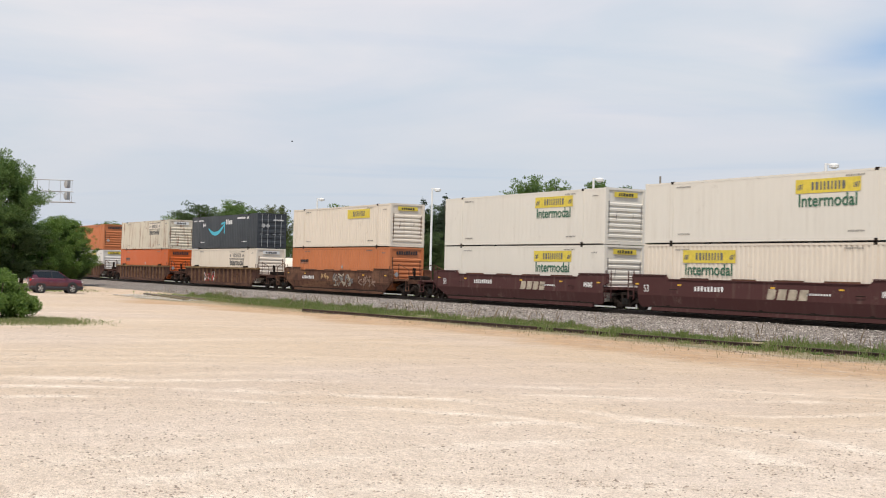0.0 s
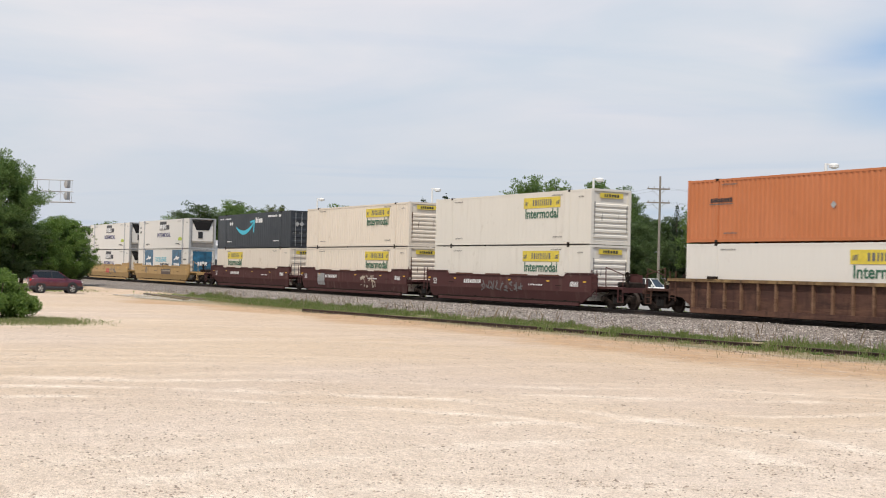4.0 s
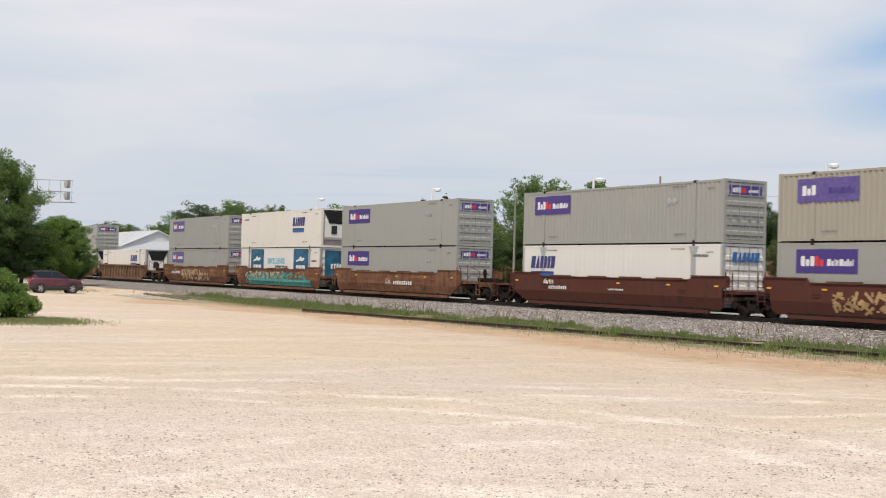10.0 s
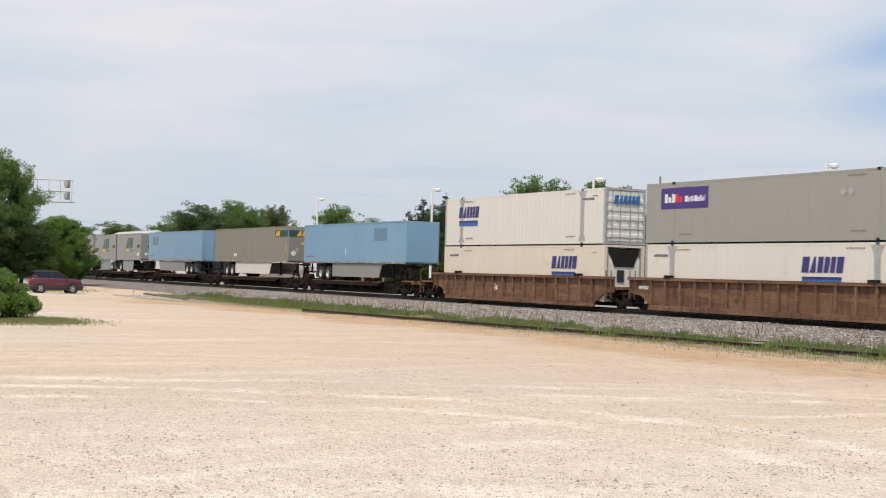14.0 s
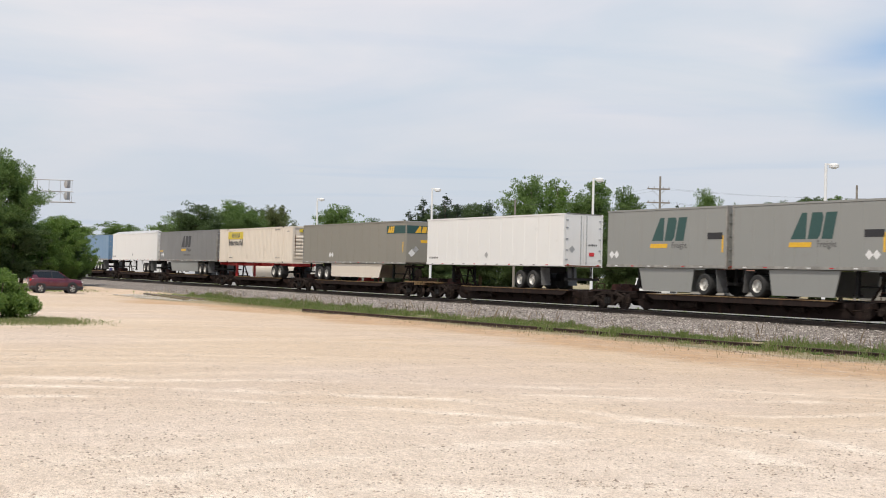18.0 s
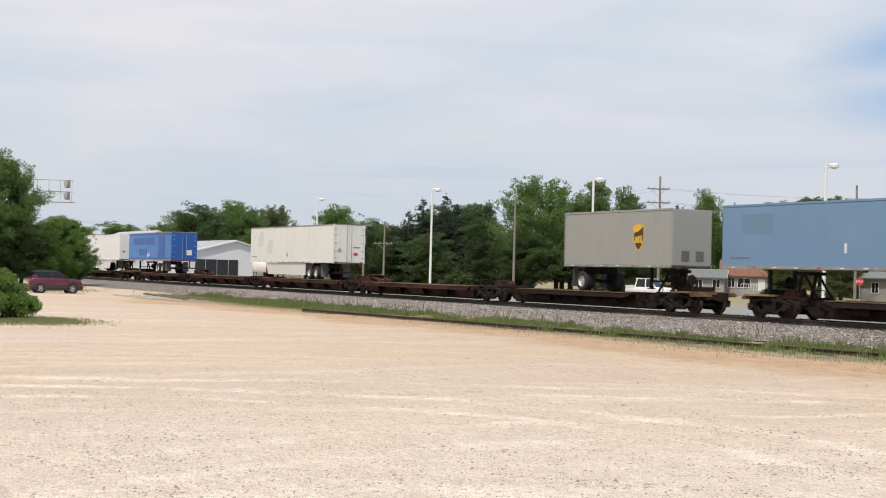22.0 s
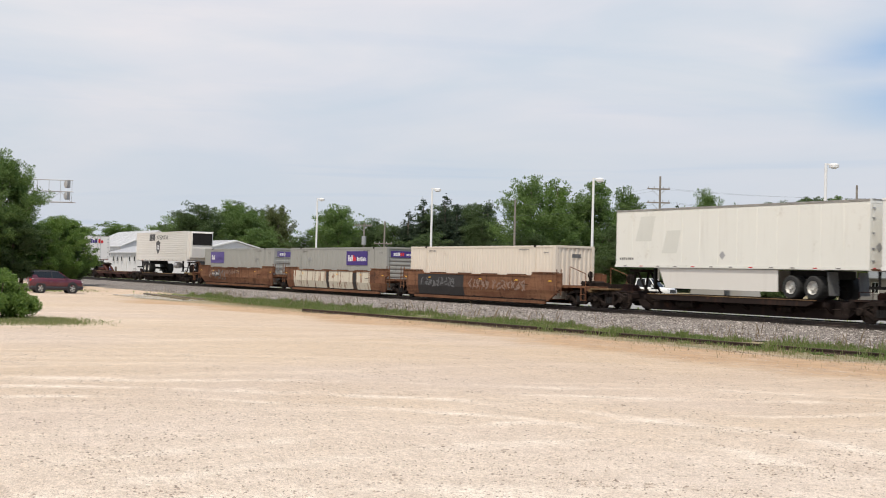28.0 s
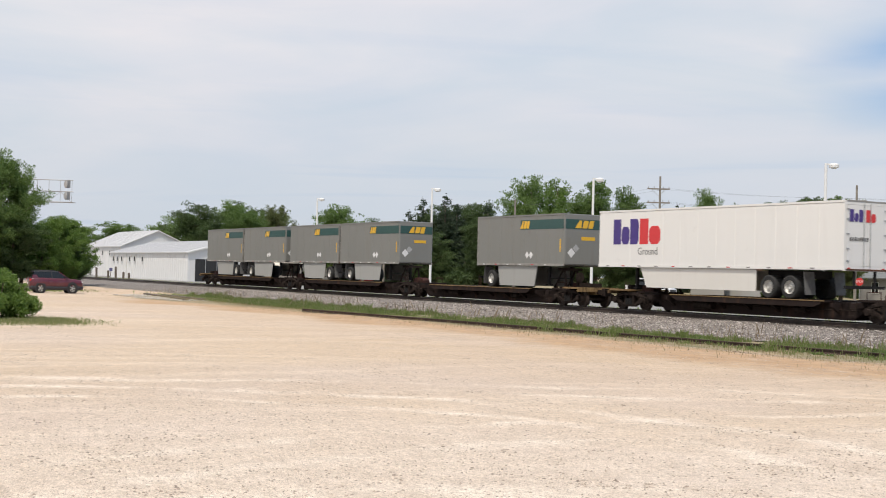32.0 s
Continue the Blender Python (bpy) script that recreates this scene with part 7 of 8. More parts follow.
TUFT, LOW = tuft_spot(TUFTS, 0.01), tuft_spot(COVER, 0.0)
grass("verge_grass", "rough green grass tufts beside the siding", 90000, TUFT, lambda r, x, y: TUFT.tall * (0.5 + 0.9 * r.uniform()), GRASS, 8, 0.0075)
grass("broad_weeds", "low broad-leaved weeds between the grass tufts", 26000, LOW, lambda r, x, y: 0.04 + 0.5 * LOW.tall * r.uniform(), leaf_material("weed_leaves", (0.1, 0.16, 0.045), (0.24, 0.33, 0.1), (0.42, 0.38, 0.22)), 15, 0.022)
grass("dry_weeds", "dry tan weed stalks standing in the grass", 2600, lambda r: (-12 - 88 * r.uniform(), -8.6 - 1.6 * r.uniform() + r.normal() * 0.8, GZ + 0.05), lambda r, x, y: (0.1 + 0.5 * r.uniform() ** 3) * (1.2 if noise.noise(Vector((x * 0.2, y * 0.3, 8))) > 0 else 0.6), DRY, 9, 0.0022)
grass("margin_weeds", "short tan grass along the edge of the lot", 9000, lambda r: (-12 - 75 * r.uniform(), -12.8 - 1.7 * abs(r.normal()), GZ), lambda r, x, y: 0.03 + 0.1 * r.uniform() ** 2, leaf_material("margin_grass", (0.26, 0.22, 0.1), (0.44, 0.38, 0.2), (0.52, 0.42, 0.27)), 14, 0.007)
grass("lot_weeds", "short tired grass round the bush", 15000, lambda r: (-47.2 + r.normal() * 1.5, -30.9 + r.normal() * 1.0, GZ), lambda r, x, y: 0.02 + 0.075 * r.uniform() ** 1.5, leaf_material("tired_grass", (0.14, 0.18, 0.06), (0.32, 0.35, 0.14), (0.5, 0.42, 0.28)), 10, 0.01)
grass("far_grass", "rough grass along the driveway", 9000, lambda r: (-85 + r.normal() * 6, -9.4 + r.normal() * 0.6, GZ - 0.2), lambda r, x, y: 0.08 + 0.2 * r.uniform(), GRASS, 11, 0.02)
grass("far_grass", "rough grass under the thicket", 9000, lambda r: (-115 + r.normal() * 3, -18.5 + r.normal() * 3.0, GZ - 0.3), lambda r, x, y: 0.06 + 0.16 * r.uniform(), GRASS, 12, 0.02)
grass("track_weeds", "weeds along the far side of the track", 4500, lambda r: (-12 - 180 * r.uniform(), 8.4 + r.normal() * 0.5, GZ + 0.1), lambda r, x, y: 0.06 + 0.16 * r.uniform(), GRASS, 13, 0.03)


# ---- lamps, poles and wires ----
def loft(b, sections):
    """Closed rings of equal length, joined one after another."""
    k, n = len(b.v), len(sections[0])
    for s in sections:
        b.v += [tuple(p) for p in s]
    for i in range(len(sections) - 1):
        b.f += [(k + i * n + j, k + i * n + (j + 1) % n, k + (i + 1) * n + (j + 1) % n, k + (i + 1) * n + j) for j in range(n)]
    b.f += [tuple(k + j for j in range(n)), tuple(k + (len(sections) - 1) * n + j for j in range(n))]


M["old_galv"] = plain("dull_grey_steel", (0.36, 0.36, 0.36), 0.6, 0.2, 0.2)
M["white_post"] = plain("white_painted_post", (0.75, 0.75, 0.74), 0.45, 0, 0.05)
M["pole_wood"] = plain("grey_pole_wood", (0.23, 0.21, 0.185), 0.9, 0, 0.3, 5)
M["lens"] = plain("pale_lamp_lens", (0.6, 0.6, 0.58), 0.25, 0, 0.05)
M["wire"] = plain("dark_wire", (0.05, 0.05, 0.055), 0.6, 0.3, 0.1)


def platform_lamp(x, y, top):
    p = thing("lamp_post", "tall white parking lot lamp post with a box head", "street lamp", "parking lot lamps", at=(x, y, -0.38))
    h = top + 0.38
    piece("post", round(h, 2), lambda b: b.tube((0, 0, 0.4), (0, 0, h), 0.125, 0.09, 10), M["white_post"], p, smooth=False)
    piece("base", 0, lambda b: b.tube((0, 0, -0.1), (0, 0, 0.45), 0.28, 0.28, 14), M["galv"], p)
    a = piece("arm", round(h, 2), lambda b: b.box(-0.05, 0.32, -0.04, 0.04, h - 0.1, h - 0.02), M["white_post"], p, (0, 0, 0), (0, 0, 55))
    hd = piece("lamp_head", round(h, 2), lambda b: loft(b, [[(0.5 + q * math.cos(i * math.pi / 8), 0.8 * q * math.sin(i * math.pi / 8), h - d) for i in range(16)] for q, d in ((0.2, 0.3), (0.31, 0.27), (0.33, 0.1), (0.3, 0.04), (0.18, 0.0), (0.06, -0.02))]), M["white_post"], p, (0, 0, 0), (0, 0, 55))
    piece("lens", round(h, 2), lambda b: loft(b, [[(0.5 + q * math.cos(i * math.pi / 8), 0.8 * q * math.sin(i * math.pi / 8), h - d) for i in range(16)] for q, d in ((0.08, 0.35), (0.15, 0.34), (0.2, 0.3))]), M["lens"], hd)


platform_lamp(-57.9, 20.6, 9.2)
platform_lamp(-81.0, 19.6, 9.4)
platform_lamp(-105.6, 19.0, 9.65)
platform_lamp(-131.8, 19.0, 9.7)


def utility_pole(x, y, top, arms, turn, extra=""):
    p = thing("utility_pole", "grey weathered wooden utility pole with crossarms", "utility pole", "utility poles", at=(x, y, -0.4))
    h = top + 0.4
    piece("pole", round(h, 2), lambda b: b.tube((0, 0, -0.3), (0, 0, h), 0.16, 0.1, 10), M["pole_wood"], p)
    for z in arms:
        a = piece("crossarm", 0, bx(-1.15, 1.15, -0.06, 0.06, -0.07, 0.07), M["pole_wood"], p, (0, -0.18, h - z), (0, 0, turn))
        for q in (-1.05, -0.45, 0.45, 1.05):
            piece("insulator", 0, lambda b: b.tube((0, 0, 0.07), (0, 0, 0.25), 0.05, 0.04, 8), M["galv"], a, (q, 0, 0))
        piece("brace", 0, lambda b: [b.tube((-0.7, 0.02, -0.05), (0, 0.1, -0.7), 0.025, n=5), b.tube((0.7, 0.02, -0.05), (0, 0.1, -0.7), 0.025, n=5)], M["galv"], a)
    if extra == "lamp":
        piece("lamp_arm", 0, lambda b: [b.tube((0, 0, 6.9), (-1.6, -1.2, 7.65), 0.04, n=6), b.tube((-1.6, -1.2, 7.65), (-3.2, -2.6, 8.1), 0.035, n=6), b.tube((0, 0, 7.5), (-1.6, -1.2, 7.85), 0.03, n=6)], M["galv"], p, (0, 0, 0))
        piece("lamp_head", "cobra", lambda b: b.prism([(-0.45, 0), (0.4, 0.02), (0.4, 0.1), (0.1, 0.18), (-0.4, 0.12)], -0.12, 0.12), M["white_post"], p, (-3.5, -2.8, 8.02), (0, 0, 42))
    if extra == "can":
        piece("transformer", 0, lambda b: b.tube((0.4, -0.2, h - 2.8), (0.4, -0.2, h - 1.7), 0.3, n=12), M["galv"], p)
    return p


utility_pole(-101.4, 43.3, 12.03, (1.3, 2.7), 62)
utility_pole(-91.3, 60.6, 11.63, (1.6, 3.1), 62, "lamp")
utility_pole(-117.2, 36.1, 9.9, (), 62)
utility_pole(-147.8, 33.0, 7.8, (0.3,), 62, "can")
utility_pole(-146.5, 35.3, 8.1, (2.9,), 62)


def wire(a, c, sag, thick=0.0055):
    def make(b):
        pts = [Vector(a).lerp(Vector(c), i / 14) - Vector((0, 0, sag * 4 * (i / 14) * (1 - i / 14))) for i in range(15)]
        side = Vector((c[1] - a[1], a[0] - c[0], 0)).normalized() * thick
        loft(b, [[p + side, p + Vector((0, 0, thick)), p - side, p - Vector((0, 0, thick))] for p in pts])
    tagged(piece("overhead_wire", (a, c), make, M["wire"]), "thin dark overhead wire between utility poles", "wire", "overhead wires")


for d, z in ((-0.9, 10.8), (0.9, 10.8), (-0.9, 9.4), (0.9, 9.4), (0, 7.6)):
    wire((-101.4 + d * 0.5, 43.3 + d * 0.8, z), (-91.3 + d * 0.5, 60.6 + d * 0.8, z - 0.5), 0.25)
    wire((-101.4 + d * 0.5, 43.3 + d * 0.8, z), (-117.2 + d * 0.2, 36.1 + d * 0.3, z * 0.8 + 0.6), 0.3)
    wire((-91.3 + d * 0.5, 60.6 + d * 0.8, z - 0.5), (-70 + d * 0.5, 97 + d * 0.8, z - 0.2), 0.5)
for z in (10.2, 6.6):
    wire((-117.2, 36.1, z * 0.9), (-147.8, 33.0, z * 0.72), 0.4)


def signal_gantry():
    g = thing("signal_gantry", "galvanised railway signal gantry with two signal heads", "railway signal", at=(0, 0, 0))
    def at(t):
        return (-144.6 + t * 3.0, -12.2 + t * 6.2)
    mast = piece("mast", 0, lambda b: b.tube((-145.2, -13.4, -0.4), (-145.2, -13.4, 11.2), 0.25, 0.2, 12), M["old_galv"], g)
    for z in (8.3, 9.45, 10.7):
        for s in (-0.35, 0.35):
            piece("chord", (z, s), lambda b: b.tube((-145.6 - s * 0.9, -14.2 + s * 0.4, z), (-141.5 - s * 0.9, -5.9 + s * 0.4, z), 0.038 if z < 10 else 0.028, n=6), M["old_galv"], g)
    for i in range(8):
        x, y = -145.4 + i * 0.55, -13.8 + i * 1.11
        piece("upright", i, lambda b: b.tube((x, y, 8.3), (x, y, 10.7), 0.024, n=5), M["old_galv"], g)
        if i < 7:
            piece("diagonal", i, lambda b: b.tube((x, y, 8.3 if i % 2 else 9.45), (x + 0.55, y + 1.11, 9.45 if i % 2 else 8.3), 0.024, n=5), M["old_galv"], g)
    piece("walkway", 0, lambda b: b.prism([(-145.6, -14.6), (-141.2, -5.8), (-141.9, -5.5), (-146.3, -14.3)], 8.24, 8.3, "z"), M["old_galv"], g)
    for z in (8.75, 10.05):
        hd = piece("signal_head", z, lambda b: b.lathe([(0.0, -0.04), (0.36, -0.04), (0.4, 0.0), (0.36, 0.05), (0.0, 0.05)], (0, 0, 0), 18), M["old_galv"], g, (-142.0, -6.6, z + 0.25), (0, 0, 15))
        piece("housing", z, lambda b: b.box(-0.2, 0.2, 0.05, 0.45, -0.42, 0.42), M["old_galv"], hd)


signal_gantry()


# ---- buildings ----
def corrugated_white(name, rgb):
    return paint(name, rgb, 0.5, 0.1, amount=0.12, fade=0.06, bump=0.1)


M["shed_wall"] = corrugated_white("white_shed_sheet", (0.76, 0.76, 0.76))
M["shed_roof"] = corrugated_white("white_roof_sheet", (0.6, 0.6, 0.61))
M["siding_grey"] = paint("pale_grey_siding", (0.34, 0.33, 0.315), 0.7, amount=0.15)
M["red_roof"] = plain("red_brown_shingles", (0.2, 0.095, 0.062), 0.9, 0, 0.25, 2)
M["grey_roof"] = plain("grey_shingles", (0.17, 0.18, 0.18), 0.9, 0, 0.2, 2)
M["glass"] = plain("dark_window_glass", (0.012, 0.014, 0.016), 0.12, 0, 0.1)
M["frame_white"] = plain("white_window_frame", (0.7, 0.7, 0.68), 0.5, 0, 0.05)
M["door_dark"] = plain("flat_dark_opening", (0.025, 0.027, 0.03), 0.8, 0, 0.2)


def gabled(name, label, x0, x1, y0, y1, eave, ridge, wall, roof, along="x", overhang=0.3, folds=0.0):
    """A plain house or shed on a rectangle, with a gable roof whose ridge runs along x or y."""
    g = thing(name, label, "building", at=((x0 + x1) / 2, (y0 + y1) / 2, -0.42))
    a, c = (x1 - x0) / 2, (y1 - y0) / 2
    e, r = eave + 0.42, ridge + 0.42
    w = 0.15
    piece("wall_front", (name, 0, x0), bx(-a, a, -c, -c + w, -0.2, e), M[wall], g)
    piece("wall_back", (name, 1, x0), bx(-a, a, c - w, c, -0.2, e), M[wall], g)
    if along == "x":
        for s in (-1, 1):
            piece("gable_wall", (name, s, x0), lambda b: b.prism([(-c + w, -0.2), (c - w, -0.2), (c - w, e), (0, r - 0.05), (-c + w, e)], s * a - (w if s > 0 else 0), s * a + (0 if s > 0 else w), "x"), M[wall], g)
            k = (r - e) / c
            piece("roof", (name, "r", s, x0), lambda b: b.prism([(0, r), (s * (c + overhang), e - overhang * k), (s * (c + overhang), e - overhang * k + 0.14), (0, r + 0.16)], -a - overhang, a + overhang, "x"), M[roof], g)
            if folds:
                piece("roof_ribs", (name, s, x0), lambda b: [b.prism([(0, r + 0.16), (s * (c + overhang), e - overhang * k + 0.14), (s * (c + overhang), e - overhang * k + 0.2), (0, r + 0.22)], q, q + 0.06, "x") for q in np.arange(-a, a, folds).tolist()], M[roof], g)
                piece("wall_ribs", (name, s, x0), lambda b: [b.box(q, q + 0.05, s * c - (0.03 if s < 0 else 0), s * c + (0.03 if s > 0 else 0), 0, e - 0.1) for q in np.arange(-a + 0.2, a, folds).tolist()], M[wall], g)
        piece("end_trim", (name, x0), lambda b: b.prism([(-c - 0.2, e - 0.1), (0, r - 0.02), (c + 0.2, e - 0.1), (c + 0.2, e + 0.06), (0, r + 0.14), (-c - 0.2, e + 0.06)], a + overhang, a + overhang + 0.04, "x"), M["frame_white"], g)
    else:
        for s in (-1, 1):
            piece("gable_wall", (name, s, x0), lambda b: b.prism([(-a + w, e - 0.01), (a - w, e - 0.01), (0, r - 0.05)], s * c - (w if s > 0 else 0), s * c + (0 if s > 0 else w), "y"), M[wall], g)
            piece("end_wall", (name, s, x0), bx(s * a - (w if s > 0 else 0), s * a + (0 if s > 0 else w), -c + w, c - w, -0.2, e), M[wall], g)
            k = (r - e) / a
            piece("roof", (name, "r", s, x0), lambda b: b.prism([(0, r), (s * (a + overhang), e - overhang * k), (s * (a + overhang), e - overhang * k + 0.14), (0, r + 0.16)], -c - overhang, c + overhang, "y"), M[roof], g)
    return g


def window(parent, x, y, z, w, h, face="front", frame="frame_white", pane="glass"):
    """A glazed window with a frame, on the front (-y) or on the end (+x)."""
    f = piece("window", (w, h, frame, pane), lambda b: [b.box(-w / 2 - 0.08, w / 2 + 0.08, -0.05, 0.02, -h / 2 - 0.08, -h / 2), b.box(-w / 2 - 0.08, w / 2 + 0.08, -0.05, 0.02, h / 2, h / 2 + 0.08), b.box(-w / 2 - 0.08, -w / 2, -0.05, 0.02, -h / 2, h / 2), b.box(w / 2, w / 2 + 0.08, -0.05, 0.02, -h / 2, h / 2), *([b.box(-0.03, 0.03, -0.04, 0.01, -h / 2, h / 2)] if pane == "glass" else [])], M[frame], parent, (x, y, z), (0, 0, 0 if face == "front" else 90))
    piece("pane", (w, h, pane), bx(-w / 2, w / 2, -0.02, 0.0, -h / 2, h / 2), M[pane], f)
    return f


shed_b = gabled("metal_shed", "long white corrugated metal shed with small windows", -200, -163.2, 14.8, 28.0, 3.45, 5.15, "shed_wall", "shed_roof", "x", 0.3, 0.9)
for q in (-16.6, -14.4, -12.0, -7.8, -5.4, -1.5):
    window(shed_b, q, -6.68, 2.95, 0.75, 0.7, frame="shed_wall", pane="door_dark")
# no real opening: a flat dark panel stands for the shade inside the doorway
piece("doorway", 0, bx(0, 0.06, -3.0, 3.0, 0, 3.05), M["door_dark"], shed_b, (18.42, -2.6, 0), (0, 0, 0), "tall dark panel painted as the shaded inside of an open doorway")
for q in (-4.2, -2.6, -1.0):
    piece("door_rail", 0, bx(0, 0.05, -0.04, 0.04, 0, 3.05), M["galv"], shed_b, (18.5, q, 0))
piece("down_pipe", 0, bx(-0.06, 0.06, -0.1, 0, 0, 3.6), M["frame_white"], shed_b, (-9.6, -6.62, 0))
shed_a = gabled("metal_shed", "tall white corrugated metal shed with a pale roof", -231, -208, 18.6, 31.0, 4.65, 7.35, "shed_wall", "shed_roof", "x", 0.3, 0.9)
for q in (-3.7, 0.9, 5.5):
    window(shed_a, q, -6.28, 3.95, 0.75, 0.75, frame="shed_wall", pane="door_dark")

# houses behind the road
def turned_house(label, x, y, wide, deep, eave, ridge, roof):
    """A house whose long side looks at the railway at a slant."""
    h = gabled("house", label, x - wide / 2, x + wide / 2, y - deep / 2, y + deep / 2, eave, ridge, "siding_grey", roof, "x", 0.4)
    h.rotation_euler = (0, 0, radians(46))
    return h


h1 = turned_house("grey-sided house with a red-brown shingle roof", -125.4, 78.2, 6.2, 6.0, 2.35, 4.15, "red_roof")
piece("chimney", 0, lambda b: b.box(-0.22, 0.22, -0.22, 0.22, 0, 1.1).box(-0.27, 0.27, -0.27, 0.27, 1.0, 1.12), M["siding_grey"], h1, (0.9, 0.6, 4.2))
for q, w in ((-1.9, 0.8), (-0.3, 1.5)):
    window(h1, q, -3.02, 1.75, w, 1.15)
piece("front_door", 0, bx(-0.45, 0.45, -0.06, 0, 0.1, 2.15), M["frame_white"], h1, (1.9, -3.0, 0.1))
piece("porch_steps", 0, lambda b: [b.box(-1.2, 1.2, -1.0 - 0.3 * i, -0.7 - 0.3 * i, 0, 0.72 - 0.18 * i) for i in range(4)] + [b.box(-1.3, 1.3, -0.7, 0, 0, 0.8)], M["siding_grey"], h1, (0.6, -3.07, 0))
piece("porch_rail", 0, lambda b: [b.box(-1.3, 1.3, -0.72, -0.68, 1.6, 1.66)] + [b.box(-1.28 + 0.32 * i, -1.23 + 0.32 * i, -0.72, -0.68, 0.8, 1.6) for i in range(9)], M["frame_white"], h1, (0.6, -3.07, 0))
h3 = turned_house("small grey house with a slate grey roof", -125.8, 71.9, 4.2, 4.4, 1.95, 2.85, "grey_roof")
for q in (-1.1, 1.1):
    window(h3, q, -2.22, 1.55, 0.85, 0.95)
h4 = gabled("house", "pale sided house with a grey-green roof", -107, -92.5, 79, 90, 2.35, 4.0, "siding_grey", "grey_roof", "x", 0.5)
for q in (-5.0, -1.0, 3.0):
    window(h4, q, -5.52, 1.6, 0.9, 1.2)
sh = gabled("garden_shed", "small white shed with a pale roof", -171, -168.6, 35.6, 39.6, 2.1, 2.9, "shed_wall", "shed_roof", "x", 0.3)


def dumpster():
    d = thing("dumpster", "red steel dumpster with a white sign", "dumpster", at=(-169.8, 44.9, -0.42))
    d.rotation_euler = (0, 0, radians(60))
    piece("bin", 0, lambda b: b.prism([(-1.75, 0.1), (1.55, 0.1), (1.75, 2.0), (-1.75, 2.0)], -1.0, 1.0), M["vinyl_red"], d)
    for q in (-1.2, -0.4, 0.4, 1.2):
        piece("rib", 0, bx(-0.06, 0.06, -1.07, -1.0, 0.15, 1.95), M["vinyl_red"], d, (q, 0, 0))
    piece("rim", 0, bx(-1.85, 1.85, -1.08, 1.08, 2.0, 2.08), M["vinyl_red"], d)
    piece("notice", "dumpster", lambda b: b.prism([(-0.35, -0.3), (0.35, -0.3), (0, 0.3)], -0.01, 0), M["vinyl_white"], d, (0.8, -1.08, 1.2))
    piece("notice", "dumpster2", bx(-0.4, 0.4, -0.01, 0, -0.3, 0.3), M["vinyl_white"], d, (-1.2, -1.08, 1.6))


dumpster()


def tank():
    t = thing("storage_tank", "white horizontal storage tank with rounded ends", "tank", at=(-149, 21.8, -0.4))
    t.rotation_euler = (0, 0, radians(62))

    def shell(b):
        prof = [(0.0, -3.1), (0.6, -3.02), (1.05, -2.8), (1.3, -2.4), (1.36, -2.0), (1.36, 2.3), (1.3, 2.7), (1.0, 3.15), (0.6, 3.3), (0.0, 3.35)]
        b.lathe(prof, (0, 0, 0), 20)
    piece("shell", 0, shell, M["cream"], t, (0, 0, 2.05), (0, 0, 90), smooth=True)
    for q in (-1.8, 1.8):
        piece("saddle", 0, bx(-0.2, 0.2, -0.9, 0.9, 0, 1.5), M["siding_grey"], t, (q, 0, 0))
    piece("valve_dome", 0, lambda b: b.tube((0, 0, 3.35), (0, 0, 3.6), 0.25, n=12), M["galv"], t)


tank()


# ---- vehicles ----
def car_paint(name, rgb):
    m, n, l, b = material(name, 0.3)
    b.inputs["Coat Weight"].default_value = 0.6
    v = n.new("ShaderNodeTexCoord").outputs["Object"]
    l.new(blend(n, l, ramp(n, l, noise_node(n, l, v, 2.5, 4), 0.35, 0.7, 0, 0.35), rgb, tuple(c * 0.7 + 0.05 for c in rgb)), b.inputs["Base Color"])
    return m


M["car_red"], M["car_white"] = car_paint("dark_red_car_paint", (0.085, 0.004, 0.016)), car_paint("white_car_paint", (0.72, 0.72, 0.72))


def ring(x, w, z0, z1, tuck=0.06, bulge=0.03):
    """A rounded body section across the car."""
    zm = (z0 + z1) / 2
    half = [(w - tuck, z0), (w, z0 + 0.12), (w + bulge, zm), (w, z1 - 0.12), (w - tuck * 1.6, z1)]
    return [(x, -a, z) for a, z in half] + [(x, a, z) for a, z in reversed(half)]


def car_wheels(c, spots, r, track_w, rim_mat):
    for x in spots:
        for s in (-1, 1):
            w = piece("wheel", ("car", r), lambda b: b.lathe([(r * 0.66, -0.02), (r * 0.7, -0.1), (r * 0.93, -0.11), (r, -0.06), (r, 0.1), (r * 0.93, 0.13), (0, 0.13)], (0, 0, 0), 22), M["rubber"], c, (x, s * track_w, r), (0, 0, 0 if s < 0 else 180))

            def rim(b):
                b.lathe([(r * 0.66, -0.06), (r * 0.6, -0.03), (r * 0.58, 0.04)], (0, 0, 0), 20)
                for i in range(5):
                    a = i * 2 * math.pi / 5
                    p = [(math.cos(a + d) * q, math.sin(a + d) * q) for d, q in ((-0.5, r * 0.12), (-0.16, r * 0.62), (0.16, r * 0.62), (0.5, r * 0.12))]
                    b.prism(p, -0.07, -0.02)
                b.lathe([(0, -0.09), (r * 0.14, -0.08), (r * 0.15, -0.02)], (0, 0, 0), 10)
            piece("rim", ("car", r), rim, M[rim_mat], w)


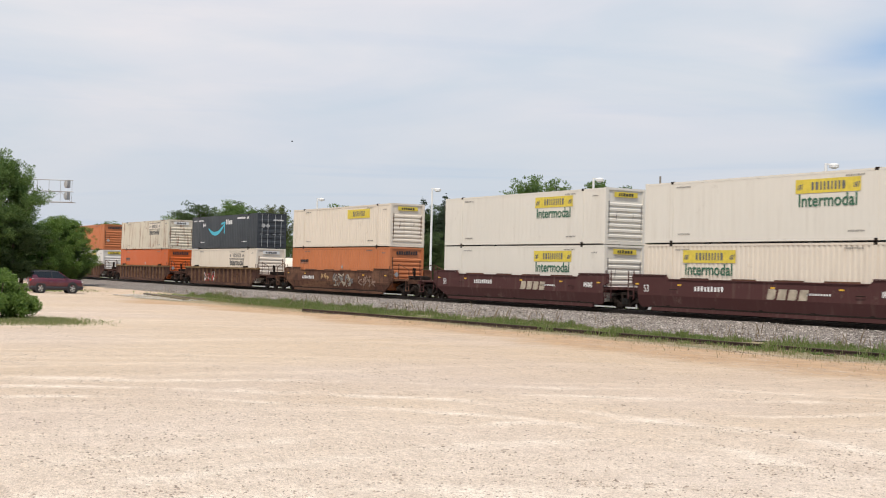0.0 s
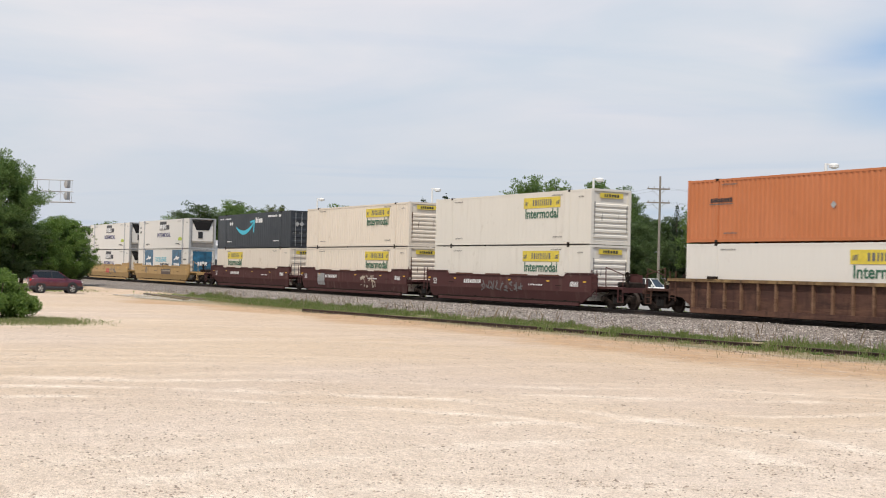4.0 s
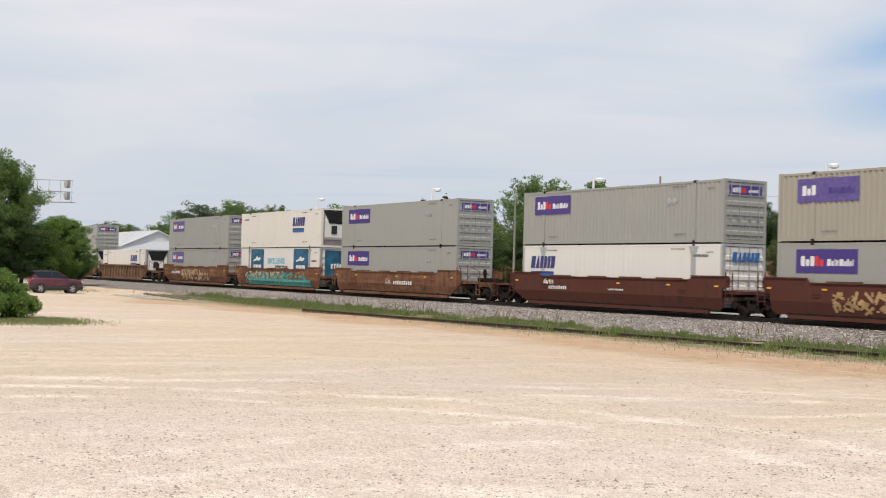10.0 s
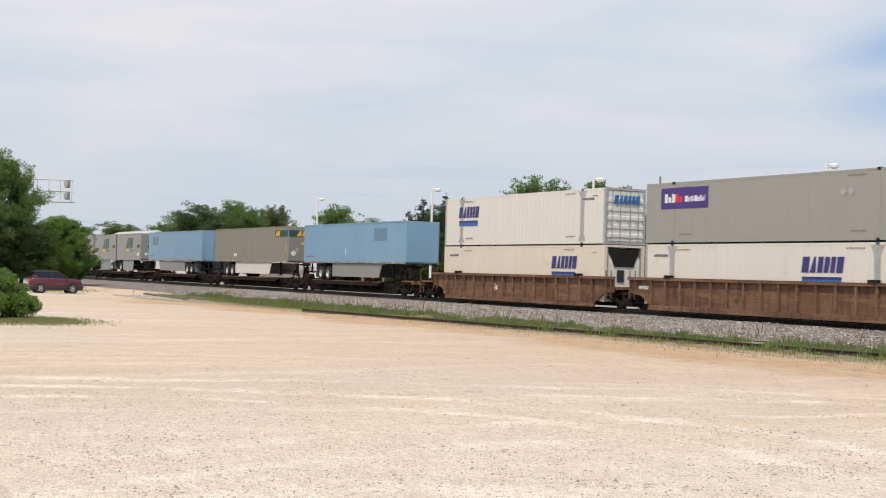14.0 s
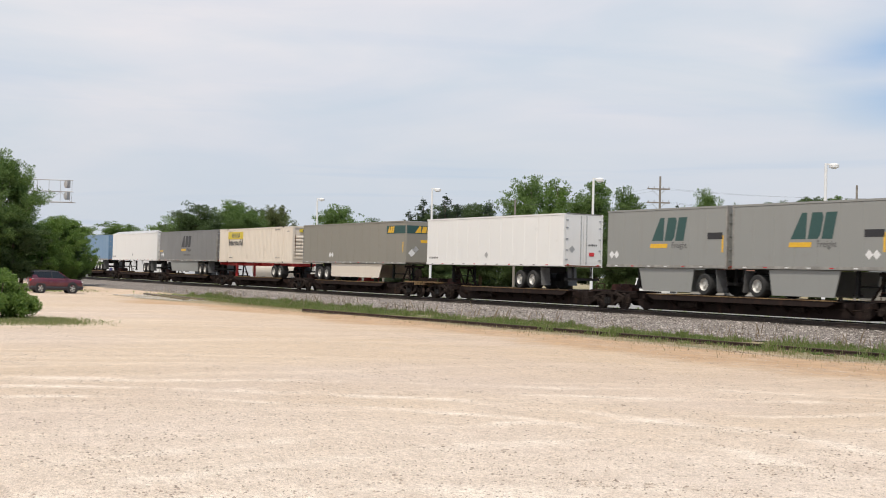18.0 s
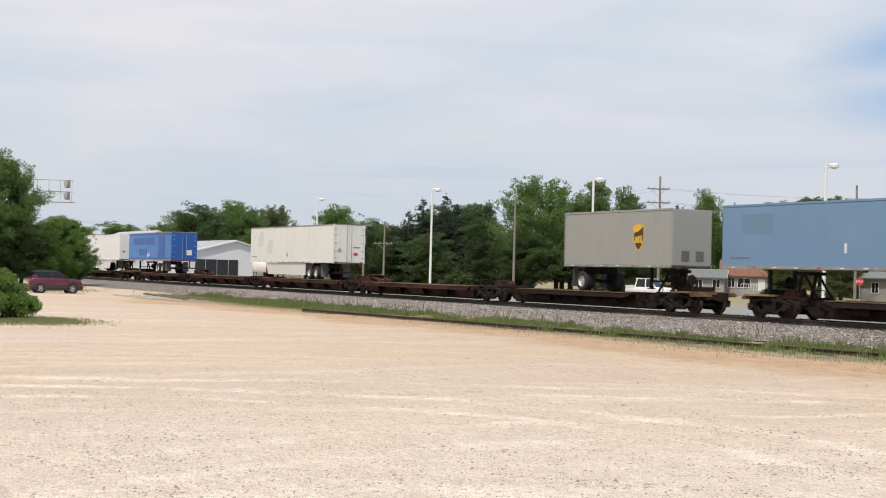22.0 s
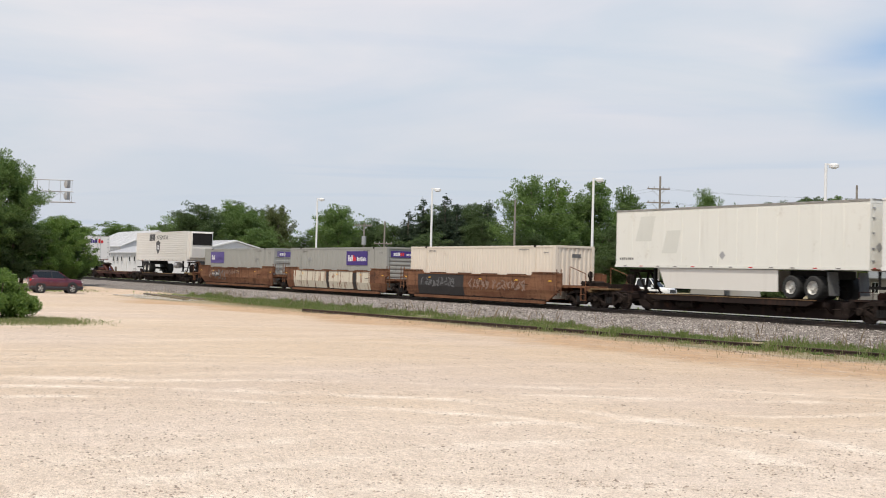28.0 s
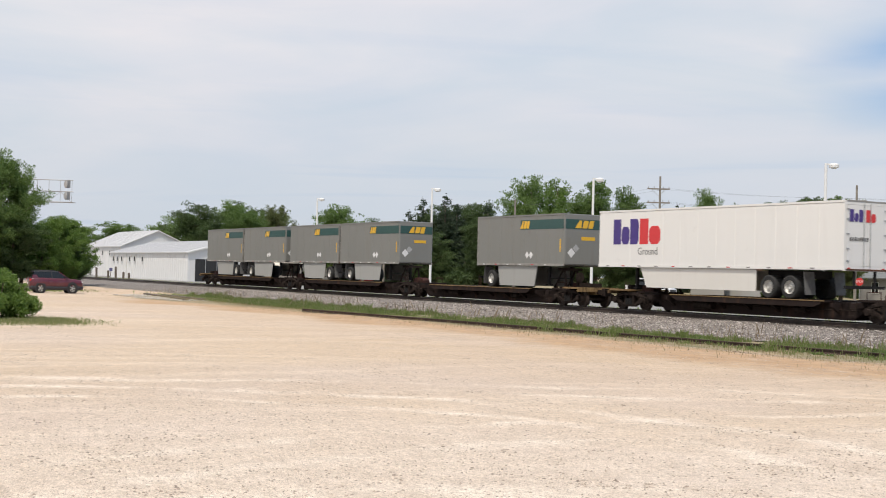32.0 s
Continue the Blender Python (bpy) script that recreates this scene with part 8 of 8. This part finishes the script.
def suv(name, label, x, y, z, turn, colour):
    c = thing(name, label, "car", at=(x, y, z))
    c.rotation_euler, c.scale = (0, 0, radians(turn)), (0.9, 0.95, 1.08)
    m = M[colour]

    def body(b):
        loft(b, [ring(-2.3, 0.76, 0.52, 1.02), ring(-2.24, 0.88, 0.48, 1.12), ring(-1.9, 0.93, 0.46, 1.14), ring(-1.0, 0.94, 0.46, 1.12), ring(0.2, 0.94, 0.46, 1.1), ring(0.95, 0.93, 0.46, 1.09), ring(1.6, 0.92, 0.46, 1.06), ring(2.05, 0.89, 0.47, 0.99), ring(2.22, 0.82, 0.48, 0.92), ring(2.29, 0.74, 0.52, 0.82)])
    piece("body", "suv", body, m, c, smooth=True)
    piece("lower_cladding", 0, lambda b: loft(b, [ring(-2.28, 0.8, 0.3, 0.56, 0.04, 0.01), ring(-2.1, 0.93, 0.24, 0.58, 0.04, 0.01), ring(2.0, 0.93, 0.24, 0.56, 0.04, 0.01), ring(2.3, 0.78, 0.3, 0.54, 0.04, 0.01)]), M["vinyl_black"], c, (0, 0, 0), (0, 0, 0), "black plastic cladding")
    piece("windows", "suv", lambda b: b.add([(-2.16, -0.84, 1.1), (1.12, -0.84, 1.06), (1.12, 0.84, 1.06), (-2.16, 0.84, 1.1), (-1.86, -0.68, 1.57), (0.16, -0.68, 1.6), (0.16, 0.68, 1.6), (-1.86, 0.68, 1.57)], [(0, 1, 5, 4), (1, 2, 6, 5), (2, 3, 7, 6), (3, 0, 4, 7), (4, 5, 6, 7), (0, 3, 2, 1)]), M["glass"], c)
    piece("roof", "suv", lambda b: loft(b, [[(-2.02, -0.68, 1.555), (-2.02, 0.68, 1.555), (-1.95, 0.6, 1.61), (-1.95, -0.6, 1.61)], [(-0.8, -0.72, 1.58), (-0.8, 0.72, 1.58), (-0.8, 0.62, 1.67), (-0.8, -0.62, 1.67)], [(0.2, -0.68, 1.59), (0.2, 0.68, 1.59), (0.16, 0.6, 1.63), (0.16, -0.6, 1.63)]]), M["vinyl_black"], c, (0, 0, 0), (0, 0, 0), "black roof")
    for s in (-1, 1):
        piece("rear_pillar", s, lambda b: b.add([(p, s * (q + d), z) for d in (0.0, 0.02) for p, q, z in ((-2.14, 0.845, 1.1), (-1.5, 0.845, 1.1), (-1.72, 0.765, 1.34), (-2.0, 0.765, 1.34))], [(0, 1, 2, 3), (4, 5, 6, 7), (0, 1, 5, 4), (1, 2, 6, 5), (2, 3, 7, 6), (3, 0, 4, 7)]), m, c)
        piece("door_pillar", s, lambda b: b.add([(p, s * (q + d), z) for d in (0.0, 0.012) for p, q, z in ((-0.42, 0.845, 1.09), (-0.32, 0.845, 1.09), (-0.4, 0.685, 1.58), (-0.48, 0.685, 1.58))], [(0, 1, 2, 3), (4, 5, 6, 7), (0, 1, 5, 4), (1, 2, 6, 5), (2, 3, 7, 6), (3, 0, 4, 7)]), M["vinyl_black"], c)
        piece("windscreen_pillar", s, lambda b: b.add([(p, s * (q + d), z) for d in (0.0, 0.015) for p, q, z in ((1.02, 0.845, 1.06), (1.16, 0.835, 1.06), (0.22, 0.685, 1.6), (0.12, 0.685, 1.6))], [(0, 1, 2, 3), (4, 5, 6, 7), (0, 1, 5, 4), (1, 2, 6, 5), (2, 3, 7, 6), (3, 0, 4, 7)]), m, c)
        for q in (-1.35, 1.36):
            piece("wheel_arch", 0, lambda b: b.lathe([(0.36, -0.012), (0.47, -0.012), (0.47, 0.05)], (0, 0, 0), 22), M["vinyl_black"], c, (q, s * 0.945, 0.38), (0, 0, 0 if s < 0 else 180))
        for q in (-0.55, 0.3):
            piece("door_handle", "suv", bx(-0.1, 0.1, -0.015, 0.015, -0.02, 0.02), m, c, (q, s * 0.965, 0.97))
        piece("headlight", 0, bx(2.08, 2.26, -0.16, 0.16, 0.8, 0.88), M["lens"], c, (0, s * 0.66, 0))
        piece("tail_light", 0, bx(-2.3, -2.05, -0.1, 0.1, 0.9, 1.04), M["vinyl_red"], c, (0, s * 0.8, 0))
        piece("mirror", 0, bx(0.72, 0.88, -0.1, 0.1, 1.1, 1.24), M["vinyl_black"], c, (0, s * 1.0, 0))
        piece("roof_rail", 0, bx(-1.7, -0.1, -0.02, 0.02, 1.655, 1.7), M["vinyl_black"], c, (0, s * 0.6, 0))
    piece("number_plate", 0, bx(-2.33, -2.3, -0.16, 0.16, 0.66, 0.76), M["vinyl_white"], c)
    car_wheels(c, (-1.35, 1.36), 0.37, 0.88, "rim")
    return c


suv("parked_suv", "dark red compact suv parked on the gravel", -103.7, -16.5, -0.8, 86, "car_red")


def pickup(x, y, z, turn):
    c = thing("parked_pickup", "white crew cab pickup truck parked behind the track", "pickup truck", at=(x, y, z))
    c.rotation_euler, c.scale = (0, 0, radians(turn)), (0.86, 0.95, 1.06)
    m = M["car_white"]
    piece("body", "pickup", lambda b: loft(b, [ring(-2.1, 0.86, 0.5, 1.05), ring(-2.0, 0.95, 0.45, 1.12), ring(0.9, 0.97, 0.45, 1.12), ring(1.2, 0.97, 0.45, 1.15), ring(2.6, 0.95, 0.48, 1.1), ring(2.95, 0.85, 0.5, 0.98)]), m, c, smooth=True)
    piece("windows", "pickup", lambda b: b.add([(-1.0, -0.86, 1.1), (1.5, -0.86, 1.1), (1.5, 0.86, 1.1), (-1.0, 0.86, 1.1), (-0.85, -0.7, 1.78), (0.72, -0.7, 1.8), (0.72, 0.7, 1.8), (-0.85, 0.7, 1.78)], [(0, 1, 5, 4), (1, 2, 6, 5), (2, 3, 7, 6), (3, 0, 4, 7), (4, 5, 6, 7), (0, 3, 2, 1)]), M["glass"], c)
    piece("roof", "pickup", bx(-0.95, 0.78, -0.7, 0.7, 1.78, 1.86), m, c)
    for s in (-1, 1):
        for q, t in ((-1.0, -0.85), (0.2, 0.15), (1.38, 0.66)):
            piece("pillar", ("pickup", q, s), lambda b: b.add([(q, s * 0.88, 1.1), (q + 0.14, s * 0.88, 1.1), (t + 0.12, s * 0.715, 1.8), (t, s * 0.715, 1.8), (q, s * 0.84, 1.1), (q + 0.14, s * 0.84, 1.1), (t + 0.12, s * 0.68, 1.8), (t, s * 0.68, 1.8)], [(0, 1, 2, 3), (4, 5, 6, 7), (0, 1, 5, 4), (1, 2, 6, 5), (2, 3, 7, 6), (3, 0, 4, 7)]), m, c)
        piece("headlight", "pickup", bx(2.75, 2.93, -0.14, 0.14, 0.82, 0.98), M["lens"], c, (0, s * 0.72, 0))
        piece("mirror", "pickup", bx(1.1, 1.25, -0.12, 0.12, 1.15, 1.35), m, c, (0, s * 1.05, 0))
    piece("grille", "pickup", bx(2.9, 2.98, -0.55, 0.55, 0.68, 0.95), M["vinyl_black"], c)
    piece("bed_wall", 0, lambda b: b.box(-2.05, -1.05, -0.95, -0.88, 1.1, 1.25).box(-2.05, -1.05, 0.88, 0.95, 1.1, 1.25).box(-2.1, -2.0, -0.9, 0.9, 1.1, 1.25), m, c)
    car_wheels(c, (-1.4, 1.9), 0.4, 0.84, "galv")


pickup(-90.1, 32.7, -0.37, 22)


def stop_sign(x, y, turn):
    s = thing("stop_sign", "red octagonal stop sign on a steel post", "road sign", at=(x, y, -0.4))
    s.rotation_euler = (0, 0, radians(turn))
    piece("post", "stop", bx(-0.03, 0.03, -0.02, 0.02, -0.2, 2.0), M["galv"], s)
    o = [(0.4 * math.cos(radians(22.5 + 45 * i)), 0.4 * math.sin(radians(22.5 + 45 * i))) for i in range(8)]
    p = piece("sign_plate", 0, lambda b: b.prism(o, -0.012, 0), M["vinyl_red"], s, (0, -0.025, 2.2))
    lettering("STOP", 0.3, M["vinyl_white"], p, (0, -0.016, 0))


stop_sign(-87.6, 57.1, 40)


for x, y, h in ((-186.5, 9.0, 1.5), (-181.0, 9.2, 1.1), (-176.5, 9.0, 1.7), (-173.8, 9.3, 1.0), (-170.5, 9.1, 0.9)):
    tagged(piece("fence_post", h, lambda b: b.box(-0.14, 0.14, -0.12, 0.12, -0.1, h).box(-0.1, 0.1, -0.08, 0.08, h, h + 0.06), M["old_timber"], None, (x, y, -0.42), (2, 3, 0)), "dark weathered timber post beside the track", "post", "posts by the shed")
bd = thing("small_notice_board", "small dark notice board on a slanted post", "sign", at=(-179.3, 9.1, -0.42))
piece("post", "board", lambda b: b.tube((-0.5, 0, -0.05), (0.0, 0, 1.2), 0.05, n=6), M["old_timber"], bd)
piece("board", 0, bx(-0.7, 0.7, -0.05, 0.0, 1.1, 1.55), M["vinyl_navy"], bd)


def bird():
    """A dark bird that crosses the sky and goes on out of view."""
    b = thing("bird", "small dark bird flying over the train", "bird")
    piece("body", "bird", lambda q: [q.tube((-0.06, 0, 0), (0.1, 0, 0), 0.045, 0.03, 8), q.tube((0.1, 0, 0), (0.17, 0, 0.01), 0.03, 0.005, 8)], M["black"], b)
    for s in (-1, 1):
        piece("wing", ("bird", s), lambda q: q.prism([(-0.05, 0), (0.07, 0), (0.04, s * 0.14), (-0.03, s * 0.2), (-0.06, s * 0.1)], 0.0, 0.012, "z"), M["black"], b, (0, 0, 0.02), (s * 18, 0, 0))
    piece("tail", "bird", lambda q: q.prism([(-0.05, -0.02), (-0.05, 0.02), (-0.17, 0.04), (-0.17, -0.04)], -0.005, 0.005, "z"), M["black"], b)
    return b


BIRD = bird()


motions()
